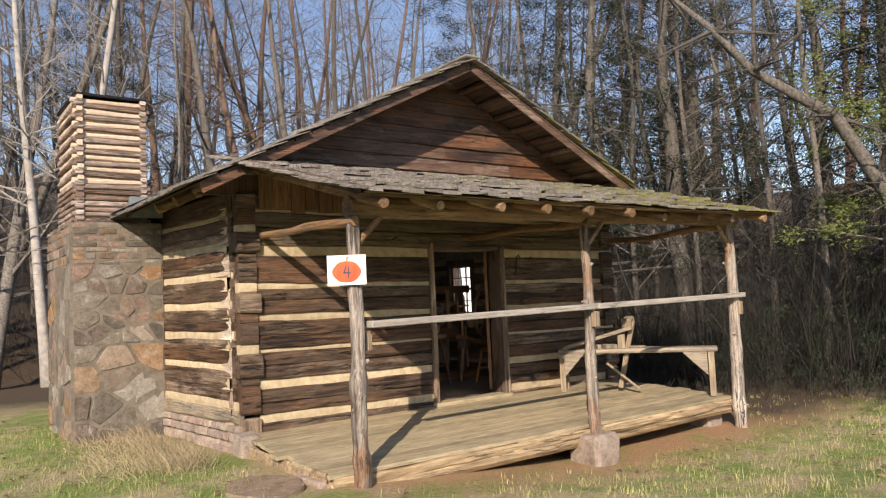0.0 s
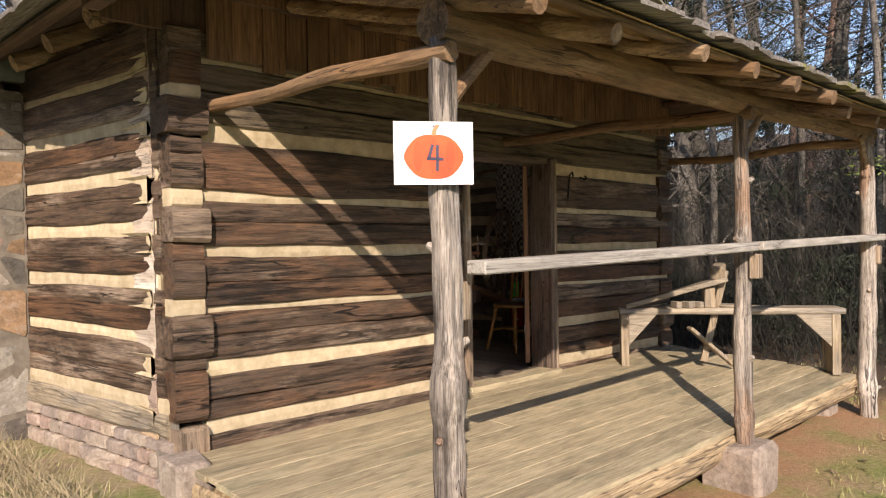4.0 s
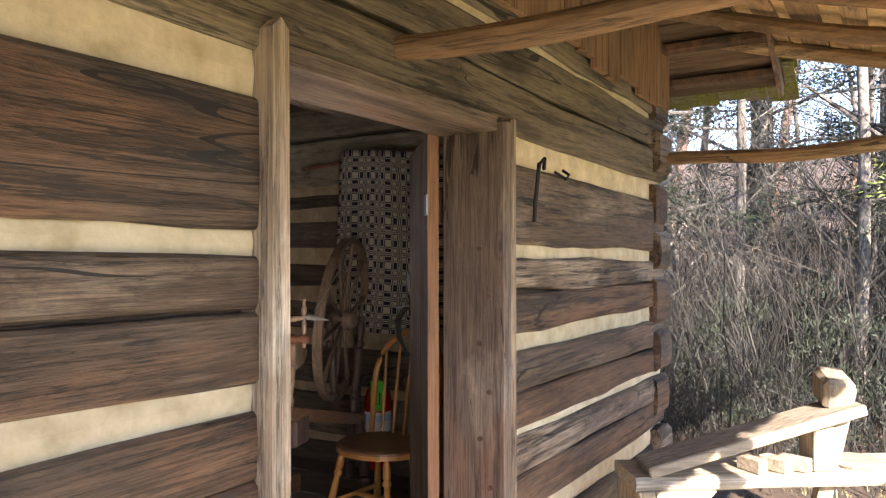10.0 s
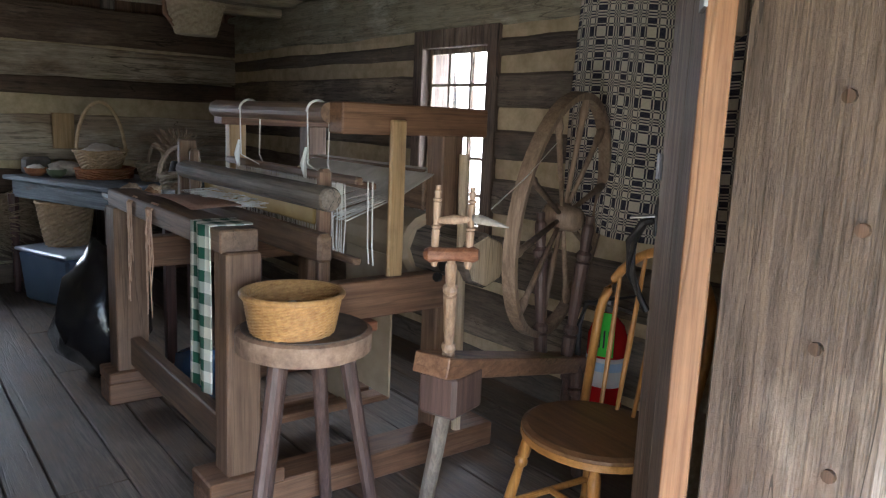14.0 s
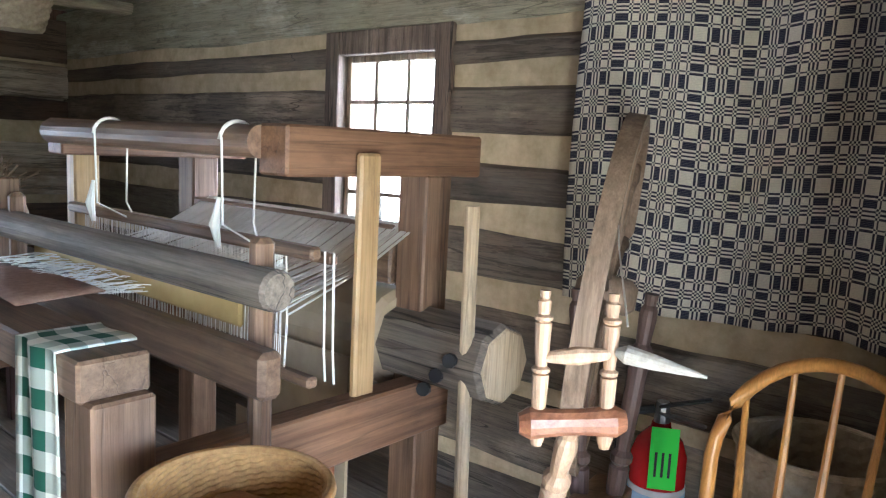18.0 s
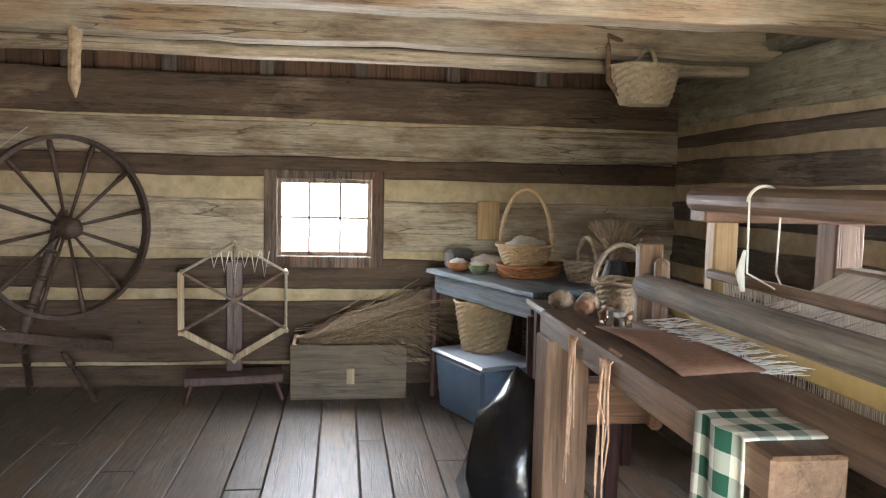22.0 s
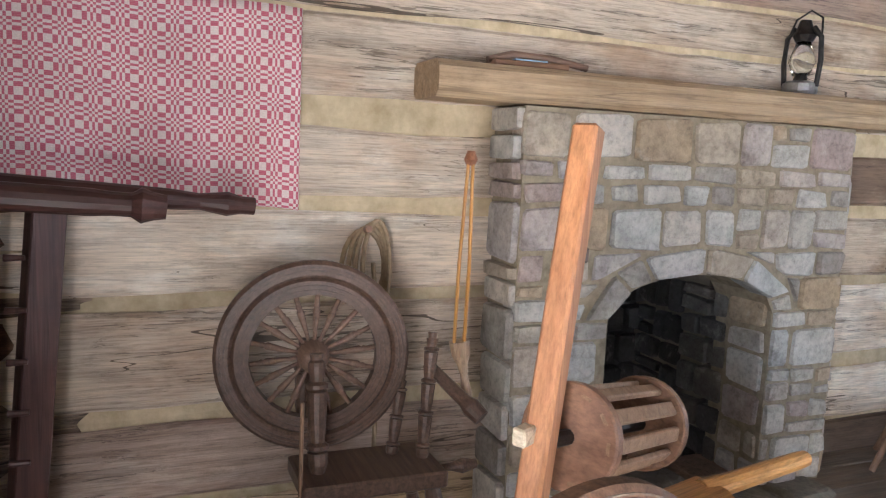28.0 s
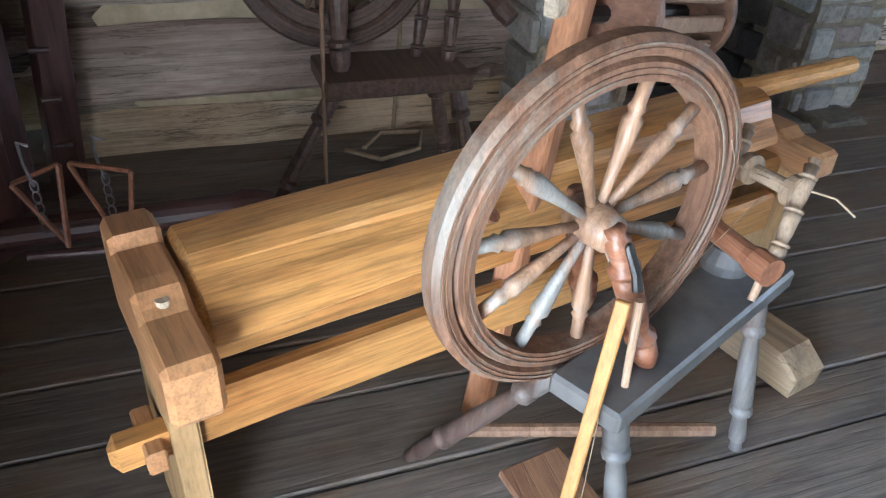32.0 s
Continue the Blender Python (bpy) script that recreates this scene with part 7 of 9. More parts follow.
def wheel(parent, name, hub, radius, depth, width, spokes, mat, rz, spoke_mat=None, lip=0.0, spoke_r=0.012, hub_r=0.035, turned_spokes=True, lean=0.0):
    """A wheel with its rim, hub and spokes; its axle points along x turned by rz."""
    m = Matrix.Translation(hub) @ pose(0, 0, 0, 0, 0, rz) @ pose(0, 0, 0, 0, lean, 0)
    rim = part(name, join(None, ring(radius, depth, width, None, 56, lip=lip), m), mat, parent)
    if lip:
        for f in (0.16, 0.27, 0.7, 0.84):
            part("bead", join(None, ring(radius - depth * f, depth * 0.05, width + 0.004, None, 56), m), mat, parent)
    part("hub", join(None, lathe([(0, hub_r * 0.6), (0.12, hub_r), (0.4, hub_r * 1.1), (0.5, hub_r * 1.25), (0.6, hub_r * 1.1), (0.88, hub_r), (1, hub_r * 0.6)], (-hub_r * 1.7, 0, 0), (hub_r * 1.7, 0, 0), None, 22), m), spoke_mat or mat, parent, smooth=True)
    for k in range(spokes):
        a = 2 * math.pi * (k + 0.35) / spokes
        d = Vector((0, math.cos(a), math.sin(a)))
        p0, p1 = d * hub_r * 0.7, d * (radius - depth + 0.004)
        bm = lathe([(0, spoke_r * 0.6), (0.3, spoke_r * 0.75), (0.62, spoke_r * 1.25), (0.68, spoke_r * 1.3), (0.72, spoke_r * 0.8), (0.76, spoke_r * 1.2), (0.8, spoke_r * 0.85), (1, spoke_r * 0.9)], p0, p1, None, 8) if turned_spokes else lathe([(0, spoke_r * 0.7), (0.8, spoke_r), (0.86, spoke_r * 1.5), (1, spoke_r * 1.2)], p0, p1, None, 8)
        part("spoke", join(None, bm, m), spoke_mat or mat, parent, smooth=True)
    return rim


def base_of(x, y, z):
    b = Vector((x, y, z))
    return lambda a, c, d: Vector((a, c, d)) - b


# ---- shaving horse on the porch ----
HORSE_X = wood((0.29, 0.235, 0.165), (0.48, 0.41, 0.31), "x", 0.75, 50, 0.3, 0.4, (0.3, 0.27, 0.23), 0.12, (0.5, 0.66))
HORSE_Z = wood((0.27, 0.2, 0.125), (0.46, 0.37, 0.255), "z", 0.75, 50, 0.3, 0.4, (0.3, 0.26, 0.21), 0.14, (0.5, 0.66))
horse = thing("shaving_horse", "raw pine shaving horse with a sloping work board", "workbench", (7.66, 7.13, 0.395), -54.4)
part("seat_plank", log_piece(0.0, 1.9, 0.0, 0.28, 0.475, 0.53, "x", rough=0.006), HORSE_X, horse)
for x0, zb in ((0.02, 0.0), (1.8, -0.05)):
    leg = part("leg_panel", block((x0 + 0.02, 0.14, zb), (x0 + 0.02, 0.14, 0.475), 0.26, 0.035, None, 0.004, 90), HORSE_Z, horse)
    for yy in (0.02, 0.26):
        part("leg", box(x0 - 0.01, x0 + 0.06, yy - 0.02, yy + 0.02, zb, 0.475, None, 0.004), HORSE_Z, horse)
    s = 1 if x0 < 1 else -1
    bm = bmesh.new()
    tri = [(x0 + 0.04 * s + 0.02, 0.475), (x0 + 0.3 * s, 0.475), (x0 + 0.04 * s + 0.02, 0.2)]
    v0 = [bm.verts.new((a, -0.012, c)) for a, c in tri]
    v1 = [bm.verts.new((a, 0.018, c)) for a, c in tri]
    bm.faces.new(v0)
    bm.faces.new(v1[::-1])
    for k in range(3):
        bm.faces.new((v0[k], v1[k], v1[(k + 1) % 3], v0[(k + 1) % 3]))
    part("bracket", bm, HORSE_X, horse)
part("work_board", block((0.06, 0.1, 0.545), (0.93, 0.06, 0.79), 0.2, 0.045, None, 0.006, 0), HORSE_X, horse)
part("riser", box(0.74, 0.83, 0.02, 0.14, 0.53, 0.71, None, 0.006), HORSE_Z, horse)
part("swing_arm", block((0.74, 0.12, 0.04), (0.93, 0.1, 0.86), 0.06, 0.06, None, 0.005), HORSE_Z, horse)
part("jaw", block((0.85, 0.02, 0.83), (0.9, 0.2, 0.87), 0.12, 0.13, None, 0.02), HORSE_Z, horse)
part("treadle", block((0.6, -0.02, 0.36), (0.98, 0.08, 0.02), 0.1, 0.03, None, 0.006), HORSE_Z, horse)
for k, (xx, w) in enumerate(((0.5, 0.05), (0.6, 0.06), (0.68, 0.05))):
    tagged(mesh_ob("wood_block", box(-w / 2, w / 2, -0.06, 0.06, 0, 0.055, None, 0.004), HORSE_X), "small sawn pine block on the shaving horse", "block", "pine blocks").matrix_basis = horse.matrix_basis @ pose(xx, 0.06, 0.532, 0, 0, 20 + 9 * k)
pad = tagged(mesh_ob("round_pad", lathe([(0, 0.1), (0.5, 0.11), (1, 0.1)], (0, 0, 0), (0, 0, 0.025), None, 20), HORSE_X), "flat rounded pine offcut on the shaving horse", "offcut")
pad.matrix_basis = horse.matrix_basis @ pose(0.97, 0.12, 0.531)

WICKER_FINE = plain("split_oak_weave", (0.3, 0.15, 0.05), (0.52, 0.3, 0.11), 60, 0.6, 0.4)
FRINGE = plain("fringe_yarn", (0.38, 0.22, 0.14), (0.6, 0.42, 0.3), 40, 0.9, 0.2)
# ---- loom ----
loom = thing("loom", "old brown barn-frame loom strung with pale warp", "loom", (7.3, 9.85, 0.45))
o = base_of(7.3, 9.85, 0.45)


def bx(name, x0, x1, y0, y1, z0, z1, mat, label="", bevel=0.006):
    a, b = o(x0, y0, z0), o(x1, y1, z1)
    return part(name, box(a.x, b.x, a.y, b.y, a.z, b.z, None, bevel), mat, loom, label)


for y0, y1 in ((9.2, 9.31), (10.42, 10.54)):
    bx("front_post", 6.87 if y0 < 10 else 6.845, 6.985, y0, y1 + (0.015 if y0 > 10 else 0), 0.53, 1.34, LOOM_Z)
    bx("foot", 6.8, 8.0, y0 - 0.02, y1 + 0.02, 0.45, 0.55, LOOM_X)
    bx("foot_block", 6.8, 7.06, y0 - 0.03, y1 + 0.03, 0.55, 0.6, LOOM_X)
    bx("side_rail", 6.98, 7.82, y0 + 0.02, y1 - 0.02, 1.06, 1.2, LOOM_X)
bx("breast_beam", 6.86, 6.99, 9.23, 10.57, 1.335, 1.41, LOOM_Y)
bx("front_rail", 6.9, 6.95, 9.25, 10.42, 0.62, 0.75, LOOM_Y)
for y0, y1 in ((9.27, 9.39), (10.36, 10.48)):
    bx("back_post", 7.75, 7.85, y0, y1 - 0.02, 0.5, 1.72, LOOM_Z)
    bx("arm", 7.31, 7.97, y0, y1 - 0.02, 1.715, 1.825, LOOM_X)
    bx("upright", 7.36, 7.44, y0 + 0.03, y1 - 0.03, 1.2, 1.72, PINE_Z) if y0 > 10 else None
bx("back_rail", 7.75, 7.82, 9.39, 10.36, 1.42, 1.58, LOOM_Y)
bx("side_stay", 7.5, 7.565, 9.245, 9.268, 1.195, 1.77, PINE_Z, "new pale pine stay")
bx("side_stay", 7.15, 7.23, 10.46, 10.5, 1.2, 1.64, LOOM_Z)
bx("knee_post", 7.195, 7.24, 9.2, 9.245, 1.06, 1.6, LOOM_Z, "", 0.012)
bx("knee_post", 7.17, 7.215, 10.37, 10.41, 1.06, 1.6, LOOM_Z, "", 0.012)
part("top_roller", rod(o(7.31, 9.36, 1.785), o(7.3, 10.4, 1.785), 0.036, 0.036, None, 16), LOOM_Y, loom)
part("knee_roller", lathe([(0, 0.036), (0.008, 0.042), (0.992, 0.042), (1, 0.036)], o(7.2, 9.14, 1.505), o(7.18, 10.5, 1.505), None, 16), WARP_Y, loom)
bx("cloth_beam", 7.145, 7.2, 9.12, 10.5, 1.3, 1.395, LOOM_Y, "dark square cloth beam", 0.012)
warp = part("warp_beam", lathe([(0, 0.095), (0.01, 0.103), (0.99, 0.105), (1, 0.1)], o(7.78, 9.02, 1.275), o(7.78, 10.6, 1.275), None, 8), WARP_Y, loom, "grey hewn octagonal warp beam")
part("end_grain", lathe([(0, 0.088), (1, 0.094)], o(7.78, 9.014, 1.275), o(7.78, 9.021, 1.275), None, 8), RAW_Z, warp, "pale sawn end")
# black discs on the beam paint the darkness of its lever holes
for k in range(3):
    part("lever_hole", rod(o(7.665 + 0.012 * k, 9.1 + 0.05 * k, 1.29 - 0.05 * k), o(7.68 + 0.012 * k, 9.105 + 0.05 * k, 1.288 - 0.05 * k), 0.018, 0.018, None, 9), RUBBER, warp)
part("lever", rod(o(7.72, 9.08, 0.62), o(7.7, 9.08, 1.66), 0.018, 0.018, None, 10), RAW_Z, loom, "pale pole through the warp beam")
part("wrapped_paper", lathe([(0, 0.118), (0.02, 0.135), (0.5, 0.14), (0.96, 0.136), (1, 0.12)], o(7.78, 9.36, 1.275), o(7.78, 10.3, 1.275), None, 18), PAPER_ROLL, loom, "brown paper round the warp")
part("hanging_paper", box(*[v for pr in zip(o(7.62, 9.4, 0.66), o(7.63, 9.75, 1.24)) for v in pr]), PAPER_ROLL, loom)
bx("ochre_batten", 7.22, 7.235, 9.3, 10.35, 1.4, 1.47, OCHRE, "ochre-yellow batten")
bx("heddle_bar", 7.34, 7.37, 9.22, 10.4, 1.54, 1.57, LOOM_Y)
bx("heddle_bar", 7.34, 7.37, 9.22, 10.4, 1.26, 1.285, LOOM_Y)
bx("heddle_bar", 7.42, 7.445, 9.25, 10.38, 1.52, 1.545, LOOM_Y)
bx("treadle", 7.0, 7.7, 9.5, 9.58, 0.6, 0.63, LOOM_X)
bx("treadle", 7.0, 7.7, 9.66, 9.74, 0.58, 0.61, LOOM_X)
bx("seat_board", 6.98, 7.5, 9.3, 9.55, 0.98, 1.02, WHEEL_RED)
for y0 in (9.4, 9.5):
    part("paper_apron", box(*[v for pr in zip(o(7.5, y0, 0.62), o(7.505, y0 + 0.22, 1.06)) for v in pr]), PAPER_ROLL, loom) if y0 > 9.45 else None
# heddles, warp and cords
bm, bm2, bm3 = bmesh.new(), bmesh.new(), bmesh.new()
trn = random.Random(2)
for k in range(120):
    y = 9.32 + 0.99 * k / 119 + trn.uniform(-0.003, 0.003)
    tube([o(7.355, y, 1.555), o(7.357 + trn.uniform(-0.006, 0.006), y, 1.4), o(7.355, y, 1.27)], 0.0011, bm, 3)
    tube([o(7.36, y, 1.42 + trn.uniform(-0.02, 0.02)), o(7.6, y, 1.49), o(7.785, y, 1.586)], 0.003, bm2, 3)
    if k % 9 < 6:
        tube([o(7.79, y, 1.586), o(7.85, y, 1.4), o(7.83, y, 1.36)], 0.0032, bm2, 3)
    if 40 < k:
        tube([o(7.36, y, 1.41), o(7.2, y, 1.43 + trn.uniform(-0.015, 0.015)), o(7.08 + trn.uniform(0, 0.05), y, 1.425)], 0.0011, bm3, 3)
tagged(part("heddle_thread", bm, THREAD, loom), kind="stuff")
tagged(part("warp_threads", bm2, THREAD, loom), kind="stuff")
tagged(part("web_threads", bm3, THREAD, loom), kind="stuff")
web = cloth("woven_web", "", BROWN_CLOTH, lambda u, v: o(6.93 + 0.19 * v, 9.68 + 0.55 * u, 1.417 + 0.012 * math.sin(3 * u + v)), 8, 4, (0.5, 0.3), loom, 0.003)
for y, x in ((9.44, 7.31), (10.02, 7.3)):
    for dx in (-0.045, 0.045):
        part("cord", tube([o(x + dx, y, 1.79), o(x + dx * 0.9, y, 1.6), o(7.355 + dx * 0.2, y, 1.555)], 0.0027), CORD, loom)
    part("cord_loop", tube([o(x + 0.042 * math.cos(w), y + 0.004 * w, 1.785 + 0.042 * math.sin(w)) for w in (math.pi * k / 10 for k in range(11))], 0.0048), CORD, loom)
    part("cord_knot", tube([o(x - 0.05, y, 1.66), o(x - 0.055, y + 0.01, 1.6), o(x - 0.05, y, 1.55)], [0.004, 0.012, 0.006]), CORD, loom)
for dy in (0.0, 0.03):
    part("cord", tube([o(7.42, 9.24 + dy, 1.55), o(7.42, 9.235 + dy, 1.32), o(7.43, 9.24 + dy, 1.25)], 0.003), CORD, loom)
for k in range(16):
    y = 9.9 + 0.009 * k + (0.19 if k > 8 else 0)
    part("fringe", tube([o(6.88, y, 1.415), o(6.852, y, 1.39), o(6.85 + 0.01 * math.sin(k), y + 0.012 * math.sin(k * 2.1), 1.3 - 0.05 * (k % 4)), o(6.852, y + 0.02 * math.sin(k * 1.3), 1.24 - 0.09 * (k % 4))], [0.003, 0.003, 0.0026, 0.0018]), FRINGE, loom)
tea = cloth("checked_cloth", "green and white checked cloth over the loom beam", GREEN_GINGHAM,
            lambda u, v: (7.0 - 0.15 * min(1, v * 4) + 0.006 * math.sin(u * 7) if v < 0.25 else 6.848 + 0.008 * math.sin(u * 9 + v * 2), 9.3 + 0.155 * u, 1.416 if v < 0.25 else 1.414 - 0.56 * (v - 0.25) / 0.75), 14, 24, (0.155, 0.7))
tea["category"] = "cloth"

# ---- stool and basket ----
stool = thing("log_stool", "round slab stool with a bark edge and dark splayed legs", "stool", (7.01, 8.95, 0.45))
bm = lathe([(0, 0.185), (0.1, 0.2), (0.9, 0.202), (1, 0.19)], (0, 0, 0.632), (0, 0, 0.702), None, 30)
for v in bm.verts:
    v.co.x *= 1 + 0.04 * noise.noise((v.co.x * 5, v.co.y * 5, 0))
    v.co.y *= 1 + 0.04 * noise.noise((v.co.x * 5, v.co.y * 5, 4))
part("bark_edge", bm, STOOL_BARK, stool)
part("top", lathe([(0, 0.188), (1, 0.186)], (0, 0, 0.65), (0, 0, 0.705), None, 30), STOOL_TOP, stool)
for a in (3.58, 5.96, 1.64, 0.75):
    part("leg", rod((0.12 * math.cos(a), 0.12 * math.sin(a), 0.65), (0.24 * math.cos(a), 0.24 * math.sin(a), 0.0), 0.026, 0.021, None, 10), STOOL_LEG, stool)
basket("honey-coloured round basket of fleece on the log stool", (6.955, 8.92, 1.156), 0.12, 0.142, 0.112, WICKER_FINE, 24, 72, fill=FLEECE_BROWN)
lump(None, "fleece_tuft", FLEECE, (0, 0, 0), (0.035, 0.03, 0.018), 4)
bpy.data.objects["fleece_tuft"].matrix_basis = pose(6.945, 8.905, 1.228)
tagged(bpy.data.objects["fleece_tuft"], "tuft of white fleece in the basket", "fleece")

# ---- flax wheel by the loom ----
fw = thing("spinning_wheel", "tall grey-brown spinning wheel with a coned distaff", "spinning wheel", (7.6, 8.8, 0.45), group="spinning wheels")
o = base_of(7.6, 8.8, 0.45)
wheel(fw, "rim", o(8.03, 8.895, 1.444), 0.455, 0.024, 0.046, 10, WHEEL_FLAX, -67, WHEEL_FLAX, 0.0, 0.012, 0.045, False, 6.0)
part("bench", block(o(7.22, 8.6, 1.1), o(8.25, 8.93, 0.84), 0.12, 0.06), LOOM_X, fw)
part("head_block", block(o(7.25, 8.61, 1.0), o(7.4, 8.66, 1.0), 0.13, 0.13, None, 0.012), STOOL_LEG, fw)
part("leg", rod(o(7.34, 8.66, 1.0), o(7.4, 8.83, 0.53), 0.024, 0.026, None, 10), WHEEL_GREY, fw)
part("leg_tip", rod(o(7.4, 8.83, 0.57), o(7.41, 8.84, 0.45), 0.024, 0.008, None, 10), RAW_Z, fw)
part("leg", turned(o(8.1, 8.84, 0.88), o(8.05, 8.74, 0.45), 0.03), STOOL_LEG, fw)
part("leg", turned(o(8.2, 8.96, 0.86), o(8.34, 9.1, 0.45), 0.028), STOOL_LEG, fw)
part("wheel_post", turned(o(8.03, 8.83, 0.9), o(8.05, 8.78, 1.46), 0.026), STOOL_LEG, fw)
part("wheel_post", turned(o(7.95, 8.88, 0.9), o(7.95, 8.93, 1.46), 0.026), STOOL_LEG, fw)
part("stem", turned(o(7.3, 8.62, 1.06), o(7.19, 8.491, 1.43), 0.019, None, 2), TURNED, fw)
part("mother_of_all", lathe([(0, 0.014), (0.1, 0.022), (0.4, 0.018), (0.6, 0.018), (0.9, 0.022), (1, 0.014)], o(7.143, 8.545, 1.43), o(7.237, 8.437, 1.44), None, 12), WHEEL_RED, fw)
for x, y in ((7.161, 8.526), (7.219, 8.456)):
    part("maiden", turned(o(x, y, 1.4), o(x + 0.01, y + 0.008, 1.61), 0.0115, None, 3), TURNED, fw)
part("flyer", lathe([(0, 0.004), (0.1, 0.008), (0.5, 0.013), (0.9, 0.008), (1, 0.004)], o(7.165, 8.53, 1.52), o(7.225, 8.455, 1.53), None, 12), TURNED, fw)
part("roving_cone", lathe([(0, 0.006), (0.12, 0.013), (0.4, 0.011), (0.75, 0.006), (1, 0.002)], o(7.222, 8.45, 1.535), o(7.24, 8.335, 1.524), None, 12), plain("flax_roving", (0.3, 0.28, 0.24), (0.5, 0.47, 0.42), 60, 0.95, 0.6), fw)
part("drive_band", tube([o(7.31, 8.48, 1.55), o(7.6, 8.65, 1.62), o(7.9, 8.82, 1.72)], 0.0015), THREAD, fw)

# ---- windsor chair ----
chair = thing("windsor_chair", "honey-varnished hoop-back chair with a dark seat", "chair", (7.62, 8.33, 0.45), -95)
chair.matrix_basis = chair.matrix_basis @ Matrix.Diagonal((1.03, 1.03, 1.0, 1))
bm = lathe([(0, 0.19), (0.25, 0.215), (0.75, 0.215), (1, 0.2)], (0, 0, 0.44), (0, 0, 0.475), None, 32)
for v in bm.verts:
    v.co.y *= 0.92
    if v.co.z > 0.47:
        v.co.z -= 0.012 * max(0, 1 - (v.co.x ** 2 + v.co.y ** 2) / 0.03)
part("seat", bm, CHAIR_SEAT, chair, smooth=False)
part("seat_edge", ring(0.217, 0.03, 0.02, None, 40), CHAIR_HONEY, chair).matrix_basis = pose(0, 0, 0.447, 0, 90, 0) @ Matrix.Diagonal((1, 0.92, 1, 1))
for sx, sy in ((-1, -1), (1, -1), (-1, 1), (1, 1)):
    part("leg", turned((0.13 * sx, 0.12 * sy, 0.44), (0.2 * sx, 0.19 * sy, 0.0), 0.018, None, 2), CHAIR_HONEY, chair, smooth=True)
for sx in (-1, 1):
    part("stretcher", rod((0.165 * sx, -0.155, 0.2), (0.165 * sx, 0.155, 0.2), 0.011), CHAIR_HONEY, chair)
part("stretcher", rod((-0.165, 0, 0.2), (0.165, 0, 0.2), 0.011), CHAIR_HONEY, chair)
hoop = [(-0.19, 0.14, 0.46)]
for k in range(19):
    a = math.pi * k / 18
    hoop.append((-0.205 * math.cos(a), 0.16 + 0.08 * (0.35 + 0.65 * math.sin(a)), 0.74 + 0.23 * math.sin(a)))
hoop.append((0.19, 0.14, 0.46))
part("hoop", tube(hoop, 0.0145, None, 10), CHAIR_HONEY, chair, smooth=True)
for k in range(5):
    x = -0.128 + 0.064 * k
    s = math.sqrt(1 - (x * 1.25 / 0.205) ** 2)
    part("spindle", lathe([(0, 0.006), (0.4, 0.009), (1, 0.006)], (x, 0.15, 0.47), (x * 1.25, 0.16 + 0.08 * (0.35 + 0.65 * s), 0.74 + 0.23 * s), None, 8), CHAIR_HONEY, chair)

# ---- behind the chair ----
ext = thing("fire_extinguisher", "red fire extinguisher with a bright green tag", "fire extinguisher", (8.225, 8.8, 0.45), -60)
ext.matrix_basis = ext.matrix_basis @ Matrix.Diagonal((1.1, 1.1, 1.13, 1))
part("cylinder", lathe([(0, 0.062), (0.02, 0.068), (0.82, 0.068), (0.9, 0.055), (0.97, 0.025), (1, 0.022)], (0, 0, 0.12), (0, 0, 0.56), None, 22), RED_PAINT, ext, smooth=True)
part("base_ring", lathe([(0, 0.066), (1, 0.066)], (0, 0, 0), (0, 0, 0.12), None, 22), RUBBER, ext)
part("label_band", ring(0.0695, 0.003, 0.1, None, 30), WHITE, ext).matrix_basis = pose(0, 0, 0.36, 0, 90, 0)
part("label_mark", ring(0.0702, 0.003, 0.03, None, 30), LABEL_BLUE, ext).matrix_basis = pose(0, 0, 0.38, 0, 90, 0)
part("emblem", flat([(-0.03, 0.2), (0, 0.185), (0.03, 0.2), (0, 0.215)], -0.0705), WHITE, ext)
valve = part("valve", rod((0, 0, 0.56), (0, 0, 0.61), 0.02, 0.016), STEEL, ext)
part("lever", block((-0.01, -0.01, 0.6), (0.11, -0.03, 0.635), 0.02, 0.008), RUBBER, valve)
part("lever", block((-0.01, -0.01, 0.585), (0.1, -0.04, 0.57), 0.02, 0.008), STEEL, valve)
part("hose", tube([(-0.02, 0, 0.59), (-0.08, -0.01, 0.58), (-0.1, -0.01, 0.5), (-0.095, -0.01, 0.3), (-0.085, -0.01, 0.14)], 0.011), RUBBER, ext)
part("tag", flat([(-0.03, 0.42), (0.035, 0.42), (0.035, 0.57), (-0.03, 0.57)], -0.074, 0.001), GREEN_TAG, ext, "bright green inspection tag")
for k in range(3):
    part("tag_line", flat([(-0.018 + 0.016 * k, 0.45), (-0.012 + 0.016 * k, 0.45), (-0.012 + 0.016 * k, 0.51), (-0.018 + 0.016 * k, 0.51)], -0.0748, 0.0004), RUBBER, ext)
basket("tall grey wicker hamper on the floor by the wall", (8.28, 8.42, 0.45), 0.15, 0.19, 0.66, WICKER_GREY, 34, 40, name="wicker_hamper")
basket("small grey wicker basket on the floor by the wall", (8.3, 7.98, 0.45), 0.12, 0.15, 0.5, WICKER_GREY, 26, 36, name="wicker_hamper")
card = thing("notice_card", "white notice card propped on a stand", "card", (8.36, 8.16, 1.13), -62)
part("card", flat([(-0.06, 0.0), (0.06, 0.0), (0.06, 0.2), (-0.06, 0.2)], 0, 0.003), WHITE, card)
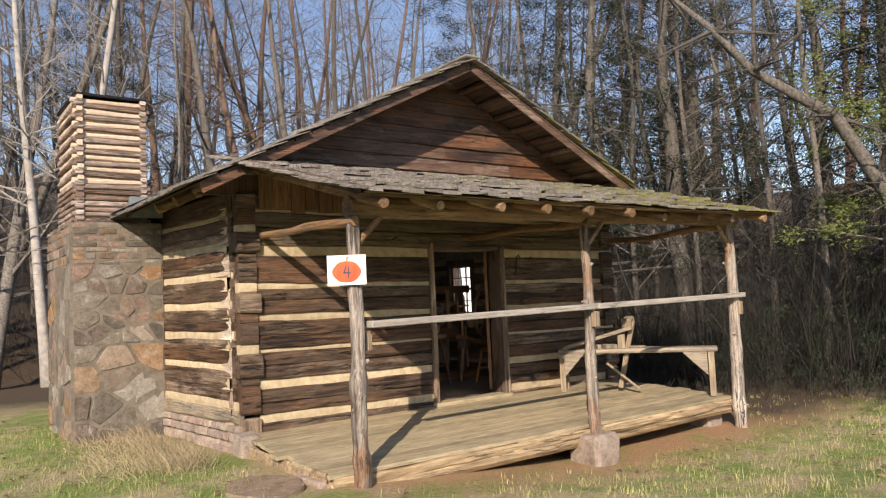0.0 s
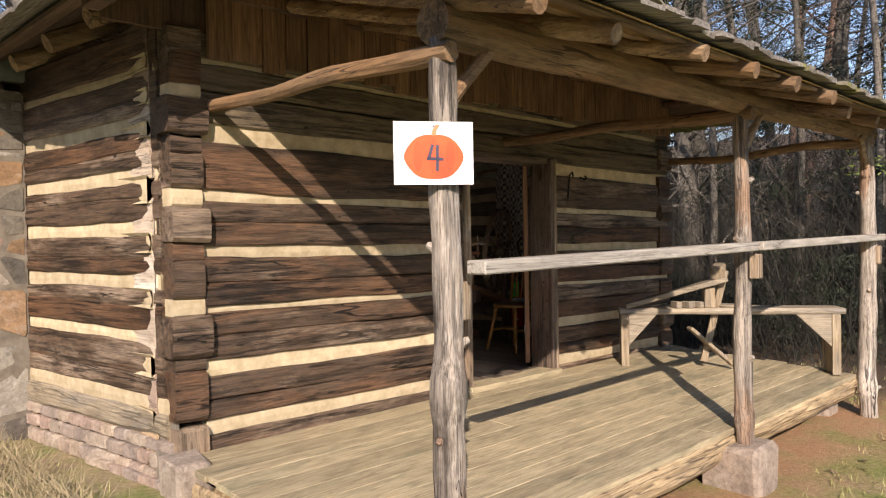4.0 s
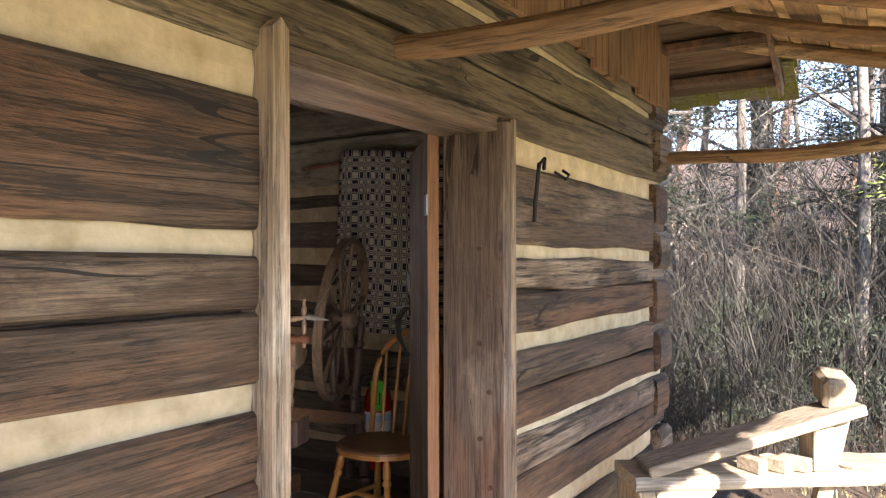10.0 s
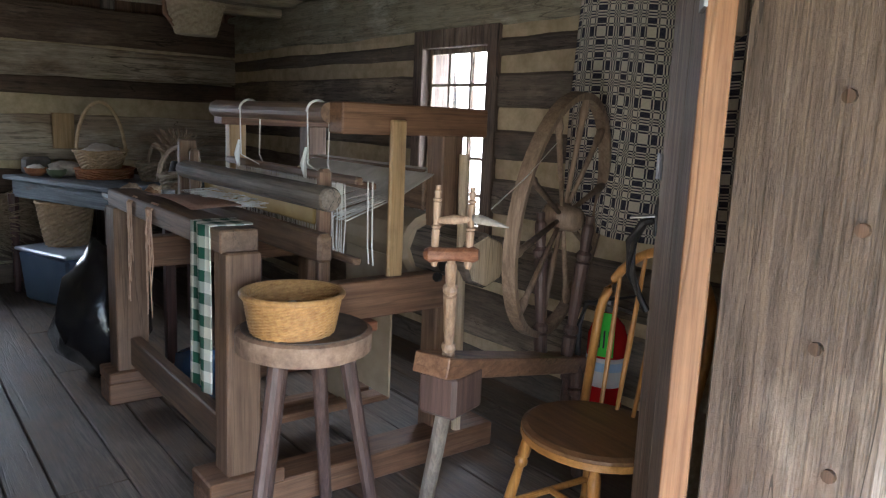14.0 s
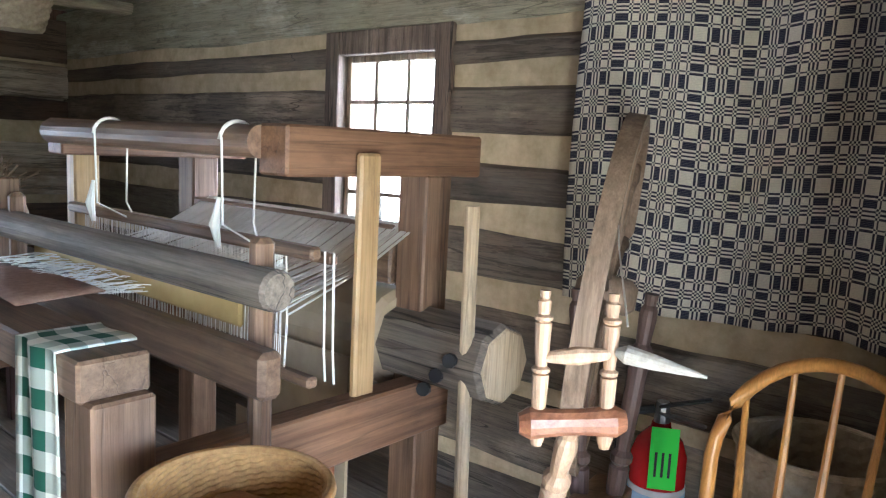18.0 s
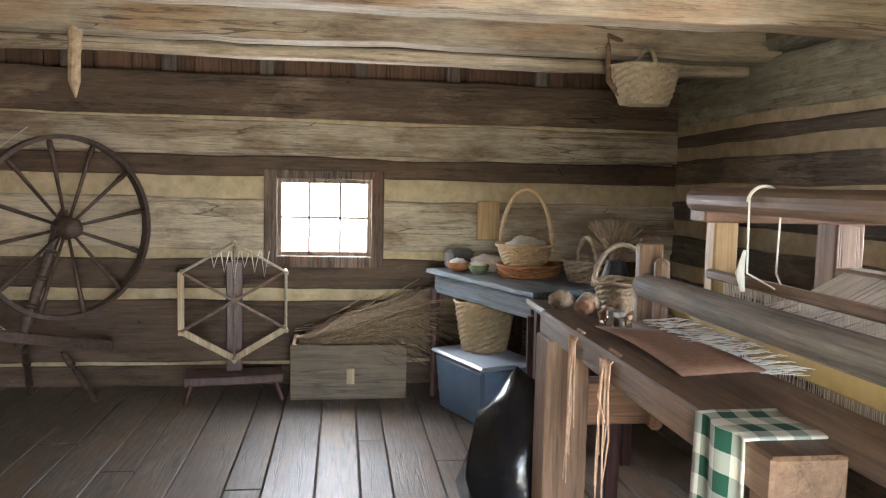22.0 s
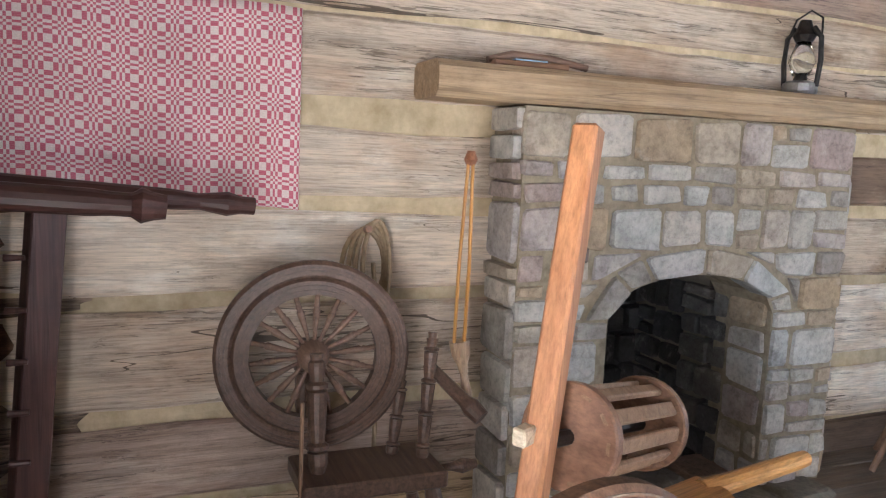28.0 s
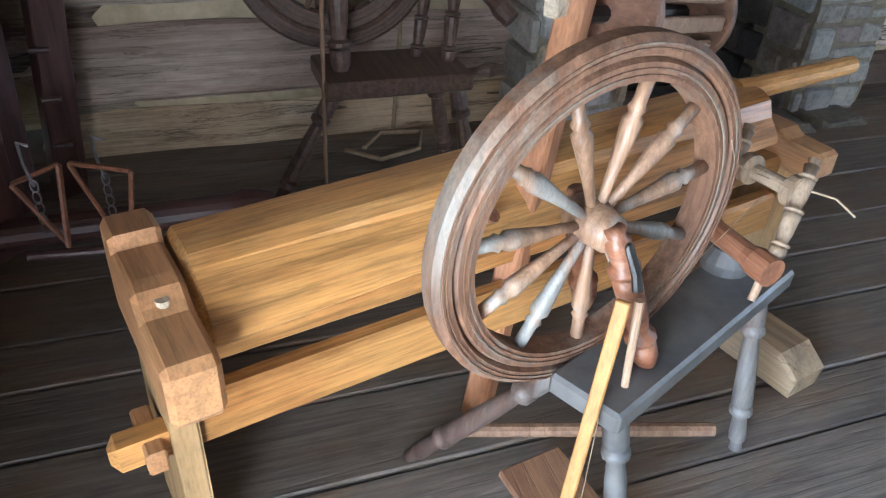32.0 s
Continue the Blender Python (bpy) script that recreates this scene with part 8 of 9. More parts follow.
for k in range(5):
    part("text_bar", flat([(-0.04, 0.05 + 0.018 * k), (0.03, 0.05 + 0.018 * k), (0.03, 0.057 + 0.018 * k), (-0.04, 0.057 + 0.018 * k)], -0.001, 0.0006), SLATE, card)
part("stand", box(-0.03, 0.03, 0.01, 0.05, -0.68, 0.1, None, 0.004), LOOM_Z, card)
crate = thing("storage_crate", "dark wooden crate against the wall", "crate", (8.38, 8.16, 0.45))
for z0 in (0.0, 0.15, 0.3):
    part("slat", box(-0.1, -0.085, -0.2, 0.25, z0, z0 + 0.12, None, 0.003), WHEEL_RED, crate)
part("body", box(-0.085, 0.1, -0.2, 0.25, 0.0, 0.44, None, 0.004), LOOM_Z, crate)

cov = cloth("coverlet", "navy and cream handwoven coverlet hung on the wall", COVERLET,
            lambda u, v: (8.46 - 0.06 * math.sin(u * 11.0 + 0.6 * math.sin(v * 3)) * (0.4 + 0.6 * v) - 0.022 * math.sin(u * 31 + v), 9.26 - 1.55 * u + 0.03 * v * math.sin(3 * u), 2.45 - 1.12 * v + 0.01 * math.sin(u * 14) - 0.05 * u * (1 - v)), 90, 30, (1.75, 1.13))
cov["category"] = "coverlet"
rod_c = tagged(mesh_ob("hanging_rod", rod((8.5, 9.62, 2.37), (8.5, 7.68, 2.5), 0.013, 0.013, None, 10), WHEEL_RED), "reddish wooden rod holding the coverlet", "rod")

# ---- table in the far corner ----
table = thing("work_table", "worn blue-grey painted table heaped with baskets", "table", (7.28, 12.55, 0.45), 21.0)
part("top", box(-0.36, 0.42, -0.62, 0.55, 0.8, 0.83, None, 0.006), BLUE_TABLE, table)
for x0, x1, y0, y1 in ((-0.32, -0.295, -0.56, 0.5), (0.34, 0.365, -0.56, 0.5), (-0.3, 0.34, -0.585, -0.56), (-0.3, 0.34, 0.5, 0.525)):
    part("apron", box(x0, x1, y0, y1, 0.68, 0.8, None, 0.004), BLUE_TABLE, table)
for sx in (-0.31, 0.35):
    for sy in (-0.57, 0.51):
        part("leg", lathe([(0, 0.02), (0.6, 0.03), (1, 0.036)], (sx, sy, 0), (sx, sy, 0.7), None, 10), OXBLOOD, table, "dark turned leg")
TM = table.matrix_basis


def on_table(x, y, z=0.832):
    return TM @ Vector((x, y, z))


side_t = thing("side_table", "dark side table with a bright metal edge", "table", (7.36, 11.22, 0.45))
part("top", box(-0.25, 0.3, -0.62, 0.5, 0.78, 0.815, None, 0.006), STOOL_TOP, side_t)
part("metal_edge", box(-0.256, -0.246, -0.62, 0.5, 0.8, 0.822, None, 0.002), STEEL, side_t)
for sx in (-0.2, 0.25):
    for sy in (-0.55, 0.43):
        part("leg", box(sx - 0.025, sx + 0.025, sy - 0.025, sy + 0.025, 0, 0.78, None, 0.004), OXBLOOD, side_t)
SZ = 0.45 + 0.816

basket("wide pale basket of fleece with a tall hoop handle", on_table(0.04, 0.02, 0.9), 0.19, 0.26, 0.12, WICKER_PALE, 12, 56, 0.62, 0.36, fill=FLEECE, heap=0.72, rz=60)
basket("flat rust-coloured tray basket under the handled basket", on_table(0.04, -0.02), 0.2, 0.21, 0.066, WICKER_RUST, 8, 44, 0.75, rz=30)
for k, (x, y, r, mat, lab) in enumerate(((-0.24, 0.34, 0.075, WICKER_RUST, "shallow brown wooden bowl of yarn"), (-0.2, 0.16, 0.065, plain("green_glaze", (0.1, 0.13, 0.07), (0.17, 0.2, 0.12), 8, 0.3, 0.05), "small green glazed bowl"))):
    b = thing("bowl", lab, "bowl", on_table(x, y), group="bowls on the table")
    part("shell", lathe([(0, r * 0.5), (0.4, r * 0.85), (1, r), (0.98, r * 0.93), (0.5, r * 0.75)], (0, 0, 0), (0, 0, 0.055), None, 22), mat, b)
    lump(b, "yarn", FLEECE, (0, 0, 0.05), (r * 0.7, r * 0.7, 0.03), k)
gb = thing("tin_box", "dull grey tin box on the table", "box", on_table(-0.16, 0.47), 21)
part("body", box(-0.09, 0.09, -0.05, 0.05, 0, 0.12, None, 0.02), SLATE, gb)
fl = lump(None, "fleece_heap", FLEECE, (0, 0, 0), (0.12, 0.1, 0.06), 9)
fl.matrix_basis = Matrix.Translation(on_table(-0.05, 0.3, 0.87))
tagged(fl, "loose heap of greyish fleece on the table", "fleece")
bd = tagged(mesh_ob("leaning_board", box(-0.075, 0.075, -0.01, 0.01, 0, 0.26, None, 0.004), PINE_Z), "pale board leaning on the wall behind the table", "board")
bd.matrix_basis = pose(7.19, 13.16, 1.45)
basket("brown handled basket on the table", on_table(0.2, -0.36), 0.1, 0.14, 0.12, WICKER_GREY, 10, 36, 0.8, 0.16, rz=10)
basket("coarse twig basket with a hoop on the side table", (7.5, 11.5, SZ), 0.11, 0.14, 0.12, WICKER_GREY, 10, 36, 0.9, 0.2, rz=70)
grass_b = thing("dried_bunch", "bunch of dried grasses standing in a jug", "dried plants", (7.62, 11.9, 1.285))
bm = bmesh.new()
grn = random.Random(31)
for _ in range(150):
    d = Vector((grn.gauss(0, 0.3), grn.gauss(0, 0.3), 1)).normalized()
    l = grn.uniform(0.14, 0.3)
    tube([Vector((0, 0, 0.1)), d * l * 0.6 + Vector((0, 0, 0.1)), d * l + Vector((grn.gauss(0, 0.05), grn.gauss(0, 0.05), 0.08))], [0.002, 0.002, 0.004], bm, 3)
tagged(part("dry_grass", bm, FLAX, grass_b), kind="stuff")
part("jug", lathe([(0, 0.05), (0.3, 0.075), (0.7, 0.06), (1, 0.045)], (0, 0, 0), (0, 0, 0.16), None, 18), IRON, grass_b)
YARN_TAN = plain("tan_yarn", (0.22, 0.15, 0.09), (0.42, 0.32, 0.22), 60, 0.95, 0.8)
for k, (x, y, r) in enumerate(((7.2, 11.45, 0.055), (7.26, 11.3, 0.045), (7.32, 11.42, 0.05), (7.4, 11.25, 0.05), (7.3, 11.12, 0.04), (7.45, 11.38, 0.055))):
    yb = lump(None, "yarn_ball", (YARN_TAN, FLEECE_BROWN, YARN_TAN)[k % 3], (0, 0, 0), (r, r, r * 0.8), k)
    yb.matrix_basis = pose(x, y, SZ + r * 0.7)
    tagged(yb, ("ball of undyed tan yarn", "ball of dark brown yarn", "ball of undyed tan yarn")[k % 3] + " on the side table", "yarn", "yarn balls")
jar = thing("glass_jar", "clear screw-top jar half full of seeds", "jar", (7.17, 10.7, SZ))
part("glass", lathe([(0, 0.034), (0.05, 0.038), (0.75, 0.038), (0.85, 0.03), (1, 0.03)], (0, 0, 0), (0, 0, 0.11), None, 20), CHARCOAL_GLASS, jar, smooth=True)
part("seeds", lathe([(0, 0.033), (1, 0.033)], (0, 0, 0.004), (0, 0, 0.04), None, 18), WICKER, jar)
part("band", lathe([(0, 0.032), (1, 0.032)], (0, 0, 0.1), (0, 0, 0.118), None, 20), STEEL, jar)
for k in range(3):
    sp = tagged(mesh_ob("bobbin", lathe([(0, 0.02), (0.1, 0.02), (0.14, 0.01), (0.86, 0.01), (0.9, 0.02), (1, 0.02)], (0, 0, 0), (0, 0, 0.1), None, 12), TURNED), "turned wooden bobbin lying on the side table", "bobbin", "bobbins")
    sp.matrix_basis = pose(7.2 + 0.07 * k, 10.95 + 0.05 * k, SZ + 0.02, 90, 0, 40 + 50 * k)
wire = tagged(mesh_ob("wire_trivet", tube([(0.07 * math.cos(w), 0.07 * math.sin(w), 0.02 + 0.02 * math.sin(3 * w)) for w in (2 * math.pi * k / 30 for k in range(61))], 0.005), STEEL), "shiny wire coil on the side table", "wire")
wire.matrix_basis = pose(7.56, 11.0, SZ)

tub = thing("storage_tub", "grey-blue plastic storage tub with a pale lid", "storage box", (7.06, 12.5, 0.45), 21)
bm = box(-0.19, 0.19, -0.28, 0.28, 0, 0.34, None, 0.02)
for v in bm.verts:
    v.co.x *= 0.86 + 0.4 * v.co.z
    v.co.y *= 0.9 + 0.3 * v.co.z
part("body", bm, TUB, tub)
part("lid", box(-0.205, 0.205, -0.3, 0.3, 0.34, 0.365, None, 0.012), LID, tub, "pale blue plastic lid")
basket("honey wicker basket standing on the tub", (7.08, 12.62, 0.816), 0.13, 0.185, 0.3, WICKER_PALE, 20, 44, 0.85)

bag = lump(None, "rubbish_bag", BAG, (0, 0, 0), (0.2, 0.24, 0.36), 12)
for v in bag.data.vertices:
    k = max(0, (v.co.z + 0.1) / 0.45)
    v.co.x *= 1 - 0.12 * k
    v.co.y *= 1 - 0.12 * k
    if v.co.z < -0.32:
        v.co.z = -0.32
    v.co.x += 0.02 * noise.noise((v.co.y * 14, v.co.z * 9, 1))
for v in bag.data.vertices:
    w = 0.014 * abs(noise.noise((v.co.x * 26, v.co.y * 26, v.co.z * 7))) + 0.01 * noise.noise(v.co * 40)
    v.co *= 1 - w * 4
bag.matrix_basis = pose(6.9, 10.9, 0.754) @ Matrix.Diagonal((1.12, 1.2, 0.95, 1))
tagged(bag, "shiny black plastic bag slumped on the floor", "bag")
blue = lump(None, "plastic_bag", plain("blue_plastic", (0.02, 0.06, 0.14), (0.05, 0.12, 0.24), 9, 0.25, 0.2), (0, 0, 0), (0.13, 0.12, 0.16), 15)
blue.matrix_basis = pose(7.12, 10.15, 0.6)
tagged(blue, "bundle in blue plastic under the loom", "bag")

# ---- flax trough, reel ----
trough = thing("flax_trough", "grey plank trough heaped with flax straw", "trough", (6.26, 12.98, 0.45))
for y0, y1 in ((-0.13, -0.105), (0.18, 0.205)):
    part("side", box(-0.36, 0.37, y0, y1, 0.0, 0.35, None, 0.005), wood((0.13, 0.1, 0.07), (0.24, 0.19, 0.14), "x", 0.8, 40, 0.3, 0.4), trough)
for x0 in (-0.35, 0.335):
    part("end", box(x0, x0 + 0.025, -0.105, 0.18, 0.0, 0.36, None, 0.005), RAW_Z, trough)
part("bottom", box(-0.33, 0.34, -0.1, 0.18, 0.0, 0.03), LOOM_X, trough)
part("batten", box(-0.01, 0.04, -0.142, -0.131, 0.1, 0.2, None, 0.003), RAW_Z, trough)
bm = bmesh.new()
frn = random.Random(17)
for _ in range(1500):
    x = frn.uniform(-0.32, 0.3)
    p = Vector((x + 0.12, frn.uniform(-0.08, 0.2), 0.26 + frn.uniform(0, 0.16) + 0.42 * max(0, x + 0.15)))
    d = Vector((frn.uniform(0.5, 1.0), frn.uniform(-0.25, 0.25), frn.uniform(-0.1, 0.5))).normalized()
    l = frn.uniform(0.2, 0.6)
    tube([p - d * l * 0.3, p + d * l * 0.3 + Vector((0, 0, 0.03)), p + d * l * 0.8 + Vector((0, 0, frn.uniform(-0.12, 0.02)))], 0.0035, bm, 3)
tagged(part("flax_straw", bm, FLAX, trough), kind="stuff")

FLAX_YARN = plain("flax_yarn", (0.3, 0.26, 0.2), (0.52, 0.47, 0.38), 40, 0.95, 0.5)
reel = thing("yarn_reel", "six-armed yarn reel wound with pale flax yarn", "yarn reel", (5.55, 12.95, 0.45), 8)
part("base", box(-0.3, 0.3, -0.1, 0.1, 0.1, 0.16, None, 0.008), OXBLOOD, reel)
for sx in (-0.25, 0.25):
    for sy in (-0.08, 0.08):
        part("leg", rod((sx, sy, 0.12), (sx * 1.15, sy * 1.6, 0.0), 0.018, 0.015), OXBLOOD, reel)
part("post", box(-0.05, 0.05, 0.02, 0.07, 0.16, 0.86, None, 0.006), OXBLOOD, reel)
tips = []
for k in range(6):
    a = math.pi / 6 + math.pi / 3 * k
    p = Vector((0.36 * math.cos(a), -0.06, 0.62 + 0.36 * math.sin(a)))
    tips.append(p)
    part("arm", block((0, -0.05, 0.62), p, 0.022, 0.016), WHEEL_BROWN, reel)
    part("crossbar", rod(p + Vector((0, -0.08, 0)), p + Vector((0, 0.07, 0)), 0.013, 0.013), RAW_Z, reel)
for k in range(6):
    for off in (-0.05, 0.0, 0.04):
        if k in (0, 1, 5):
            part("yarn", tube([tips[k] + Vector((0, off, 0)), tips[(k + 1) % 6] + Vector((0, off, 0))], 0.006, None, 6), FLAX_YARN, reel)
        elif off == 0.0:
            part("rim_slat", block(tips[k], tips[(k + 1) % 6], 0.014, 0.04), RAW_Z, reel)
for k in range(6):
    x = -0.14 + 0.06 * k
    part("loose_yarn", tube([(x, -0.06, 0.93), (x + 0.02, -0.07, 0.83 - 0.03 * (k % 3)), (x + 0.05, -0.06, 0.93)], 0.004), THREAD, reel)

# ---- great wheel ----
GREAT_DARK = wood((0.035, 0.022, 0.016), (0.11, 0.066, 0.048), "x", 0.5, 60, 0.2, 0.0, None, 0.12)
gw = thing("great_wheel", "big dark walking wheel on a sloping three-legged bench", "spinning wheel", (4.4, 12.6, 0.45), group="spinning wheels")
o = base_of(4.4, 12.6, 0.45)
wheel(gw, "rim", o(4.65, 12.72, 1.52), 0.53, 0.024, 0.055, 12, GREAT_DARK, -41, GREAT_DARK, 0.0, 0.0125, 0.056, False)
part("bench", block(o(3.96, 12.04, 1.1), o(4.78, 12.97, 0.78), 0.13, 0.06), GREAT_DARK, gw)
part("wheel_post", turned(o(4.44, 12.55, 0.86), o(4.62, 12.77, 1.62), 0.032, None, 5), GREAT_DARK, gw)
part("axle", rod(o(4.58, 12.78, 1.51), o(4.72, 12.66, 1.51), 0.014), GREAT_DARK, gw)
for p0, p1 in ((o(4.45, 12.62, 0.82), o(4.29, 13.08, 0.45)), (o(4.62, 12.7, 0.8), o(4.76, 12.86, 0.45)), (o(4.15, 12.25, 1.0), o(4.06, 12.14, 0.45))):
    part("leg", turned(p0, p1, 0.022, None, 2), GREAT_DARK, gw)
part("spindle_post", turned(o(4.04, 12.15, 1.04), o(4.0, 12.12, 1.62), 0.03, None, 5), GREAT_DARK, gw)
part("spindle", rod(o(4.0, 12.05, 1.5), o(4.05, 12.28, 1.5), 0.006), IRON, gw)
part("spindle_block", block(o(3.97, 12.1, 1.14), o(4.03, 12.17, 1.14), 0.05, 0.12), GREAT_DARK, gw)
lump(gw, "fleece", FLEECE, o(4.3, 12.43, 1.0), (0.09, 0.05, 0.03), 3)
tagged(part("drive_band", tube([o(4.02, 12.16, 1.52), o(4.3, 12.4, 1.85), o(4.5, 12.6, 2.08)], 0.002), THREAD, gw), "")
part("drive_band", tube([o(4.02, 12.16, 1.48), o(4.2, 12.32, 1.2), o(4.4, 12.5, 0.97)], 0.002), THREAD, gw)

# ---- clock reel on a stool by the fireplace ----
cr = thing("clock_reel", "old red-brown clock reel on a splayed stool", "yarn reel", (3.92, 11.35, 0.45), 35)
part("seat", box(-0.17, 0.17, -0.12, 0.12, 0.29, 0.33, None, 0.01), LOOM_X, cr)
for sx, sy in ((-1, -1), (1, -1), (-1, 1), (1, 1)):
    part("leg", rod((0.12 * sx, 0.08 * sy, 0.3), (0.22 * sx, 0.16 * sy, 0.0), 0.018, 0.014), LOOM_Z, cr)
part("post", box(-0.03, 0.03, -0.03, 0.03, 0.33, 0.62, None, 0.006), LOOM_Z, cr)
part("gear_box", box(-0.06, 0.06, -0.045, 0.045, 0.62, 0.95, None, 0.008), wood((0.2, 0.1, 0.055), (0.36, 0.2, 0.12), "z", 0.55, 60, 0.2), cr)
part("paper", box(-0.05, 0.05, -0.04, 0.04, 0.952, 0.965), WHITE, cr)
for k in range(4):
    a = 0.5 + math.pi / 2 * k
    p = Vector((0.13, 0.3 * math.cos(a), 0.86 + 0.3 * math.sin(a)))
    part("arm", block((0.13, 0.0, 0.86), p, 0.02, 0.016), WHEEL_RED, cr)
    part("crossbar", rod(p + Vector((-0.06, 0, 0)), p + Vector((0.06, 0, 0)), 0.013, 0.011), WHEEL_RED, cr)
part("axle", rod((0.0, 0, 0.86), (0.16, 0, 0.86), 0.02), WHEEL_RED, cr)

# ---- flax brake ----
FOOT_X = wood((0.26, 0.17, 0.09), (0.44, 0.31, 0.18), "x", 0.7, 34, 0.25, 0.3, None, 0.08)
br = thing("flax_brake", "bright new pine flax brake with a heavy top beam", "flax brake", (4.914, 8.64, 0.45), 13.0)
part("lower_beam", box(-0.045, 0.1, -0.605, 0.74, 0.39, 0.44, None, 0.01), PINE_Y, br)
jaw = prism([(-0.07, 0.445), (-0.07, 0.535), (-0.055, 0.55), (0.0, 0.552), (0.03, 0.549), (0.055, 0.536), (0.1, 0.5), (0.128, 0.468), (0.132, 0.452), (0.12, 0.44)], -0.605, 0.7, 0.012)
for v in jaw.verts:
    k = max(0.0, (v.co.y + 0.6) / 1.3)
    v.co.z += 0.035 * k
    v.co.x += 0.004 * noise.noise(v.co * 5)
    if v.co.x > 0.08:
        v.co.x -= 0.03 * k
part("top_beam", jaw, PINE_Y, br)
part("stretcher", box(0.085, 0.125, -0.66, 0.72, 0.26, 0.36, None, 0.008), PINE_Y, br)
part("tenon", prism([(0.088, 0.265), (0.088, 0.315), (0.122, 0.315), (0.122, 0.265)], -0.765, -0.66, 0.012), PINE_Y, br, "through tenon of the stretcher")
part("wedge", block((0.045, -0.705, 0.29), (0.15, -0.705, 0.285), 0.03, 0.045, None, 0.004), PINE_X, br, "through wedge")
block_shape = [(-0.085, 0.42), (-0.095, 0.5), (-0.088, 0.572), (-0.025, 0.574), (-0.02, 0.55), (0.06, 0.55), (0.085, 0.546), (0.105, 0.53), (0.12, 0.522), (0.215, 0.518), (0.23, 0.507), (0.232, 0.43), (0.222, 0.415), (0.14, 0.41), (-0.07, 0.41)]
for y0, top in ((-0.7, 1.0), (0.72, 0.6)):
    shape = [(x if x < 0 else x * (0.8 if y0 > 0 else 1.0), 0.42 + (z - 0.42) * top if z > 0.42 else z) for x, z in block_shape]
    part("end_block", prism(shape, y0 + 0.012, y0 + 0.088, 0.009), PINE_X, br)
    leg = box(-0.03, 0.14, y0 + 0.02, y0 + 0.062, 0.0, 0.415, None, 0.005)
    for v in leg.verts:
        if v.co.z < 0.2:
            v.co.x = -0.06 if v.co.x < 0.05 else 0.16
    part("leg", leg, PINE_Z, br)
part("foot_plank", prism([(-0.2, 0.004), (-0.22, 0.05), (-0.17, 0.1), (0.34, 0.1), (0.395, 0.06), (0.39, 0.004)], 0.565, 0.68, 0.008), FOOT_X, br)
part("hinge_pin", rod((0.1, -0.65, 0.52), (0.1, -0.65, 0.537), 0.011, 0.01, None, 12), RAW_X, br, "pale peg end")
part("knot", rod((0.1, -0.1, 0.512), (0.108, -0.1, 0.52), 0.012), WHEEL_RED, br)
part("handle", lathe([(0, 0.03), (0.2, 0.026), (0.9, 0.022), (0.97, 0.02), (1, 0.012)], (-0.02, 0.66, 0.565), (0.045, 1.0, 0.605), None, 12), PINE_Y, br)

# ---- saxony wheel in front ----
sw = thing("spinning_wheel", "small red-brown spinning wheel with turned spokes", "spinning wheel", (5.27, 8.75, 0.45), group="spinning wheels")
o = base_of(5.27, 8.75, 0.45)
DRIED = wood((0.22, 0.15, 0.09), (0.38, 0.28, 0.19), "z", 0.6, 50, 0.12, 0.0, None, 0.1)
HUB = o(5.285, 8.60, 1.1)
RIM_WORN = wood((0.13, 0.062, 0.034), (0.25, 0.135, 0.078), "z", 0.58, 60, 0.12, 0.0, (0.24, 0.2, 0.16), 0.05, (0.5, 0.62))
SPOKE = wood((0.22, 0.12, 0.068), (0.4, 0.25, 0.155), "z", 0.45, 60, 0.12, 0.0, (0.3, 0.28, 0.25), 0.3, (0.47, 0.56))
wheel(sw, "rim", HUB, 0.265, 0.058, 0.04, 11, RIM_WORN, 12, SPOKE, 0.008, 0.0112, 0.028)
tbl = bmesh.new()
quad = [o(5.44, 8.6, 0), o(5.21, 9.105, 0), o(5.1, 9.04, 0), o(5.33, 8.545, 0)]
lo = [tbl.verts.new((p.x, p.y, 0.385)) for p in quad]
hi = [tbl.verts.new((p.x, p.y, 0.425)) for p in quad]
tbl.faces.new(lo[::-1])
tbl.faces.new(hi)
for k in range(4):
    tbl.faces.new((lo[k], lo[(k + 1) % 4], hi[(k + 1) % 4], hi[k]))
bmesh.ops.bevel(tbl, geom=tbl.edges[:], offset=0.006, segments=1, affect="EDGES")
part("table", tbl, SLATE, sw, "dusty grey-painted wheel table")
LEG_UMBER = wood((0.09, 0.055, 0.042), (0.19, 0.125, 0.1), "z", 0.5, 50, 0.15, 0.0, (0.2, 0.18, 0.16), 0.1, (0.52, 0.62))
for p0, p1, leg_mat in ((o(5.39, 8.63, 0.84), o(5.425, 8.69, 0.45), SLATE), (o(5.2, 9.04, 0.84), o(5.25, 9.08, 0.45), LEG_UMBER), (o(5.3, 8.6, 0.85), o(5.08, 8.42, 0.45), LEG_UMBER)):
    part("leg", turned(p0, p1, 0.021, None, 2), leg_mat, sw, smooth=True)
part("wheel_post", turned(o(5.35, 8.7, 0.87), o(5.335, 8.6, 1.12), 0.022, None, 2), WHEEL_RED, sw, smooth=True)
part("wheel_post", turned(o(5.19, 8.68, 0.87), o(5.23, 8.6, 1.12), 0.022, None, 2), WHEEL_RED, sw, smooth=True)
part("axle", tube([HUB + Vector((-0.07, -0.015, 0)), HUB + Vector((0.07, 0.015, 0)), HUB + Vector((0.09, 0.02, -0.03)), HUB + Vector((0.1, 0.02, -0.05))], 0.007), IRON, sw)
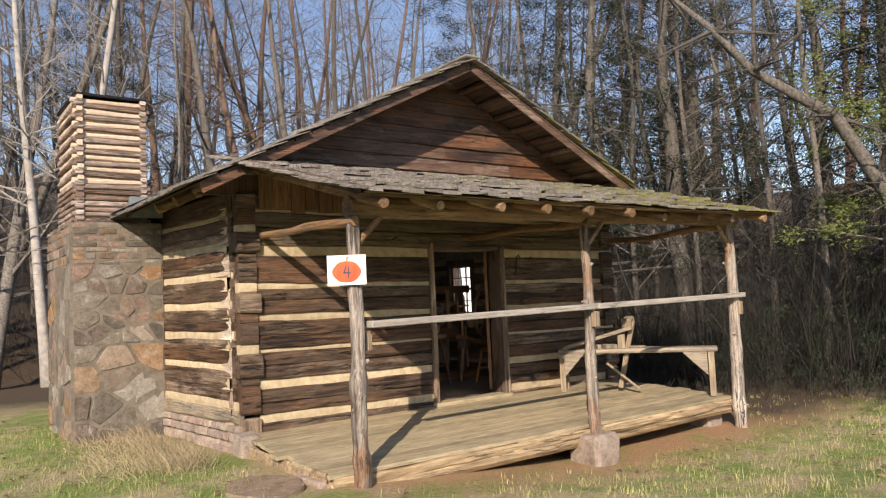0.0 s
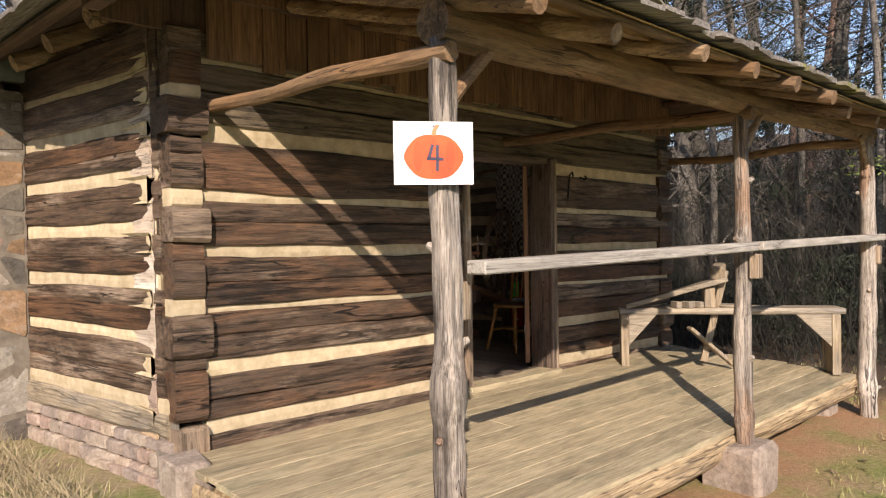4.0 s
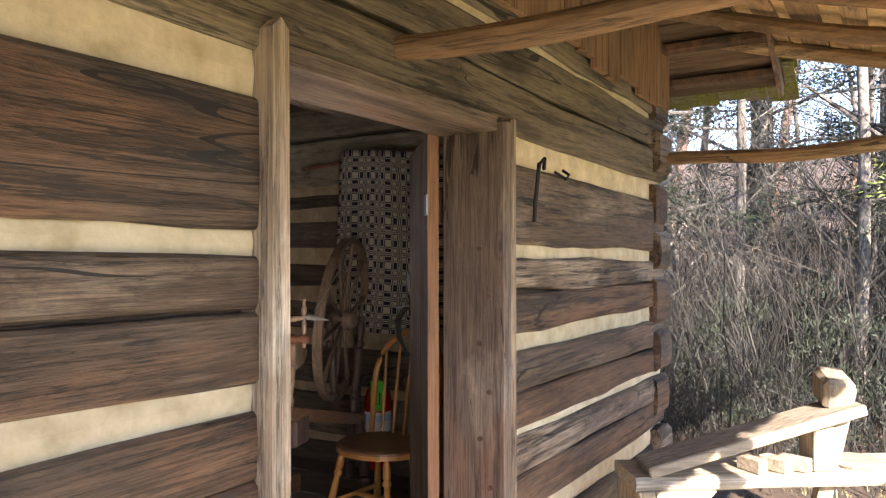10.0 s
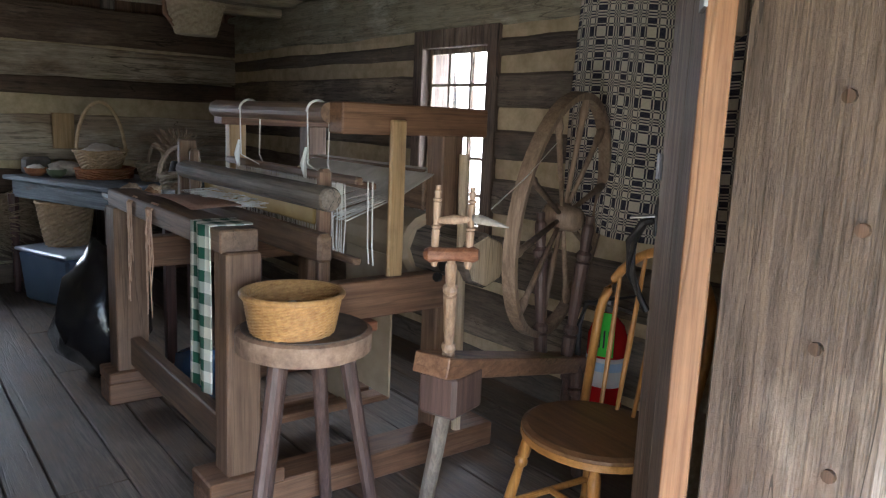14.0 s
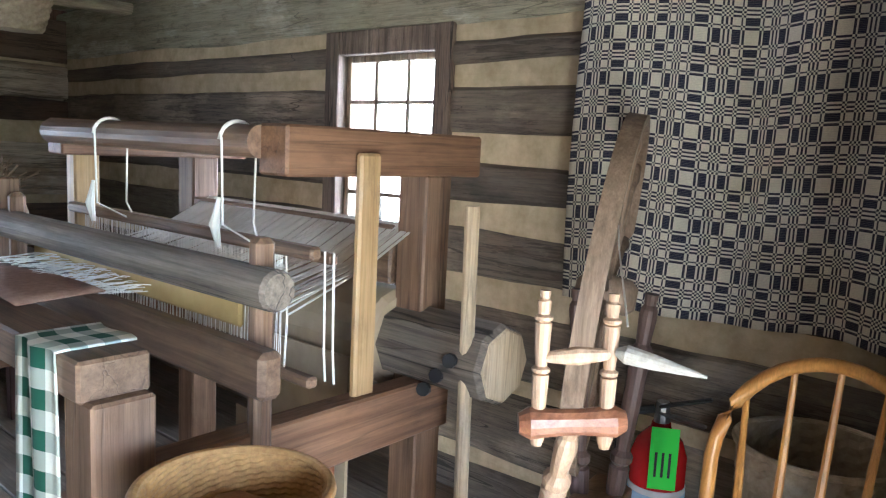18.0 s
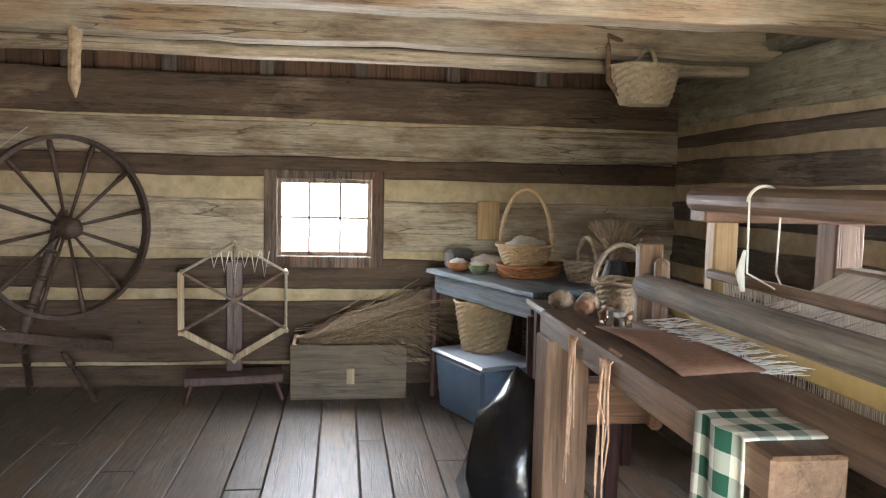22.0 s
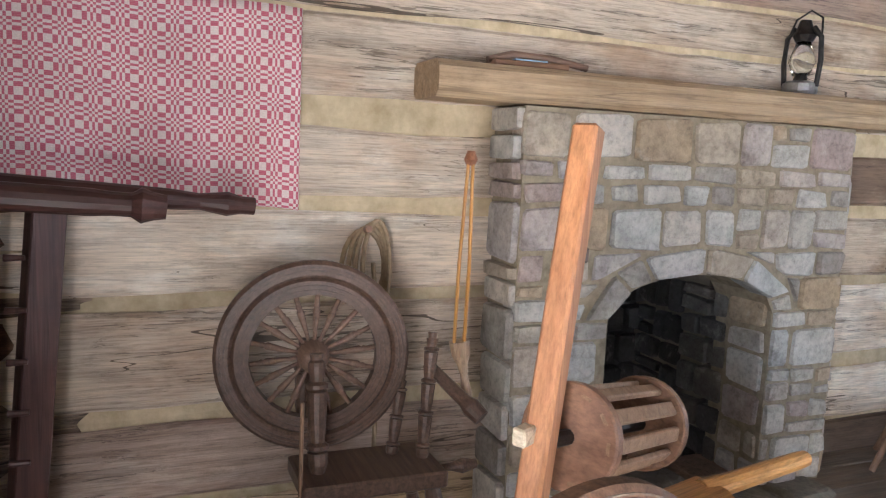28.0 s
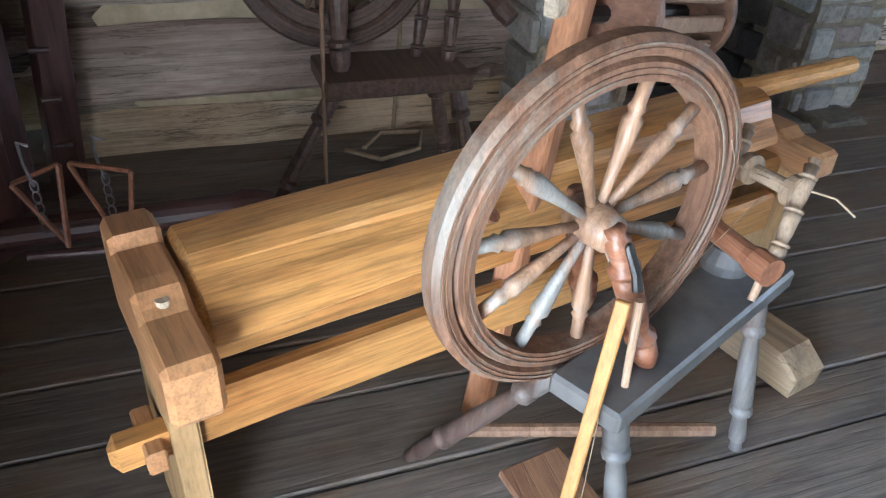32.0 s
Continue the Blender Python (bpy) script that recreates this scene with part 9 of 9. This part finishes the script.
part("footman", block(o(5.398, 8.592, 1.05), o(5.468, 8.51, 0.52), 0.02, 0.009, None, 0.002), wood((0.3, 0.14, 0.03), (0.45, 0.235, 0.065), "z", 0.6, 40, 0.1), sw, "honey-yellow pitman rod")
part("brace", rod(o(5.37, 8.64, 1.02), o(5.385, 8.64, 0.87), 0.007, 0.006), TURNED, sw)
part("treadle", block(o(5.2, 8.62, 0.51), o(5.45, 8.66, 0.5), 0.14, 0.016), LOOM_X, sw)
part("treadle_bar", rod(o(5.1, 8.48, 0.53), o(5.25, 9.0, 0.53), 0.014), LOOM_Z, sw)
part("collar", lathe([(0, 0.045), (0.5, 0.05), (1, 0.035)], o(5.16, 8.98, 0.872), o(5.16, 8.98, 0.92), None, 18), SLATE, sw)
part("mother_of_all", lathe([(0, 0.022), (0.2, 0.026), (0.3, 0.02), (0.7, 0.02), (0.8, 0.026), (1, 0.026)], o(5.1, 8.94, 0.95), o(5.29, 8.955, 0.95), None, 12), WHEEL_RED, sw)
part("maiden", turned(o(5.27, 8.97, 0.96), o(5.2, 9.06, 1.1), 0.015, None, 3), DRIED, sw, smooth=True)
part("maiden", turned(o(5.12, 8.96, 0.96), o(5.06, 9.04, 1.1), 0.015, None, 3), DRIED, sw, smooth=True)
part("maiden_tail", rod(o(5.27, 8.96, 0.95), o(5.29, 8.93, 0.9), 0.007), TURNED, sw)
part("bobbin", lathe([(0, 0.028), (0.15, 0.028), (0.2, 0.014), (0.8, 0.014), (0.85, 0.028), (1, 0.028)], o(5.1, 9.02, 1.04), o(5.22, 9.03, 1.05), None, 14), DRIED, sw)
part("yarn", tube([o(5.22, 9.03, 1.06), o(5.25, 9.08, 1.05), o(5.28, 9.1, 1.03)], 0.002), YARN_TAN, sw)
part("drive_band", tube([o(5.18, 9.0, 1.06), o(5.25, 8.85, 1.14), o(5.28, 8.8, 1.2)], 0.0008), YARN_TAN, sw)
part("drive_band", tube([o(5.18, 9.0, 1.03), o(5.25, 8.83, 0.97)], 0.0008), YARN_TAN, sw)
part("loose_thread", tube([o(5.42, 8.58, 0.86), o(5.425, 8.58, 0.7), o(5.42, 8.575, 0.58), o(5.44, 8.57, 0.52)], 0.0008), YARN_TAN, sw)

# ---- skein winder with its leaning bar and drum ----
sk = thing("skein_winder", "tall reddish bar with a slatted wooden drum", "skein winder", (4.95, 8.72, 0.45))
o = base_of(4.95, 8.72, 0.45)
part("bar", block(o(5.05, 8.57, 0.5), o(4.85, 8.835, 1.84), 0.05, 0.05, None, 0.006), wood((0.29, 0.12, 0.052), (0.44, 0.21, 0.1), "z", 0.5, 40, 0.1), sk)
# dark block set in the bar, drawing the shade inside its square slot
part("slot_peg", block(o(4.888, 8.765, 1.605), o(4.865, 8.835, 1.6), 0.024, 0.03), WHEEL_DARK, sk)
part("wedge", block(o(4.95, 8.668, 1.29), o(4.9, 8.76, 1.29), 0.028, 0.034), RAW_X, sk, "pale wedge")
DRUM_WOOD = wood((0.26, 0.15, 0.085), (0.42, 0.27, 0.17), "x", 0.5, 60, 0.15)
D0, D1 = o(4.9, 8.8, 1.26), o(4.75, 9.08, 1.205)
part("drum_disc", lathe([(0, 0.1), (0.1, 0.104), (0.9, 0.104), (1, 0.1)], D0, D0 + (D1 - D0).normalized() * 0.025, None, 30), wood((0.17, 0.085, 0.05), (0.3, 0.16, 0.1), "x", 0.5, 30, 0.1), sk, "dark brown drum disc")
part("drum_disc", lathe([(0, 0.1), (0.1, 0.104), (0.9, 0.104), (1, 0.1)], D1, D1 + (D1 - D0).normalized() * 0.025, None, 30), LOOM_X, sk)
ax = (D1 - D0).normalized()
e1 = ax.cross(Vector((0, 0, 1))).normalized()
e2 = ax.cross(e1)
for k in range(10):
    w = 2 * math.pi * k / 10
    off = e1 * 0.085 * math.cos(w) + e2 * 0.085 * math.sin(w)
    part("drum_slat", block(D0 + off, D1 + off, 0.014, 0.03, None, 0.003, 36 * k), DRUM_WOOD, sk)
part("drum_core", rod(D0 - ax * 0.08, D1 + ax * 0.02, 0.016, 0.016), IRON, sk)

# ---- dark wheel against the wall ----
dw = thing("spinning_wheel", "near-black spinning wheel with a broad grooved rim", "spinning wheel", (4.05, 8.6, 0.45), group="spinning wheels")
o = base_of(4.05, 8.6, 0.45)
wheel(dw, "rim", o(3.93, 8.53, 1.17), 0.285, 0.1, 0.04, 18, WHEEL_DARK, -8, WHEEL_BROWN, 0.01, 0.009, 0.04)
part("table", box(*[v for pr in zip(o(3.93, 8.46, 0.82), o(4.17, 8.88, 0.87)) for v in pr], None, 0.006), WHEEL_DARK, dw)
for p0, p1 in ((o(3.98, 8.82, 0.83), o(3.95, 8.9, 0.45)), (o(4.1, 8.5, 0.83), o(4.1, 8.3, 0.45)), (o(4.13, 8.84, 0.83), o(4.16, 8.92, 0.45))):
    part("leg", turned(p0, p1, 0.026, None, 2), WHEEL_DARK, dw)
part("wheel_post", turned(o(4.07, 8.52, 0.86), o(4.02, 8.52, 1.2), 0.03, None, 2), WHEEL_DARK, dw)
part("wheel_post", turned(o(3.84, 8.52, 0.86), o(3.85, 8.52, 1.2), 0.028, None, 2), WHEEL_DARK, dw)
part("footman", block(o(4.13, 8.46, 1.1), o(4.16, 8.45, 0.5), 0.02, 0.01), LOOM_Z, dw)
part("maiden", turned(o(4.05, 8.84, 0.86), o(4.0, 8.88, 1.24), 0.022, None, 4), WHEEL_DARK, dw)
part("maiden", turned(o(4.0, 8.76, 0.86), o(3.96, 8.8, 1.1), 0.02, None, 3), WHEEL_DARK, dw)
part("mother_of_all", lathe([(0, 0.018), (0.7, 0.022), (0.8, 0.03), (1, 0.026)], o(3.96, 8.88, 1.13), o(4.12, 9.0, 1.0), None, 12), WHEEL_DARK, dw)
part("tension_knob", lathe([(0, 0.01), (0.3, 0.012), (0.6, 0.024), (1, 0.012)], o(4.1, 8.88, 0.85), o(4.12, 8.99, 0.86), None, 12), WHEEL_DARK, dw)
dist = thing("flyer_distaff", "honey-coloured cage distaff standing by the wheel", "distaff", (3.97, 8.98, 1.0))
part("knob", lathe([(0, 0.014), (0.4, 0.022), (1, 0.012)], (-0.02, 0.02, 0.745), (-0.02, 0.02, 0.79), None, 12), WHEEL_RED, dist)
for k in range(4):
    a = math.pi / 2 * k + 0.4
    part("rib", tube([(-0.02 + 0.01 * math.cos(a), 0.02 + 0.01 * math.sin(a), 0.75), (0.022 * math.cos(a) - 0.01, 0.01 + 0.022 * math.sin(a), 0.45), (0.022 * math.cos(a), 0.022 * math.sin(a), 0.18)], 0.0055), CHAIR_HONEY, dist)
part("stem", lathe([(0, 0.012), (0.3, 0.017), (0.55, 0.012), (0.7, 0.018), (0.82, 0.03), (1, 0.033)], (0.02, 0.04, -0.04), (0, 0, 0.2), None, 12), TURNED, dist)

# ---- pegs, mantel, hangings ----
coil = thing("rope_coil", "coil of tan rope hung on a wall peg", "rope", (3.63, 8.76, 1.5))
for k in range(4):
    part("loop", tube([(0.012 * k, 0.075 * math.sin(w) * (1 - 0.12 * k) + 0.012 * k, -0.12 + (0.13 + 0.012 * k) * math.cos(w)) for w in (2 * math.pi * j / 18 for j in range(19))], 0.0085), ROPE, coil)
part("tail", tube([(0.02, 0.03, -0.1), (0.02, 0.06, -0.4), (0.03, 0.05, -0.75), (0.08, 0.02, -1.0)], 0.008), ROPE, coil)
part("peg", rod((-0.03, 0, 0.0), (0.06, 0, 0.02), 0.012), LOOM_X, coil)
floor_rope = tagged(mesh_ob("loose_rope", tube([(0, 0, 0.01), (0.1, 0.1, 0.012), (0.05, 0.25, 0.012), (-0.08, 0.3, 0.012), (-0.1, 0.15, 0.012), (0.02, 0.06, 0.02)], 0.008), ROPE), "loose end of tan rope on the floor", "rope")
floor_rope.matrix_basis = pose(3.75, 8.6, 0.45)
redc = cloth("red_coverlet", "red and white handwoven cloth hung on the log wall", RED_CLOTH,
             lambda u, v: (3.625 + 0.012 * math.sin(u * 11 + v) * (0.4 + v), 7.66 + 0.88 * u, 2.21 - 0.58 * v + 0.006 * math.sin(u * 9) - 0.06 * u * v), 50, 18, (0.88, 0.58))
redc["category"] = "coverlet"
lant = thing("lantern", "black kerosene lantern with a glass chimney", "lantern", (3.71, 10.56, 2.076), 20)
lant.matrix_basis = lant.matrix_basis @ Matrix.Diagonal((1.15, 1.15, 1.15, 1))
part("tank", lathe([(0, 0.055), (0.3, 0.06), (0.8, 0.058), (1, 0.04)], (0, 0, 0), (0, 0, 0.05), None, 20), STEEL, lant, "bare steel fuel tank")
part("globe", lathe([(0, 0.028), (0.4, 0.045), (1, 0.026)], (0, 0, 0.07), (0, 0, 0.185), None, 18), CHARCOAL_GLASS, lant, smooth=True)
part("burner", rod((0, 0, 0.05), (0, 0, 0.08), 0.025, 0.018), IRON, lant)
part("cap", lathe([(0, 0.028), (0.3, 0.04), (0.5, 0.03), (1, 0.018)], (0, 0, 0.185), (0, 0, 0.26), None, 16), IRON, lant)
for sx in (-1, 1):
    part("side_tube", tube([(0.056 * sx, 0, 0.03), (0.064 * sx, 0, 0.12), (0.058 * sx, 0, 0.2), (0.03 * sx, 0, 0.235)], 0.009), IRON, lant)
part("bail", tube([(-0.06, 0, 0.19), (-0.045, 0.03, 0.27), (0, 0.04, 0.3), (0.045, 0.03, 0.27), (0.06, 0, 0.19)], 0.0035), IRON, lant)
box_m = thing("carding_tool", "old leather and wood carder lying on the mantel", "carder", (3.74, 9.33, 2.076), 88)
part("board", box(-0.18, 0.1, -0.04, 0.04, 0.0, 0.022, None, 0.004), LOOM_X, box_m)
part("handle", tube([(-0.19, 0, 0.02), (-0.1, 0, 0.045), (0.05, 0, 0.04), (0.19, 0, 0.02)], 0.013), WHEEL_BROWN, box_m)
part("strip", box(-0.1, 0.02, -0.03, 0.03, 0.022, 0.028), LABEL_BLUE, box_m)
chip = tagged(mesh_ob("wood_scrap", box(-0.02, 0.02, -0.012, 0.012, 0, 0.014, None, 0.003), RAW_X), "small wood scrap on the mantel", "scrap")
chip.matrix_basis = pose(3.72, 10.88, 2.076)
hb = basket("round honey basket hanging under the ceiling beam", (4.16, 12.36, 2.22), 0.12, 0.13, 0.15, WICKER_PALE, 10, 40, name="hanging_basket", group="hanging baskets")
part("cord", tube([(0, 0, 0.1), (0.01, 0, 0.24), (0, 0, 0.33)], 0.012), ROPE, hb)
hb2 = basket("flattened brown basket hooked on the ceiling beam", (7.8, 12.06, 2.26), 0.13, 0.19, 0.2, WICKER_GREY, 12, 40, 0.7, 0.12, name="hanging_basket", group="hanging baskets")
part("hook", tube([(-0.12, 0.05, 0.34), (-0.2, 0.02, 0.36), (-0.21, 0, 0.3), (-0.2, 0, 0.12), (-0.14, 0, 0.05)], 0.014), LOOM_X, hb2, "forked wooden hook")
hk = thing("hanging_hank", "twisted hank of tan flax hanging from the beam", "flax hank", (4.9, 12.14, 2.2))
part("hank", tube([(0, 0, 0.4), (0.01, 0, 0.36), (0, 0.01, 0.2), (0, 0, 0.08), (0.005, 0, 0.0)], [0.012, 0.035, 0.03, 0.028, 0.004], None, 10, 0.2), FLAX, hk)

# ---- dark bed frame parts by the front wall ----
fr = thing("frame_parts", "dark stained bed or quilt frame posts leaning on the wall", "frame", (3.9, 7.75, 0.45))
o = base_of(3.9, 7.75, 0.45)
part("post", block(o(4.12, 7.6, 0.45), o(4.1, 7.62, 1.62), 0.1, 0.07), OXBLOOD, fr)
part("post", block(o(3.9, 7.61, 0.45), o(3.87, 7.65, 1.6), 0.1, 0.07), OXBLOOD, fr)
part("post", block(o(3.83, 7.74, 0.45), o(3.79, 7.825, 1.58), 0.09, 0.06), OXBLOOD, fr)
part("turned_rail", lathe([(0, 0.035), (0.7, 0.034), (0.78, 0.03), (0.86, 0.03), (0.9, 0.045), (0.95, 0.035), (1, 0.03)], o(4.1, 7.55, 1.65), o(4.08, 8.12, 1.615), None, 14), OXBLOOD_Y, fr)
part("turned_rail", lathe([(0, 0.03), (0.7, 0.03), (0.8, 0.024), (0.9, 0.036), (0.95, 0.026), (1, 0.026)], o(3.85, 7.6, 1.66), o(3.82, 8.37, 1.6), None, 14), OXBLOOD_Y, fr)
for k in range(7):
    part("peg", rod(o(3.86, 7.78, 0.62 + 0.14 * k), o(3.86, 7.73, 0.62 + 0.14 * k), 0.007, 0.01), OXBLOOD, fr)
part("floor_rail", lathe([(0, 0.04), (0.85, 0.04), (0.88, 0.05), (0.95, 0.042), (1, 0.03)], o(4.15, 7.55, 0.52), o(4.16, 8.3, 0.53), None, 14), OXBLOOD_Y, fr)
rk = thing("folding_rack", "small folding wooden rack with hooks and chains", "rack", (4.34, 7.83, 0.45))
for p0, p1 in (((-0.02, -0.13, 0.3), (0.0, -0.02, 0.35)), ((0.0, -0.02, 0.35), (0.02, -0.04, 0.14)), ((0.0, 0.0, 0.35), (0.03, 0.13, 0.33)), ((0.03, 0.13, 0.33), (0.04, 0.1, 0.14)), ((-0.02, -0.13, 0.3), (0.02, -0.03, 0.13)), ((0.0, 0.0, 0.35), (0.0, 0.05, 0.2))):
    part("slat", block(p0, p1, 0.016, 0.01), WHEEL_RED, rk)
for y in (-0.09, 0.06):
    part("hook", tube([(0.0, y + 0.02, 0.4), (0.0, y, 0.41), (0.0, y, 0.36), (0, y + 0.01, 0.3)], 0.004), STEEL, rk)
    for k in range(5):
        part("chain_link", tube([(0.004 * math.cos(w) + 0.004 * (k % 2), y + 0.01 + 0.008 * math.sin(w), 0.3 - 0.028 * k + 0.018 * math.cos(w)) for w in (2 * math.pi * j / 10 for j in range(11))], 0.0022, None, 5), STEEL, rk)
part("foot", rod((0.02, -0.13, 0.13), (0.04, 0.14, 0.125), 0.012, 0.012), OXBLOOD, rk)
